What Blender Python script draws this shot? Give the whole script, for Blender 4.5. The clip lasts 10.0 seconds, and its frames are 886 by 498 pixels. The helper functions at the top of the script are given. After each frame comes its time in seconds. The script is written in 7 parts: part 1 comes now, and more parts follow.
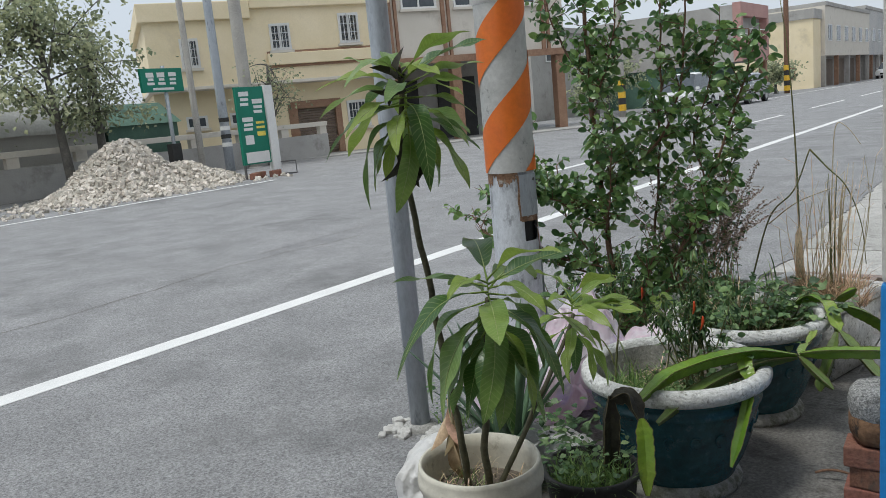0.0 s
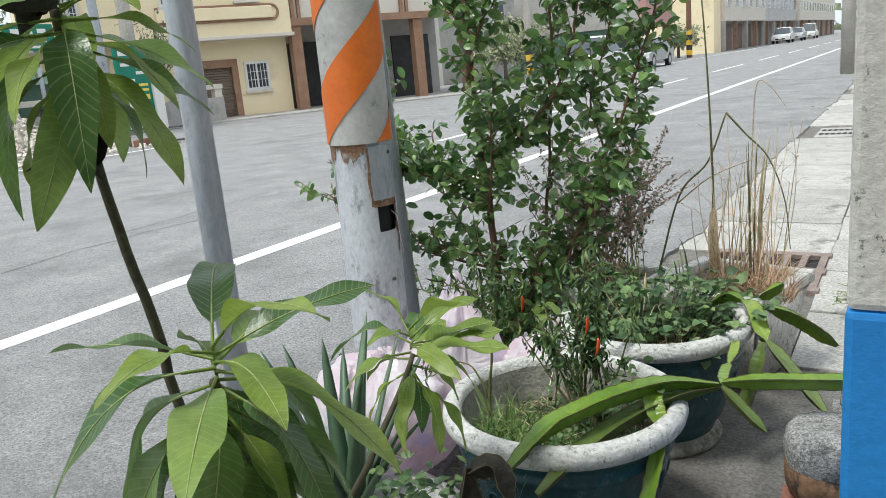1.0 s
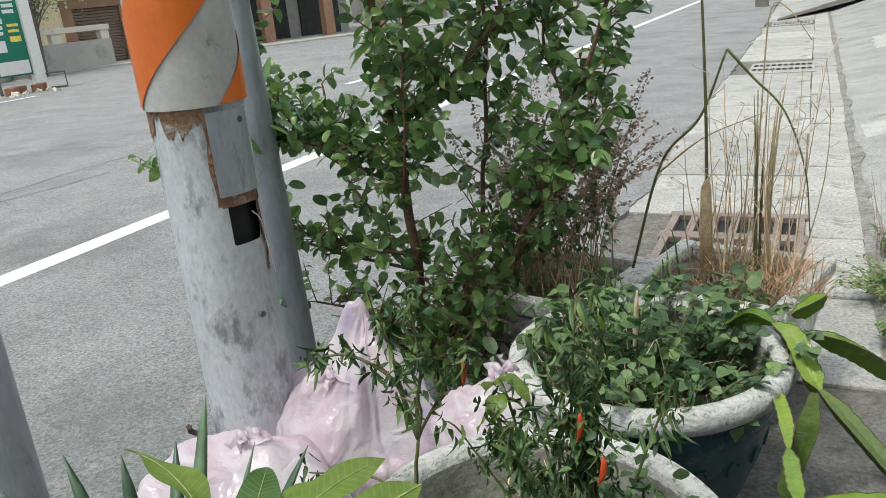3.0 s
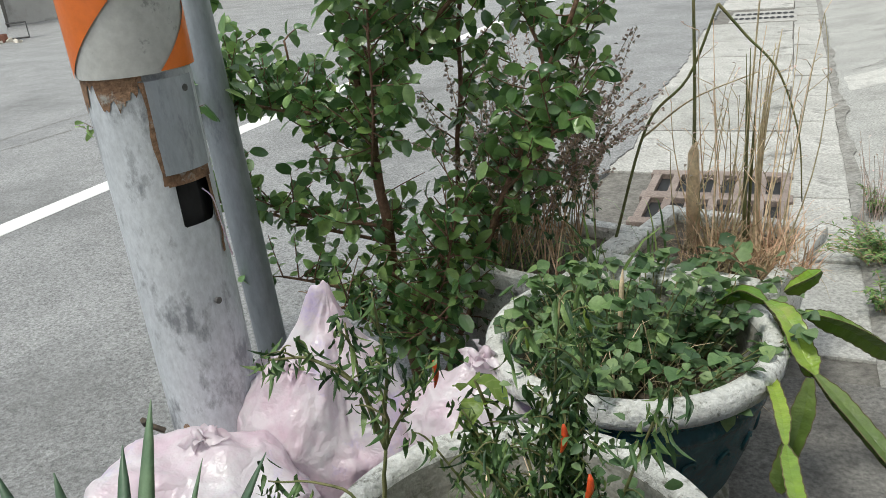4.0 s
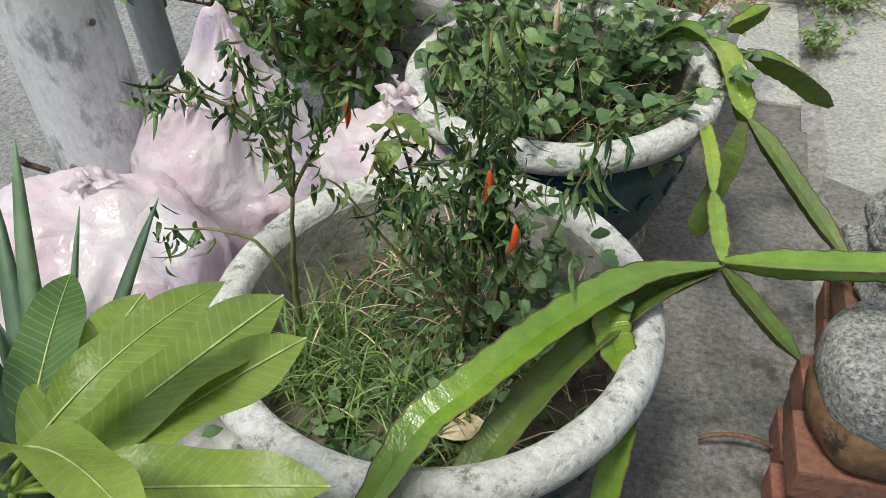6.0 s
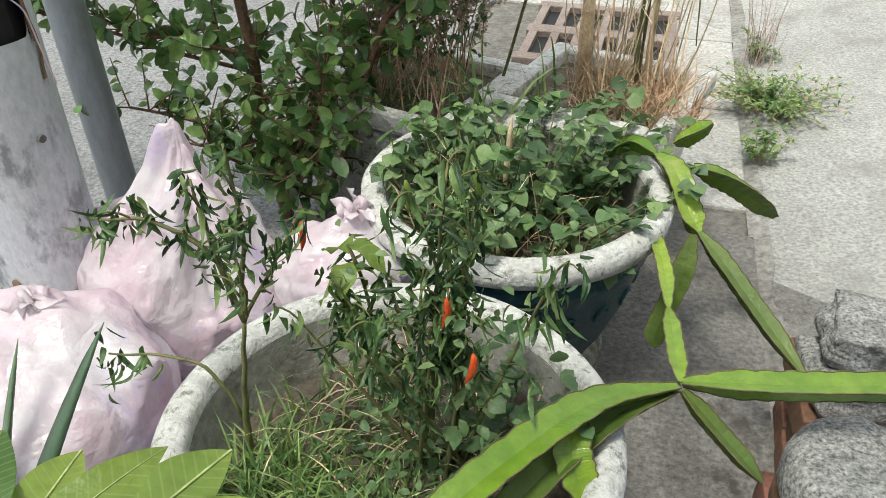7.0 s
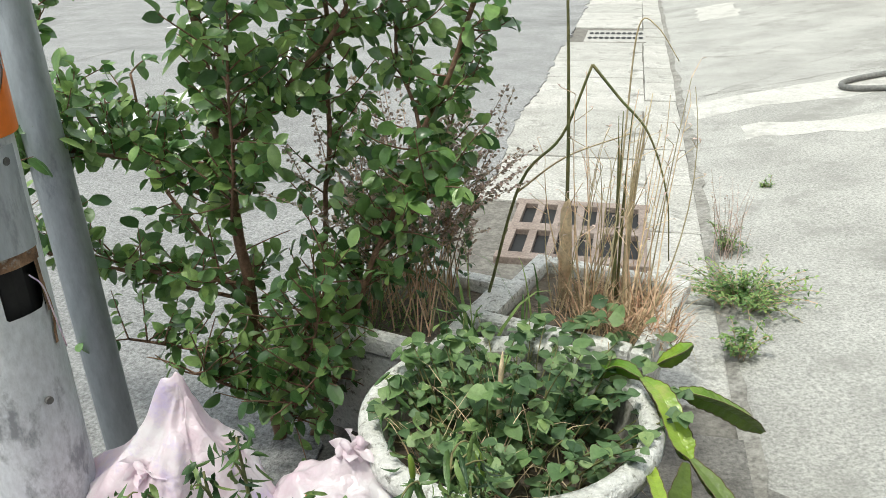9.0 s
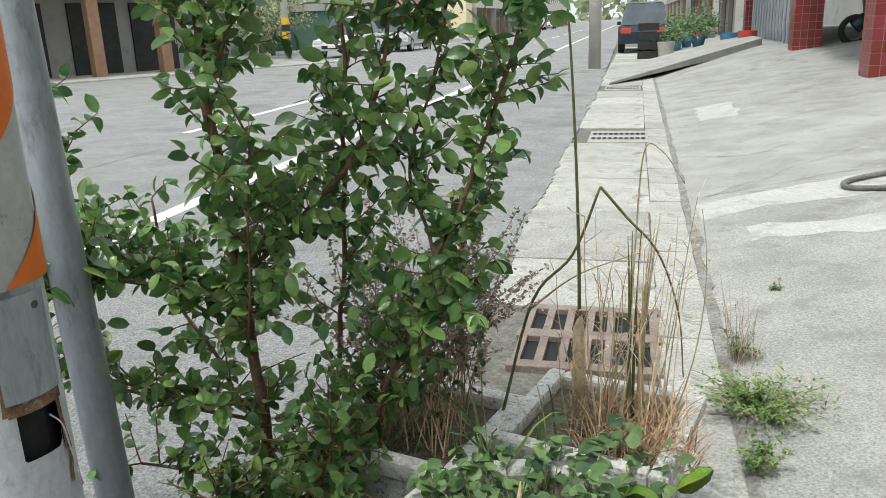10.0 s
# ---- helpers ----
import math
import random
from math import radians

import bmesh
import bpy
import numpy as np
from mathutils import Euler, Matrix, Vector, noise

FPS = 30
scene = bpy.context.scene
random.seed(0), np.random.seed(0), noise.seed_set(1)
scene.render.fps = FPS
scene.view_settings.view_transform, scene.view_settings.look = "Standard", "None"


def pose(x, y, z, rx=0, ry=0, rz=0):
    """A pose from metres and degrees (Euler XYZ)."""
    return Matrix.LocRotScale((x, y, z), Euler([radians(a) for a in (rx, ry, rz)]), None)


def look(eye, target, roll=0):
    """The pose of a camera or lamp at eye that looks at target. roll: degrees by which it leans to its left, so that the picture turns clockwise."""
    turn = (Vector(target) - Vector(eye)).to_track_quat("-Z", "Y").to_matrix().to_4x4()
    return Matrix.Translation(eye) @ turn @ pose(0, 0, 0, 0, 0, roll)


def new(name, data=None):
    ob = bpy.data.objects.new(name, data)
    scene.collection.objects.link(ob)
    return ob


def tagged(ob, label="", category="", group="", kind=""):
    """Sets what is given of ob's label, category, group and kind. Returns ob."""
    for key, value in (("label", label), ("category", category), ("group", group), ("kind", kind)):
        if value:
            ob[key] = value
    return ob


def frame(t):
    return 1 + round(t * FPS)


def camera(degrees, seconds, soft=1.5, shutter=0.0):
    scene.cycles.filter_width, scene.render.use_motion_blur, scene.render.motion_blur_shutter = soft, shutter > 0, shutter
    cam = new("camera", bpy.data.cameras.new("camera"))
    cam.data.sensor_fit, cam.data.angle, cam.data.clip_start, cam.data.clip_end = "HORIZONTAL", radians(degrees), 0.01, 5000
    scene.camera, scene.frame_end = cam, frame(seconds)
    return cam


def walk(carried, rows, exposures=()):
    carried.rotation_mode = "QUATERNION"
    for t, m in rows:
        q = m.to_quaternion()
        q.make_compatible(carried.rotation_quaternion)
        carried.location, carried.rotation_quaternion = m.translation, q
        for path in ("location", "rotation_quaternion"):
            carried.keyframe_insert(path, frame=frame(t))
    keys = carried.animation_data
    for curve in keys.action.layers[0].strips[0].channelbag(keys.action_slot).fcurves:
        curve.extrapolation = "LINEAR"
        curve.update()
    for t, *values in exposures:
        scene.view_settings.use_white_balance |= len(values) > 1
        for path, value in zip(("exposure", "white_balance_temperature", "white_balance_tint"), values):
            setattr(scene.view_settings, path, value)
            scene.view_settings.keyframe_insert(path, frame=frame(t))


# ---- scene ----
cam = camera(59.3, 10.0, 0.6)
PATH = [
    (0, (0.797, -1.5, 1.162), (-0.419, 0.048, 0.808), -5.5),
    (0.5, (0.725, -1.158, 1.132), (-0.335, 0.488, 0.726), -5.9),
    (1, (0.606, -0.869, 1.108), (-0.425, 0.782, 0.646), -5.3),
    (1.5, (0.446, -0.629, 1.098), (-0.522, 1.05, 0.604), -5.0),
    (2, (0.35, -0.413, 1.073), (-0.588, 1.271, 0.539), -5.3),
    (2.5, (0.277, -0.234, 1.053), (-0.656, 1.433, 0.46), -5.5),
    (3, (0.254, -0.186, 1.061), (-0.585, 1.519, 0.436), -5.8),
    (3.2, (0.255, -0.178, 1.065), (-0.542, 1.545, 0.436), -6.0),
    (4.3, (0.199, -0.028, 1.068), (-0.564, 1.626, 0.241), -5.7),
    (4.5, (0.194, -0.012, 1.06), (-0.54, 1.622, 0.17), -5.1),
    (5, (0.195, 0.011, 1.034), (-0.466, 1.537, -0.078), -4.4),
    (5.2, (0.198, 0.02, 1.022), (-0.432, 1.477, -0.194), -4.4),
    (6.3, (0.174, 0.022, 1.012), (-0.299, 1.442, -0.315), -2.0),
    (6.5, (0.172, 0.027, 1.016), (-0.295, 1.528, -0.22), -1.2),
    (7, (0.171, 0.053, 1.036), (-0.265, 1.633, -0.11), -0.2),
    (7.5, (0.159, 0.062, 1.074), (-0.266, 1.703, 0.013), 0.1),
    (8, (0.158, 0.067, 1.097), (-0.265, 1.738, 0.084), -0.1),
    (8.5, (0.151, 0.064, 1.124), (-0.278, 1.787, 0.206), -0.6),
    (9, (0.151, 0.062, 1.168), (-0.287, 1.85, 0.388), -1.5),
    (9.5, (0.141, 0.059, 1.205), (-0.311, 1.904, 0.579), -1.9),
    (10, (0.14, 0.062, 1.233), (-0.329, 1.925, 0.676), -2.2),
]
walk(cam, [(t, look(e, g, r)) for t, e, g, r in PATH],
     [(0, 0.08, 6220, 6), (1, 0.64, 6350, 4), (1.5, 0.44, 6400, 4), (2.5, 0.47, 6430, 3), (4.5, 0.48, 6550, 3), (5.2, 0.42, 6580, 3), (6.5, 0.74, 6700, 3), (8.5, 0.84, 6700, 1), (9.5, 0.85, 6600, 1), (10, 0.58, 6550, 1)])

# ---- light ----
world = bpy.data.worlds.new("sky")
scene.world = world
world.use_nodes = True
wn = world.node_tree
sky = wn.nodes.new("ShaderNodeTexSky")
sky.sky_type = 'NISHITA'
sky.sun_disc = False
sky.sun_elevation = radians(55)
sky.sun_rotation = radians(150)
sky.air_density, sky.dust_density, sky.ozone_density = 1.0, 6.0, 1.0
haze = wn.nodes.new("ShaderNodeMixRGB")
haze.inputs[0].default_value = 0.72
haze.inputs[2].default_value = (9.0, 9.4, 10.2, 1)
wn.links.new(sky.outputs[0], haze.inputs[1])
wn.links.new(haze.outputs[0], wn.nodes["Background"].inputs[0])
wn.nodes["Background"].inputs[1].default_value = 0.09
sun = new("sun", bpy.data.lights.new("sun", 'SUN'))
sun.data.energy, sun.data.angle, sun.data.color = 1.8, radians(11), (1.0, 0.96, 0.9)
sun.matrix_world = look((0, 0, 30), (6, 10, 0))

# ---- materials ----
def mat(name, c1, c2, scale=8.0, rough=0.8, bump=0.2, metal=0.0, fine=60.0, fine_amt=0.35, spread=(0.35, 0.65), vary=0.0,
        c3=None, spot=3.0, spot_at=(0.55, 0.65), bump_scale=None, translucent=0.0, stretch=(1, 1, 1), island=0.0, spec=0.5, veins=0.0, crinkle=0.0):
    """Two colours mixed by a broad noise, a fine grain over it, optional stains c3, a bump and per-piece variation."""
    m = bpy.data.materials.new(name)
    m.use_nodes = True
    nt, N, L = m.node_tree, m.node_tree.nodes, m.node_tree.links
    bs = N["Principled BSDF"]
    tc = N.new("ShaderNodeTexCoord")
    mp = N.new("ShaderNodeMapping")
    mp.inputs["Scale"].default_value = stretch
    L.new(tc.outputs["Object"], mp.inputs[0])

    def tex(sc, det=6.0, r=0.6):
        n = N.new("ShaderNodeTexNoise")
        n.inputs["Scale"].default_value, n.inputs["Detail"].default_value, n.inputs["Roughness"].default_value = sc, det, r
        L.new(mp.outputs[0], n.inputs["Vector"])
        return n

    def ramp(src, a, b):
        r = N.new("ShaderNodeMapRange")
        r.inputs["From Min"].default_value, r.inputs["From Max"].default_value = a, b
        L.new(src, r.inputs["Value"])
        return r.outputs[0]

    def mix(f, a, b, mode='MIX'):
        x = N.new("ShaderNodeMixRGB")
        x.blend_type = mode
        for i, v in ((0, f), (1, a), (2, b)):
            if isinstance(v, (int, float)):
                x.inputs[i].default_value = v
            elif isinstance(v, tuple):
                x.inputs[i].default_value = (*v, 1)
            else:
                L.new(v, x.inputs[i])
        return x.outputs[0]
    big = tex(scale)
    col = mix(ramp(big.outputs["Fac"], *spread), c1, c2)
    grain = tex(fine, 3.0, 0.7)
    g = ramp(grain.outputs["Fac"], 0.3, 0.7)
    gm = N.new("ShaderNodeMapRange")
    gm.inputs["To Min"].default_value, gm.inputs["To Max"].default_value = 1 - fine_amt, 1 + fine_amt
    L.new(g, gm.inputs["Value"])
    vv = N.new("ShaderNodeVectorMath")
    vv.operation = 'SCALE'
    L.new(col, vv.inputs[0])
    L.new(gm.outputs[0], vv.inputs["Scale"])
    col = vv.outputs[0]
    if c3:
        st = tex(spot, 8.0, 0.7)
        col = mix(ramp(st.outputs["Fac"], *spot_at), col, c3)
    if vary or island:
        src = N.new("ShaderNodeObjectInfo").outputs["Random"] if vary else N.new("ShaderNodeNewGeometry").outputs["Random Per Island"]
        a = vary or island
        hs = N.new("ShaderNodeHueSaturation")
        v2 = N.new("ShaderNodeMapRange")
        v2.inputs["To Min"].default_value, v2.inputs["To Max"].default_value = 1 - a, 1 + a
        L.new(src, v2.inputs["Value"])
        L.new(v2.outputs[0], hs.inputs["Value"])
        h2 = N.new("ShaderNodeMapRange")
        h2.inputs["To Min"].default_value, h2.inputs["To Max"].default_value = 0.5 + 0.06 * a, 0.5 - 0.06 * a
        L.new(src, h2.inputs["Value"])
        L.new(h2.outputs[0], hs.inputs["Hue"])
        L.new(col, hs.inputs["Color"])
        col = hs.outputs[0]
    if veins:
        # side veins that run forward from the midrib
        xyz = N.new("ShaderNodeSeparateXYZ")
        L.new(tc.outputs["Object"], xyz.inputs[0])
        def calc(op, a, b=0.0):
            q = N.new("ShaderNodeMath")
            q.operation = op
            for i, v in ((0, a), (1, b)):
                if isinstance(v, float):
                    q.inputs[i].default_value = v
                else:
                    L.new(v, q.inputs[i])
            return q.outputs[0]
        phase = calc('SUBTRACT', xyz.outputs[0], calc('MULTIPLY', calc('ABSOLUTE', xyz.outputs[1]), 0.7))
        wave = calc('SINE', calc('MULTIPLY', phase, 2 * math.pi / veins))
        col = mix(calc('MULTIPLY', ramp(wave, 0.75, 1.0), 0.28), col, (0.42, 0.47, 0.20))
    L.new(col, bs.inputs["Base Color"])
    bs.inputs["Roughness"].default_value, bs.inputs["Metallic"].default_value = rough, metal
    bs.inputs["Specular IOR Level"].default_value = spec
    if bump:
        b = N.new("ShaderNodeBump")
        b.inputs["Strength"].default_value, b.inputs["Distance"].default_value = bump, 0.01
        if bump_scale:
            L.new(tex(bump_scale, 8.0, 0.65).outputs["Fac"], b.inputs["Height"])
        else:
            L.new(grain.outputs["Fac"], b.inputs["Height"])
        L.new(b.outputs[0], bs.inputs["Normal"])
    if crinkle:
        # film pulled into facets: cell borders at two sizes, bent by a noise
        warp = mix(0.25, tc.outputs["Object"], tex(4).outputs["Color"])
        hs = []
        for sc in (crinkle, crinkle * 2.7):
            vo = N.new("ShaderNodeTexVoronoi")
            vo.feature = 'DISTANCE_TO_EDGE'
            vo.inputs["Scale"].default_value = sc
            L.new(warp, vo.inputs["Vector"])
            hs.append(ramp(vo.outputs["Distance"], 0.0, 0.35))
        b = N.new("ShaderNodeBump")
        b.inputs["Strength"].default_value, b.inputs["Distance"].default_value = 0.30, 0.02
        L.new(mix(0.35, hs[0], hs[1]), b.inputs["Height"])
        L.new(b.outputs[0], bs.inputs["Normal"])
    if translucent:
        tr = N.new("ShaderNodeBsdfTranslucent")
        L.new(col, tr.inputs["Color"])
        ms = N.new("ShaderNodeMixShader")
        ms.inputs[0].default_value = translucent
        L.new(bs.outputs[0], ms.inputs[1])
        L.new(tr.outputs[0], ms.inputs[2])
        L.new(ms.outputs[0], N["Material Output"].inputs[0])
    return m

def glass_mat(name, col, rough=0.08):
    m = mat(name, col, tuple(c * 1.4 for c in col), 2.0, rough, 0.0, 0.0, 20, 0.1)
    return m

M = {}
M["asphalt"] = mat("asphalt", (0.225, 0.225, 0.228), (0.295, 0.295, 0.298), 2.2, 0.88, 0.9, 0, 100, 0.55, c3=(0.15, 0.15, 0.15), spot=0.7, spot_at=(0.53, 0.72), bump_scale=110)
M["line"] = mat("line_paint", (0.74, 0.74, 0.73), (0.66, 0.66, 0.65), 3, 0.75, 0.2, 0, 160, 0.15, c3=(0.4, 0.4, 0.4), spot=30, spot_at=(0.66, 0.76))
M["concrete"] = mat("concrete", (0.30, 0.295, 0.28), (0.41, 0.405, 0.385), 1.6, 0.9, 0.5, 0, 110, 0.42, c3=(0.225, 0.22, 0.205), spot=2.6, spot_at=(0.52, 0.70), bump_scale=95)
M["darkconc"] = mat("dark_concrete", (0.115, 0.107, 0.097), (0.205, 0.197, 0.183), 4.0, 0.55, 0.6, 0, 90, 0.55, c3=(0.06, 0.054, 0.047), spot=6.5, spot_at=(0.53, 0.63), bump_scale=60)
M["slab"] = mat("slab_concrete", (0.33, 0.32, 0.30), (0.48, 0.47, 0.445), 3.6, 0.9, 0.8, 0, 80, 0.4, c3=(0.19, 0.185, 0.17), spot=4.2, spot_at=(0.54, 0.66), vary=0.16, bump_scale=35)
M["lightband"] = mat("pale_concrete", (0.46, 0.45, 0.425), (0.54, 0.53, 0.50), 2.5, 0.9, 0.5, 0, 70, 0.22, c3=(0.37, 0.36, 0.34), spot=5, spot_at=(0.5, 0.62))
M["darkjoint"] = mat("joint_dirt", (0.12, 0.11, 0.1), (0.2, 0.19, 0.17), 20, 0.95, 0.4)
M["jointfill"] = mat("joint_fill", (0.17, 0.16, 0.145), (0.30, 0.29, 0.27), 9, 0.95, 0.6, 0, 60, 0.4, bump_scale=40)
M["soil"] = mat("soil", (0.10, 0.08, 0.06), (0.17, 0.14, 0.11), 14, 0.95, 0.8, 0, 80, 0.4, bump_scale=60)
M["iron"] = mat("iron_dark", (0.10, 0.10, 0.10), (0.16, 0.155, 0.15), 10, 0.7, 0.3, 0.3)
M["pinkconc"] = mat("pink_concrete", (0.20, 0.155, 0.135), (0.30, 0.245, 0.22), 8, 0.9, 0.4, 0, 90, 0.3)
M["galv"] = mat("galvanised_steel", (0.34, 0.37, 0.405), (0.43, 0.46, 0.495), 5, 0.45, 0.15, 0.25, 60, 0.14, c3=(0.19, 0.205, 0.225), spot=9, spot_at=(0.56, 0.66), stretch=(1, 1, 0.35))
M["polepaint"] = mat("pole_paint", (0.64, 0.665, 0.70), (0.50, 0.525, 0.56), 4, 0.45, 0.2, 0.1, 110, 0.14, c3=(0.25, 0.262, 0.285), spot=13, spot_at=(0.53, 0.63), stretch=(1, 1, 0.5), bump_scale=40)
M["rust"] = mat("rust", (0.17, 0.095, 0.055), (0.31, 0.19, 0.115), 26, 0.9, 0.5, 0, 90, 0.4, c3=(0.38, 0.36, 0.33), spot=22, spot_at=(0.56, 0.64))
M["orange"] = mat("orange_sheeting", (0.78, 0.19, 0.02), (0.70, 0.15, 0.02), 6, 0.45, 0.1, 0, 40, 0.08, c3=(0.55, 0.35, 0.25), spot=9, spot_at=(0.66, 0.72))
M["whitesheet"] = mat("white_sheeting", (0.52, 0.52, 0.50), (0.44, 0.44, 0.42), 9, 0.5, 0.2, 0, 50, 0.12, c3=(0.25, 0.25, 0.24), spot=16, spot_at=(0.6, 0.66), bump_scale=35)
# near-black that paints the shade inside openings
M["black"] = mat("hollow_shade", (0.008, 0.008, 0.009), (0.012, 0.012, 0.013), 5, 0.7, 0)
M["wire"] = mat("dark_wire", (0.05, 0.045, 0.04), (0.12, 0.09, 0.06), 30, 0.7, 0.1)
M["teal"] = mat("teal_glaze", (0.012, 0.06, 0.075), (0.02, 0.085, 0.10), 9, 0.25, 0.5, 0, 30, 0.25, c3=(0.05, 0.11, 0.12), spot=30, spot_at=(0.58, 0.66), bump_scale=45)
M["rim"] = mat("rim_white_paint", (0.80, 0.795, 0.77), (0.62, 0.615, 0.59), 22, 0.8, 1.0, 0, 110, 0.2, c3=(0.25, 0.245, 0.21), spot=48, spot_at=(0.545, 0.65), bump_scale=80)
M["rimin"] = mat("pot_inside", (0.40, 0.385, 0.35), (0.27, 0.265, 0.235), 12, 0.9, 0.7, 0, 50, 0.3, c3=(0.13, 0.13, 0.095), spot=18, spot_at=(0.52, 0.64), bump_scale=60)
M["bucket"] = mat("bucket_plastic", (0.62, 0.59, 0.50), (0.52, 0.49, 0.41), 6, 0.55, 0.2, 0, 40, 0.1, c3=(0.3, 0.27, 0.2), spot=12, spot_at=(0.6, 0.7))
M["bag"] = mat("pink_film", (0.80, 0.63, 0.72), (0.90, 0.87, 0.90), 8, 0.3, 0.0, 0, 14, 0.06, spread=(0.38, 0.62), c3=(0.69, 0.60, 0.86), spot=4.5, spot_at=(0.52, 0.62), translucent=0.36, spec=0.8, crinkle=8)
M["sack"] = mat("white_film", (0.78, 0.77, 0.76), (0.66, 0.65, 0.63), 9, 0.4, 0.8, 0, 20, 0.12, bump_scale=26, translucent=0.2)
M["blue"] = mat("blue_paint", (0.02, 0.22, 0.60), (0.025, 0.26, 0.66), 2, 0.55, 0.3, 0, 60, 0.08, c3=(0.5, 0.55, 0.6), spot=11, spot_at=(0.645, 0.66), bump_scale=30)
M["whitewall"] = mat("old_white_paint", (0.64, 0.62, 0.57), (0.56, 0.54, 0.49), 2, 0.75, 0.5, 0, 70, 0.12, c3=(0.17, 0.16, 0.145), spot=38, spot_at=(0.58, 0.63), bump_scale=40)
M["stone"] = mat("rough_stone", (0.40, 0.395, 0.38), (0.23, 0.228, 0.22), 16, 0.95, 1.0, 0, 190, 0.75, c3=(0.10, 0.10, 0.095), spot=30, spot_at=(0.56, 0.66), bump_scale=90)
M["brick"] = mat("brick", (0.24, 0.11, 0.07), (0.19, 0.10, 0.07), 12, 0.9, 0.6, 0, 90, 0.25, vary=0.25, c3=(0.12, 0.09, 0.07), spot=9, spot_at=(0.55, 0.65), bump_scale=60)
M["bark"] = mat("bark", (0.15, 0.082, 0.052), (0.23, 0.135, 0.088), 25, 0.85, 0.5, 0, 120, 0.35)
M["treebark"] = mat("tree_bark", (0.09, 0.085, 0.075), (0.15, 0.14, 0.125), 6, 0.9, 0.5, 0, 60, 0.3)
M["greenstem"] = mat("green_stem", (0.11, 0.135, 0.045), (0.19, 0.17, 0.075), 20, 0.7, 0.2)
M["mangostem"] = mat("mango_stem", (0.06, 0.055, 0.03), (0.09, 0.085, 0.045), 25, 0.8, 0.3)
M["leaf"] = mat("shrub_leaf", (0.10, 0.205, 0.055), (0.195, 0.33, 0.105), 6, 0.32, 0.15, 0, 60, 0.2, vary=0.48, translucent=0.28, spec=0.8)
M["leafs"] = mat("shrub_leaf_rest", (0.10, 0.205, 0.055), (0.195, 0.33, 0.105), 6, 0.32, 0.15, 0, 60, 0.2, island=0.55, translucent=0.28, spec=0.8)
M["mango"] = mat("mango_leaf", (0.11, 0.215, 0.05), (0.19, 0.30, 0.075), 6, 0.34, 0.15, 0, 40, 0.15, vary=0.5, c3=(0.25, 0.29, 0.06), spot=5, spot_at=(0.6, 0.8), translucent=0.32, spec=0.6, veins=0.011)
M["mangoyoung"] = mat("mango_leaf_young", (0.20, 0.31, 0.05), (0.27, 0.36, 0.07), 6, 0.4, 0.15, 0, 40, 0.15, vary=0.14, translucent=0.38, veins=0.011)
M["rib"] = mat("leaf_rib", (0.32, 0.38, 0.14), (0.36, 0.42, 0.18), 6, 0.5, 0)
M["wilt"] = mat("wilted_leaf", (0.045, 0.10, 0.028), (0.105, 0.185, 0.06), 10, 0.42, 0.3, 0, 80, 0.2, island=0.75, translucent=0.15)
M["herb"] = mat("herb_leaf", (0.12, 0.215, 0.075), (0.19, 0.30, 0.115), 10, 0.5, 0.2, 0, 80, 0.15, vary=0.5, translucent=0.3)
M["herbs"] = mat("herb_leaf_rest", (0.09, 0.17, 0.065), (0.16, 0.25, 0.11), 10, 0.5, 0.2, 0, 80, 0.15, island=0.5, translucent=0.3)
M["grass"] = mat("grass", (0.13, 0.235, 0.065), (0.23, 0.345, 0.12), 10, 0.6, 0, 0, 40, 0.2, island=0.5, translucent=0.3)
M["dry"] = mat("dry_straw", (0.66, 0.51, 0.33), (0.80, 0.66, 0.46), 15, 0.8, 0.1, 0, 60, 0.25, island=0.35, translucent=0.15)
M["rustdry"] = mat("dry_brown", (0.40, 0.27, 0.16), (0.58, 0.44, 0.29), 15, 0.85, 0.1, 0, 60, 0.2, island=0.5)
M["spike"] = mat("seed_heads", (0.40, 0.30, 0.25), (0.58, 0.47, 0.41), 15, 0.9, 0.1, 0, 60, 0.2, island=0.4, translucent=0.15)
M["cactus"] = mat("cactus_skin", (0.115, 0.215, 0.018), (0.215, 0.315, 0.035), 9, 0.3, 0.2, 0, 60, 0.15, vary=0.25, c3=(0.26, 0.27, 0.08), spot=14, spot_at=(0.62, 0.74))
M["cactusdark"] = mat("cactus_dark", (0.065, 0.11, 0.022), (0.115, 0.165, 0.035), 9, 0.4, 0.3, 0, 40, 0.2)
M["cactusold"] = mat("cactus_rotten", (0.025, 0.022, 0.016), (0.05, 0.045, 0.03), 12, 0.8, 0.5)
M["aloe"] = mat("aloe", (0.08, 0.15, 0.085), (0.12, 0.19, 0.11), 8, 0.45, 0.2, 0, 40, 0.15, vary=0.25)
M["stumpbrown"] = mat("burnt_brown", (0.16, 0.085, 0.045), (0.26, 0.15, 0.08), 14, 0.85, 0.6, 0, 60, 0.3, c3=(0.04, 0.03, 0.025), spot=11, spot_at=(0.52, 0.58), bump_scale=30)
M["chili"] = mat("chili_red", (0.55, 0.055, 0.015), (0.6, 0.09, 0.02), 10, 0.3, 0)
M["gravel"] = mat("rubble", (0.46, 0.42, 0.36), (0.62, 0.58, 0.52), 3, 0.95, 0.3, 0, 60, 0.25, island=0.28)
M["yellow"] = mat("cream_stucco", (0.76, 0.65, 0.43), (0.82, 0.71, 0.50), 0.8, 0.9, 0.15, 0, 30, 0.05, c3=(0.62, 0.53, 0.37), spot=0.7, spot_at=(0.58, 0.75))
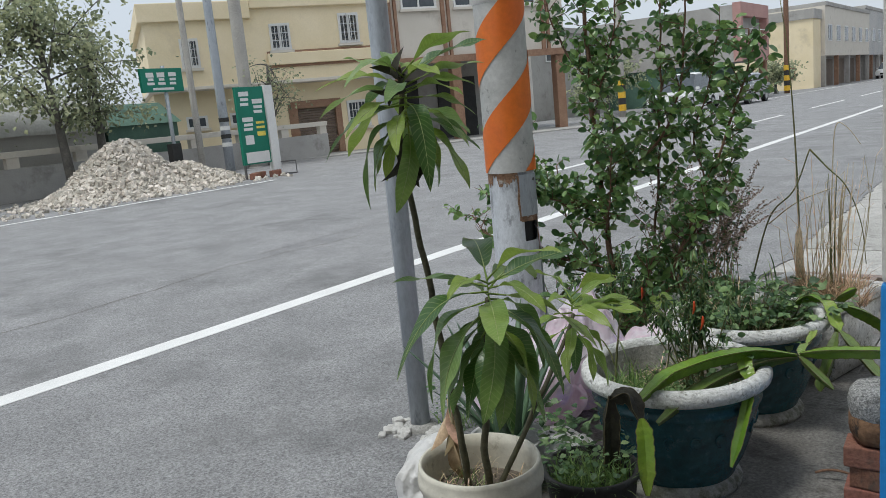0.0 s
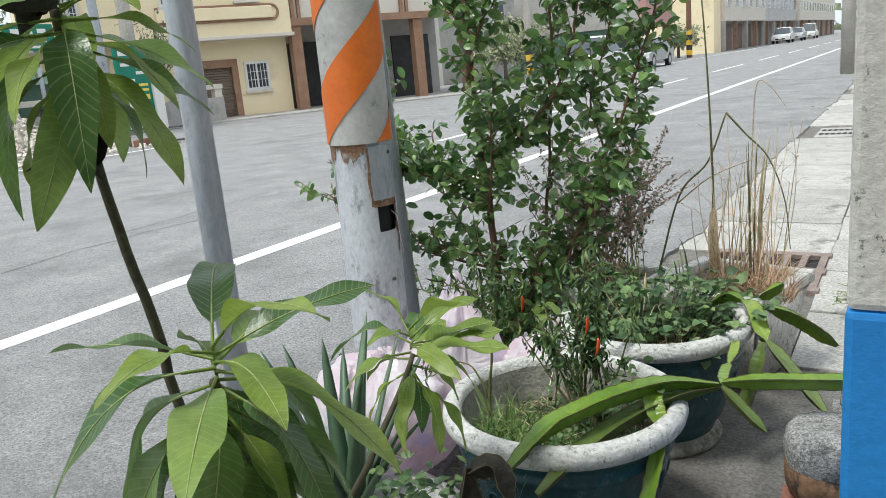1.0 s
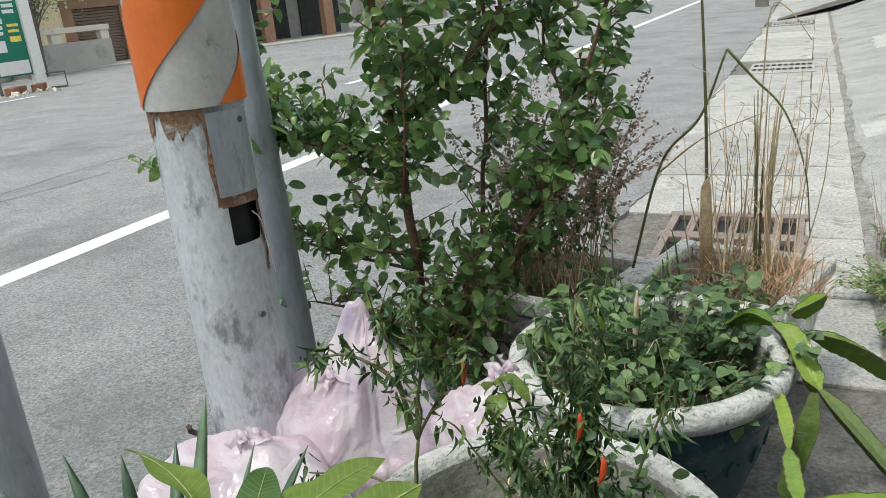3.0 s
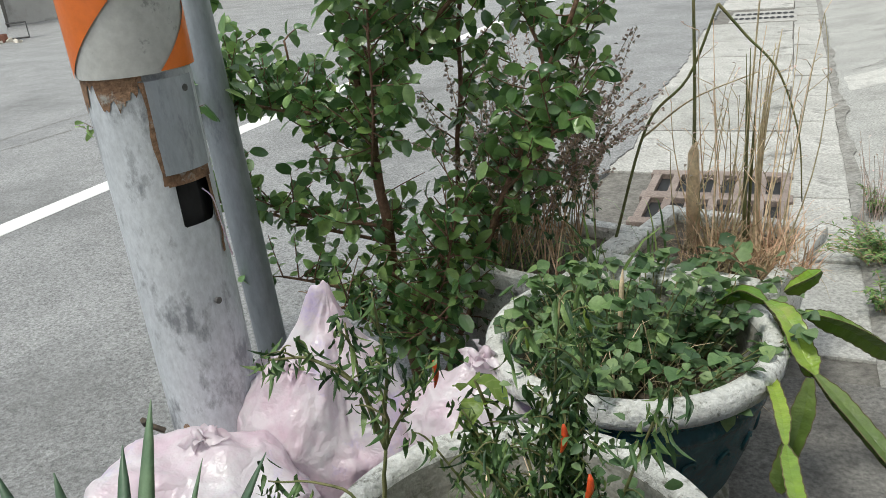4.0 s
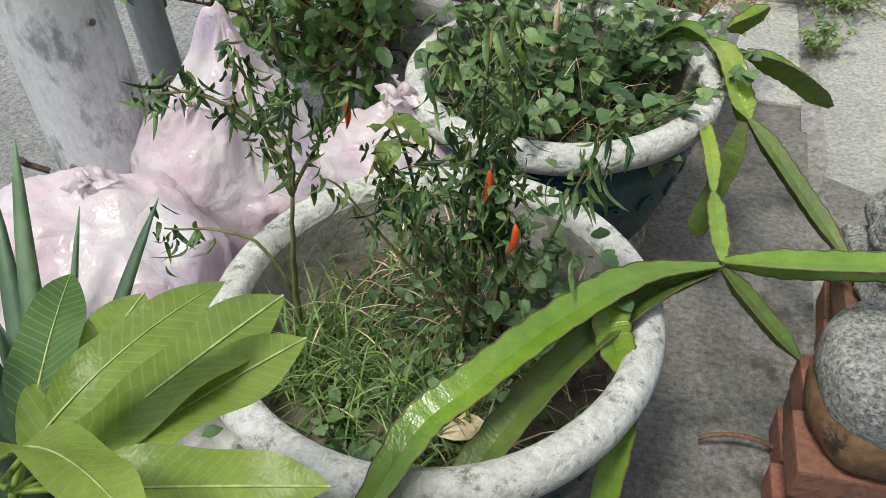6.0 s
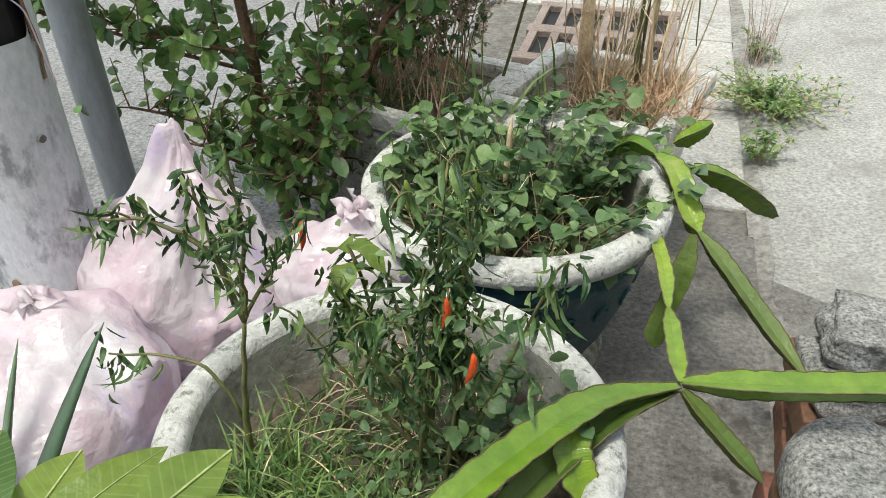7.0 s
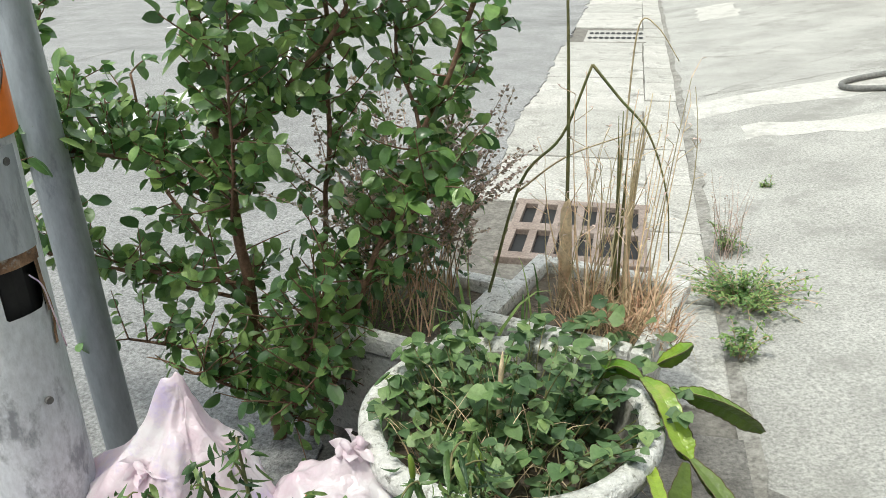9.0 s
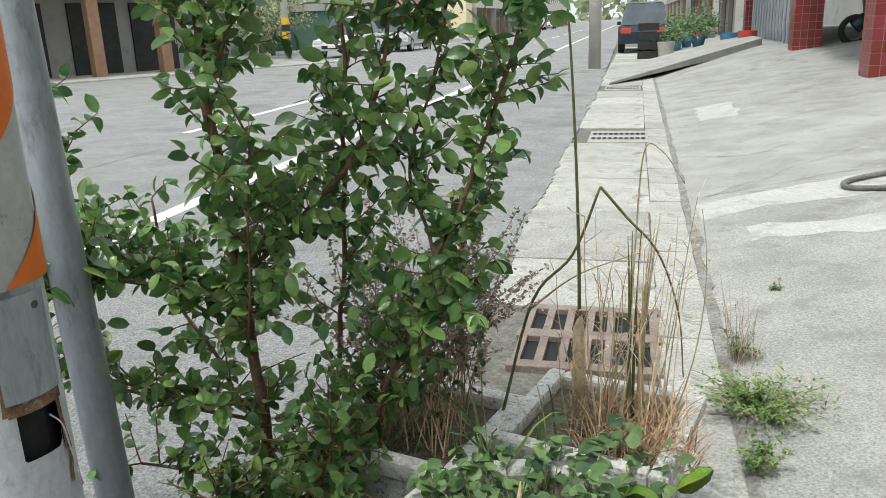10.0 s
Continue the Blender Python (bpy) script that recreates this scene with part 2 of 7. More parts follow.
M["cream2"] = mat("pale_facade", (0.60, 0.56, 0.49), (0.66, 0.62, 0.55), 0.8, 0.9, 0.15, 0, 30, 0.06, c3=(0.42, 0.38, 0.32), spot=0.8, spot_at=(0.56, 0.72))
M["browntrim"] = mat("brown_trim", (0.25, 0.14, 0.09), (0.32, 0.2, 0.13), 3, 0.8, 0.1)
M["greywall"] = mat("grey_render", (0.34, 0.33, 0.31), (0.42, 0.41, 0.39), 1.0, 0.95, 0.2, 0, 40, 0.12, c3=(0.25, 0.24, 0.22), spot=1.2, spot_at=(0.55, 0.7))
M["pink"] = mat("dusty_pink_paint", (0.42, 0.24, 0.22), (0.48, 0.29, 0.26), 1.0, 0.9, 0.15)
M["shutter"] = mat("brown_shutter", (0.16, 0.12, 0.09), (0.2, 0.15, 0.12), 2, 0.55, 0.1, 0.2)
M["glassd"] = glass_mat("window_glass", (0.06, 0.07, 0.08))
M["white"] = mat("white_metal", (0.68, 0.68, 0.66), (0.74, 0.74, 0.72), 3, 0.6, 0.1, 0, 40, 0.08)
M["tarp"] = mat("grey_tarp", (0.38, 0.38, 0.37), (0.48, 0.48, 0.47), 1.5, 0.8, 0.4, 0, 20, 0.15, bump_scale=6)
M["greensheet"] = mat("green_sheet", (0.06, 0.12, 0.09), (0.08, 0.15, 0.11), 2, 0.7, 0.1)
M["signgreen"] = mat("sign_green", (0.005, 0.16, 0.10), (0.008, 0.19, 0.125), 2, 0.5, 0.05, 0, 30, 0.06)
M["signyel"] = mat("sign_yellow", (0.75, 0.62, 0.10), (0.8, 0.66, 0.14), 2, 0.5, 0)
M["polecon"] = mat("pole_concrete", (0.38, 0.36, 0.33), (0.46, 0.44, 0.40), 3, 0.9, 0.2)
M["bollyel"] = mat("hazard_yellow", (0.7, 0.42, 0.03), (0.75, 0.48, 0.05), 3, 0.6, 0.1)
M["bollblk"] = mat("hazard_black", (0.02, 0.02, 0.02), (0.04, 0.04, 0.04), 3, 0.6, 0.1)
M["silver"] = mat("silver_paint", (0.55, 0.57, 0.58), (0.6, 0.62, 0.63), 2, 0.25, 0, 0.5, 30, 0.03)
M["whitecar"] = mat("white_paint", (0.72, 0.73, 0.73), (0.76, 0.77, 0.77), 2, 0.25, 0, 0.0, 30, 0.02)
M["darkcar"] = mat("dark_blue_paint", (0.02, 0.035, 0.05), (0.03, 0.045, 0.06), 2, 0.25, 0, 0.3)
M["rubber"] = mat("rubber", (0.02, 0.02, 0.02), (0.03, 0.03, 0.03), 8, 0.8, 0.1)
M["redtile"] = mat("red_tile", (0.20, 0.026, 0.028), (0.26, 0.038, 0.036), 6, 0.3, 0.05, 0, 30, 0.1, vary=0.2)
M["grout"] = mat("grout", (0.40, 0.30, 0.27), (0.46, 0.36, 0.32), 6, 0.9, 0.1)
M["far"] = mat("far_facade", (0.42, 0.42, 0.42), (0.52, 0.51, 0.49), 0.4, 0.9, 0.05, vary=0.2)
M["treeleaf"] = mat("tree_leaf", (0.27, 0.31, 0.18), (0.40, 0.43, 0.28), 1.0, 0.6, 0, 0, 10, 0.15, island=0.5, translucent=0.4)
M["cactusedge"] = mat("cactus_edge", (0.085, 0.07, 0.03), (0.14, 0.11, 0.05), 30, 0.7, 0.2)
M["rubberhose"] = mat("hose", (0.12, 0.12, 0.115), (0.18, 0.18, 0.17), 8, 0.6, 0.1)
M["redplastic"] = mat("red_plastic", (0.5, 0.05, 0.04), (0.55, 0.07, 0.05), 5, 0.5, 0)
M["blueplastic"] = mat("blue_plastic", (0.05, 0.16, 0.32), (0.07, 0.2, 0.36), 5, 0.5, 0)

# ---- helpers for meshes ----
BASE = {}

def thing(name, at, label, category, group="", kind=""):
    ob = new(name)
    ob.location = at
    BASE[ob.name] = Vector(at)
    return tagged(ob, label, category, group, kind)

def to_mesh(name, bm, material, smooth=True):
    me = bpy.data.meshes.new(name)
    bm.normal_update()
    bm.to_mesh(me)
    bm.free()
    me.materials.append(material)
    if smooth:
        me.polygons.foreach_set("use_smooth", [True] * len(me.polygons))
    return me

def part(name, bm, material, parent, label="", smooth=False):
    """Link a bmesh given in world metres as one mesh object under parent."""
    b = BASE[parent.name]
    bmesh.ops.translate(bm, vec=-b, verts=bm.verts[:])
    ob = new(name, to_mesh(name, bm, material, smooth))
    ob.parent = parent
    BASE[ob.name] = b
    if label:
        ob["label"] = label
    return ob

def solid(name, bm, material, label, category, kind="structure", smooth=False, group=""):
    ob = new(name, to_mesh(name, bm, material, smooth))
    BASE[ob.name] = Vector((0, 0, 0))
    return tagged(ob, label, category, group, kind)

def box(bm, x0, x1, y0, y1, z0, z1, bevel=0.0, m=None):
    r = bmesh.ops.create_cube(bm, size=1.0)
    vs = r["verts"]
    bmesh.ops.scale(bm, vec=(x1 - x0, y1 - y0, z1 - z0), verts=vs)
    bmesh.ops.translate(bm, vec=((x0 + x1) / 2, (y0 + y1) / 2, (z0 + z1) / 2), verts=vs)
    if m is not None:
        bmesh.ops.transform(bm, matrix=m, verts=vs)
    if bevel:
        es = list({e for v in vs for e in v.link_edges})
        bmesh.ops.bevel(bm, geom=es, offset=bevel, segments=2, affect='EDGES', profile=0.6)
    return bm

def tube(bm, pts, radii, n=8, cap=True):
    """A tapered tube along points."""
    pts = [Vector(p) for p in pts]
    if isinstance(radii, (int, float)):
        radii = [radii] * len(pts)
    rings = []
    side = None
    for i, p in enumerate(pts):
        d = (pts[min(i + 1, len(pts) - 1)] - pts[max(i - 1, 0)]).normalized()
        if side is None:
            side = d.orthogonal().normalized()
        side = (side - d * side.dot(d)).normalized()
        up = d.cross(side)
        rings.append([bm.verts.new(p + (side * math.cos(a) + up * math.sin(a)) * radii[i]) for a in (2 * math.pi * k / n for k in range(n))])
    for a, b in zip(rings, rings[1:]):
        for k in range(n):
            bm.faces.new((a[k], a[(k + 1) % n], b[(k + 1) % n], b[k]))
    if cap:
        bm.faces.new(rings[0][::-1])
        bm.faces.new(rings[-1])
    return bm

def lathe(bm, prof, c, n=48, wob=0.0):
    """Turn a profile of (radius, z) round the upright through c."""
    rings = []
    for r, z in prof:
        ring = []
        for k in range(n):
            a = 2 * math.pi * k / n
            rr = r * (1 + wob * noise.noise((math.cos(a) * 2, math.sin(a) * 2, z * 8)))
            ring.append(bm.verts.new((c[0] + rr * math.cos(a), c[1] + rr * math.sin(a), z)))
        rings.append(ring)
    for a, b in zip(rings, rings[1:]):
        for k in range(n):
            bm.faces.new((a[k], a[(k + 1) % n], b[(k + 1) % n], b[k]))
    return bm

def bez(a, b, c, n=10):
    a, b, c = Vector(a), Vector(b), Vector(c)
    return [a * (1 - t) ** 2 + b * 2 * t * (1 - t) + c * t * t for t in (i / n for i in range(n + 1))]

def spline(pts, n=6):
    """Catmull-Rom through points."""
    P = [Vector(p) for p in pts]
    P = [P[0] * 2 - P[1]] + P + [P[-1] * 2 - P[-2]]
    out = []
    for i in range(1, len(P) - 2):
        for k in range(n):
            t = k / n
            out.append(0.5 * ((2 * P[i]) + (P[i + 1] - P[i - 1]) * t + (2 * P[i - 1] - 5 * P[i] + 4 * P[i + 1] - P[i + 2]) * t * t
                              + (3 * P[i] - P[i - 1] - 3 * P[i + 1] + P[i + 2]) * t ** 3))
    out.append(P[-2])
    return out

def leaf_verts(L, W, droop=0.3, fold=0.15, n=5, tip=0.35, wave=0.0, full=0.8):
    """Rows of left, middle and right points of a leaf that grows along +x from the origin."""
    rows = []
    for i in range(n + 1):
        t = i / n
        w = W / 2 * (math.sin(math.pi * min(1, t ** (0.75 + tip))) ** full if 0 < t < 1 else 0.02)
        x, z = L * t * (1 - 0.25 * droop * t), -droop * L * t * t * 0.8
        zz = z + fold * w + wave * math.sin(t * 9) * w
        rows.append(((x, w, zz), (x, 0, z), (x, -w, z + fold * w - wave * math.sin(t * 9 + 1) * w)))
    return rows

def add_leaf(bm, m, rows):
    vs = [[bm.verts.new(m @ Vector(p)) for p in r] for r in rows]
    for a, b in zip(vs, vs[1:]):
        bm.faces.new((a[0], a[1], b[1], b[0]))
        bm.faces.new((a[1], a[2], b[2], b[1]))

def leaf_mesh(name, material, *args, **kw):
    bm = bmesh.new()
    add_leaf(bm, Matrix.Identity(4), leaf_verts(*args, **kw))
    return to_mesh(name, bm, material, True)

def aim(at, d, roll=0.0, s=1.0):
    """A pose at a point with x along d."""
    d = Vector(d).normalized()
    q = d.to_track_quat('X', 'Z')
    return Matrix.Translation(at) @ q.to_matrix().to_4x4() @ Matrix.Rotation(roll, 4, 'X') @ Matrix.Scale(s, 4)

def piece(name, me, m, parent):
    ob = new(name, me)
    ob.parent = parent
    ob.matrix_local = Matrix.Translation(-BASE[parent.name]) @ m
    return ob

R = random.Random(5)
U = R.uniform

# ---- ground ----
EDGE, JOINT = -0.50, 0.50

def ground_z(x, y):
    return 0.0 if x < JOINT else 0.13 * (x - JOINT)

bm = bmesh.new()
bmesh.ops.create_grid(bm, x_segments=2, y_segments=2, size=1500)
bmesh.ops.translate(bm, vec=(0, 0, -0.03), verts=bm.verts[:])
solid("ground", bm, M["asphalt"], "grey worn asphalt ground reaching the horizon", "ground")
bm = bmesh.new()
ys = [-30 + 0.06 * i for i in range(1400)]
left = [bm.verts.new((-11.9, y, 0.006)) for y in ys]
right = [bm.verts.new((EDGE + 0.06 * noise.noise((y * 0.9, 0, 0)) + 0.05 * noise.noise((y * 3.3, 3, 0)) + 0.03 * noise.noise((y * 13, 8, 0)) + (0.0 if y < 14 else -0.012 * (y - 14)), y, 0.006)) for y in ys]
for i in range(len(ys) - 1):
    bm.faces.new((left[i], right[i], right[i + 1], left[i + 1]))
skirt = [bm.verts.new((v.co.x + .004, v.co.y, -0.03)) for v in right]
for i in range(len(ys) - 1):
    bm.faces.new((right[i], skirt[i], skirt[i + 1], right[i + 1]))
solid("road", bm, M["asphalt"], "grey worn asphalt road with hairline cracks", "road")
# far carriageway and side street beyond the strip above
bm = bmesh.new()
box(bm, -40, -11.9, -30, 54, -0.2, -0.002)
box(bm, -40, EDGE - 0.4, 54, 400, -0.2, -0.002)
solid("road_far", bm, M["asphalt"], "grey asphalt of the far carriageway and side street", "road")
bm = bmesh.new()
for x0, x1, y0, y1 in ((-3.13, -2.98, -30, 120), (-12.25, -12.13, -20, 9.6), (-11.2, -11.1, 27, 120)):
    n = int((y1 - y0) / 0.5)
    for i in range(n):
        box(bm, x0 + U(-.004, .004), x1 + U(-.004, .004), y0 + i * 0.5, y0 + i * 0.5 + 0.5, 0.0, 0.0085)
for y in range(8, 110, 9):
    box(bm, -5.5, -5.38, y + 1, y + 6.5, 0.0, 0.0085)
solid("line_marking", bm, M["line"], "white painted road edge line and lane dashes", "road marking")
# cracks in the asphalt
bm = bmesh.new()
def crack(pts, w):
    P = spline(pts, 14)
    P = [p + Vector((noise.noise(p * 3) * .05 + U(-.008, .008), noise.noise(p * 3 + Vector((9, 0, 0))) * .05, 0)) for p in P]
    for a, b in zip(P, P[1:]):
        d = (b - a).normalized()
        s = Vector((-d.y, d.x, 0)) * w * U(.4, 1)
        bm.faces.new([bm.verts.new(q + Vector((0, 0, 0.008))) for q in (a - s, b - s, b + s, a + s)])
crack([(-4.6, -1, 0), (-4.5, 1, 0), (-4.7, 2.6, 0), (-4.55, 4, 0)], 0.008)
crack([(-4.9, 3, 0), (-5.0, 6, 0), (-4.9, 9, 0)], 0.006)
solid("road_cracks", bm, M["darkjoint"], "dark hairline cracks in the asphalt", "crack")

# gutter strip: bed, slabs and joint strip, then the sloping apron
bm = bmesh.new()
box(bm, EDGE - 0.25, JOINT + 0.02, -12, 40, -0.3, -0.016)
bed = solid("pavement", bm, M["darkjoint"], "strip of concrete gutter covers between the road and the aprons", "pavement")
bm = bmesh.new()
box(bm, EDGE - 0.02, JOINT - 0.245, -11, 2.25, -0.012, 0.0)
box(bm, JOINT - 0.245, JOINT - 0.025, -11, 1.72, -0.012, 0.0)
solid("pavement_near", bm, M["darkconc"], "dark mottled concrete strip under the pots", "pavement")
bm = bmesh.new()
nx, ny = 40, 110
grid = [[None] * (ny + 1) for _ in range(nx + 1)]
for i in range(nx + 1):
    for j in range(ny + 1):
        x = JOINT - 0.012 + 24 * (i / nx) ** 2
        y = -12 + 40 * j / ny
        z = ground_z(min(x, 5.2), y)
        if y > 15.5:
            z += 0.10 * min(1, max(0, (x - 0.6) / 2.2))
        grid[i][j] = bm.verts.new((x, y, z))
for i in range(nx):
    for j in range(ny):
        bm.faces.new((grid[i][j], grid[i + 1][j], grid[i + 1][j + 1], grid[i][j + 1]))
solid("apron", bm, M["concrete"], "sloping cracked concrete apron in front of the houses", "pavement", smooth=True)
bm = bmesh.new()
ys = [-11 + .07 * i for i in range(640)]
va = [(bm.verts.new((JOINT - .034 - .012 * noise.noise((y * 3, 0, 0)), y, -.003)), bm.verts.new((JOINT + max(.0, .012 + .035 * noise.noise((y * 2.3, 9, 0)) + .022 * noise.noise((y * 9, 2, 0))), y, .0095 + .004 * noise.noise((y * 5, 0, 3))))) for y in ys]
for a, b in zip(va, va[1:]):
    bm.faces.new((a[0], a[1], b[1], b[0]))
solid("joint_fill", bm, M["jointfill"], "dirt and moss filling the joint between gutter and apron", "joint", smooth=True)
# cracks in the apron
bm = bmesh.new()
def apron_crack(pts, w):
    P = spline(pts, 16)
    P = [p + Vector((noise.noise(p * 2.5) * .10 + U(-.01, .01), noise.noise(p * 2.5 + Vector((9, 0, 0))) * .10 + U(-.01, .01), 0)) for p in P]
    for a, b in zip(P, P[1:]):
        d = (b - a).normalized()
        s = Vector((-d.y, d.x, 0)) * w * U(.3, 1)
        bm.faces.new([bm.verts.new((q.x, q.y, ground_z(q.x, q.y) + .003)) for q in (a - s, b - s, b + s, a + s)])
apron_crack([(.55, 5.5, 0), (1.4, 6.3, 0), (2.6, 7.6, 0), (4.2, 8.6, 0)], .003)
apron_crack([(.56, 7.3, 0), (1.0, 7.0, 0), (1.5, 7.3, 0)], .005)
apron_crack([(.7, 9.2, 0), (1.8, 10.4, 0), (3.0, 12.6, 0)], .004)
apron_crack([(.56, 5.55, 0), (1.6, 5.9, 0), (3.0, 6.35, 0), (5.2, 7.35, 0)], .005)
solid("apron_cracks", bm, M["darkjoint"], "dark irregular cracks in the concrete apron", "crack")
# dark ragged-edged patch at the column's foot
bm = bmesh.new()
rows = []
for i in range(41):
    y = -3 + 4.55 * i / 40
    w = .55 + .35 * noise.noise((y * 1.3, 4, 0)) + .12 * noise.noise((y * 6, 1, 0))
    w *= min(1, max(.02, (1.55 - y) / .35))
    rows.append([bm.verts.new((JOINT - .008 + w * k / 10, y, ground_z(JOINT - .008 + w * k / 10, y) + .002)) for k in range(11)])
for a, b in zip(rows, rows[1:]):
    for k in range(10):
        bm.faces.new((a[k], a[k + 1], b[k + 1], b[k]))
solid("damp_stain", bm, M["darkconc"], "dark mottled patch on the concrete round the column", "stain", smooth=True)

# ---- camera-side poles ----
def tapered_pole(name, x, y, r0, r1, h, material, label, z0=0.0, n=24, lean=0.0):
    th = thing(name, (x, y, z0), label, "pole")
    bm = bmesh.new()
    tube(bm, [(x + lean * h * t, y, z0 + h * t) for t in (0, .25, .5, .75, 1)], [r0 + (r1 - r0) * t for t in (0, .25, .5, .75, 1)], n)
    part("shaft", bm, material, th, smooth=True)
    bm = bmesh.new()
    lathe(bm, [(r0 + .03, z0), (r0 + .028, z0 + .02), (r0 + .003, z0 + .03), (r0 + .001, z0 + .03)], (x, y), 20, .05)
    part("footing", bm, M["concrete"], th, "rough concrete footing", True)
    return th

PX, PY, PR = -0.74, 0.90, 0.084
pole = thing("utility_pole", (PX, PY, 0), "weathered grey-white steel pole wrapped with orange and white sheeting", "pole")
HA = math.atan2(-0.69 + 0.42, 0.72 + 0.40)  # the side on which the handhole is
bm = bmesh.new()
nseg, zs = 64, [0, .1, .2, .3, .4, .5, .6, .645, .665, .69, .715, .74, .76, .8, .9, 1.0, 1.2, 1.6, 2.2, 3.0, 4.0, 5.0]
verts = [[bm.verts.new((PX + PR * math.cos(2 * math.pi * k / nseg), PY + PR * math.sin(2 * math.pi * k / nseg), z)) for k in range(nseg)] for z in zs]
def da(k):
    a = 2 * math.pi * (k + .5) / nseg - HA
    return (a + math.pi) % (2 * math.pi) - math.pi
for i in range(len(zs) - 1):
    for k in range(nseg):
        if 0.66 <= zs[i] < 0.735 and abs(da(k)) < 0.40:
            continue
        bm.faces.new((verts[i][k], verts[i][(k + 1) % nseg], verts[i + 1][(k + 1) % nseg], verts[i + 1][k]))
part("shaft", bm, M["polepaint"], pole, smooth=True)

def band(bm, a0, a1, z0, z1, r, na=16, shape=None, nz=1):
    """A curved plate on the pole between two angles."""
    rows = []
    for j in range(nz + 1):
        row = []
        for i in range(na + 1):
            a, z = a0 + (a1 - a0) * i / na, z0 + (z1 - z0) * j / nz
            if shape:
                a, z = shape(a, z)
            row.append(bm.verts.new((PX + r * math.cos(a), PY + r * math.sin(a), z)))
        rows.append(row)
    for A, B in zip(rows, rows[1:]):
        for i in range(na):
            bm.faces.new((A[i], A[i + 1], B[i + 1], B[i]))
# black core: the handhole's inner shade as colour
bm = bmesh.new()
tube(bm, [(PX, PY, 0.55), (PX, PY, 0.85)], PR - 0.012, 24)
part("handhole_inside", bm, M["black"], pole, "black core painting the shade inside the open handhole")
bm = bmesh.new()
band(bm, HA - 0.47, HA + 0.50, 0.737, 0.757, PR + 0.003)
band(bm, HA + 0.37, HA + 0.47, 0.655, 0.745, PR + 0.0032, 4, lambda a, z: (a + .04 * math.sin(z * 90), z))
band(bm, HA + 0.44, HA + 0.53, 0.60, 0.70, PR + 0.0028, 4, lambda a, z: (a + .05 * math.sin(z * 70), z), 6)
band(bm, HA - 0.56, HA - 0.46, 0.74, 0.905, PR + 0.003, 4, lambda a, z: (a + .03 * math.sin(z * 60), z), 8)
part("handhole_rim", bm, M["rust"], pole, "rusty edge round the handhole")
for a0, a1 in ((-.42, -.27), (.40, .25)):
    # rounded lower corners of the opening
    bm = bmesh.new()
    low, high = [], []
    for i in range(7):
        t = i / 6
        a, z = HA + a0 + (a1 - a0) * t, .664 + .026 * (1 - math.sqrt(max(0, 1 - (1 - t) ** 2)))
        x, y = PX + (PR + .0004) * math.cos(a), PY + (PR + .0004) * math.sin(a)
        low.append(bm.verts.new((x, y, .662)))
        high.append(bm.verts.new((x, y, z)))
    for i in range(6):
        bm.faces.new((low[i], low[i + 1], high[i + 1], high[i]))
    part("handhole_corner", bm, M["polepaint"], pole)
bm = bmesh.new()
tube(bm, spline([(PX + PR * math.cos(HA + .2), PY + PR * math.sin(HA + .2), .72), (PX + (PR + .01) * math.cos(HA + .3), PY + (PR + .01) * math.sin(HA + .3), .70), (PX + (PR + .008) * math.cos(HA + .42), PY + (PR + .008) * math.sin(HA + .42), .655), (PX + (PR + .012) * math.cos(HA + .5), PY + (PR + .012) * math.sin(HA + .5), .59)], 6), .0012, 4)
part("loose_wire", bm, M["bag"], pole, "thin pale string hanging from the handhole")
bm = bmesh.new()
band(bm, HA - 0.48, HA + 0.48, 0.757, 0.905, PR + 0.006, 14)
part("handhole_cover", bm, M["galv"], pole, "grey steel cover plate slid above the handhole", True)
bm = bmesh.new()
band(bm, -math.pi, math.pi, 0.915, 2.05, PR + 0.005, 72, nz=4)
part("sheeting", bm, M["whitesheet"], pole, "creased whitish reflective sheeting", True)
# diagonal orange stripes
for k in range(5):
    bm = bmesh.new()
    rows, na = [], 40
    for j in range(13):
        row = []
        for i in range(na + 1):
            a = HA - 2.2 + 3.4 * i / na
            zc = 0.915 - 0.32 + 0.32 * k + (a + 2.2) * 0.09
            z = min(2.05, max(0.917, zc + 0.16 * j / 12))
            row.append(bm.verts.new((PX + (PR + 0.0075) * math.cos(a), PY + (PR + 0.0075) * math.sin(a), z)))
        rows.append(row)
    for A, B in zip(rows, rows[1:]):
        for i in range(na):
            if max(v.co.z for v in (A[i], A[i + 1], B[i], B[i + 1])) - min(v.co.z for v in (A[i], A[i + 1])) > 0.002:
                bm.faces.new((A[i], A[i + 1], B[i + 1], B[i]))
    part("orange_stripe", bm, M["orange"], pole, "faded orange reflective stripe", True)
bm = bmesh.new()
for dz, r in ((0.235, PR + 0.004), (0.245, PR + 0.004)):
    tube(bm, [(PX + r * math.cos(a), PY + r * math.sin(a), dz + 0.012 * math.cos(a * 1.0)) for a in (2 * math.pi * i / 32 for i in range(33))], 0.003, 5)
tube(bm, [(PX - .07, PY - .07, .26), (PX - .10, PY - .085, .28), (PX - .085, PY - .10, .30)], 0.006, 5)
part("wire_tie", bm, M["wire"], pole, "twisted dark wire tied round the foot")
for a, z in ((HA - 0.05, .525), (HA + .25, .885)):
    bm = bmesh.new()
    c = Vector((PX + (PR + .002) * math.cos(a), PY + (PR + .002) * math.sin(a), z))
    tube(bm, [c, c + Vector((math.cos(a), math.sin(a), 0)) * .005], .006, 8)
    part("bolt", bm, M["iron"], pole)
bm = bmesh.new()
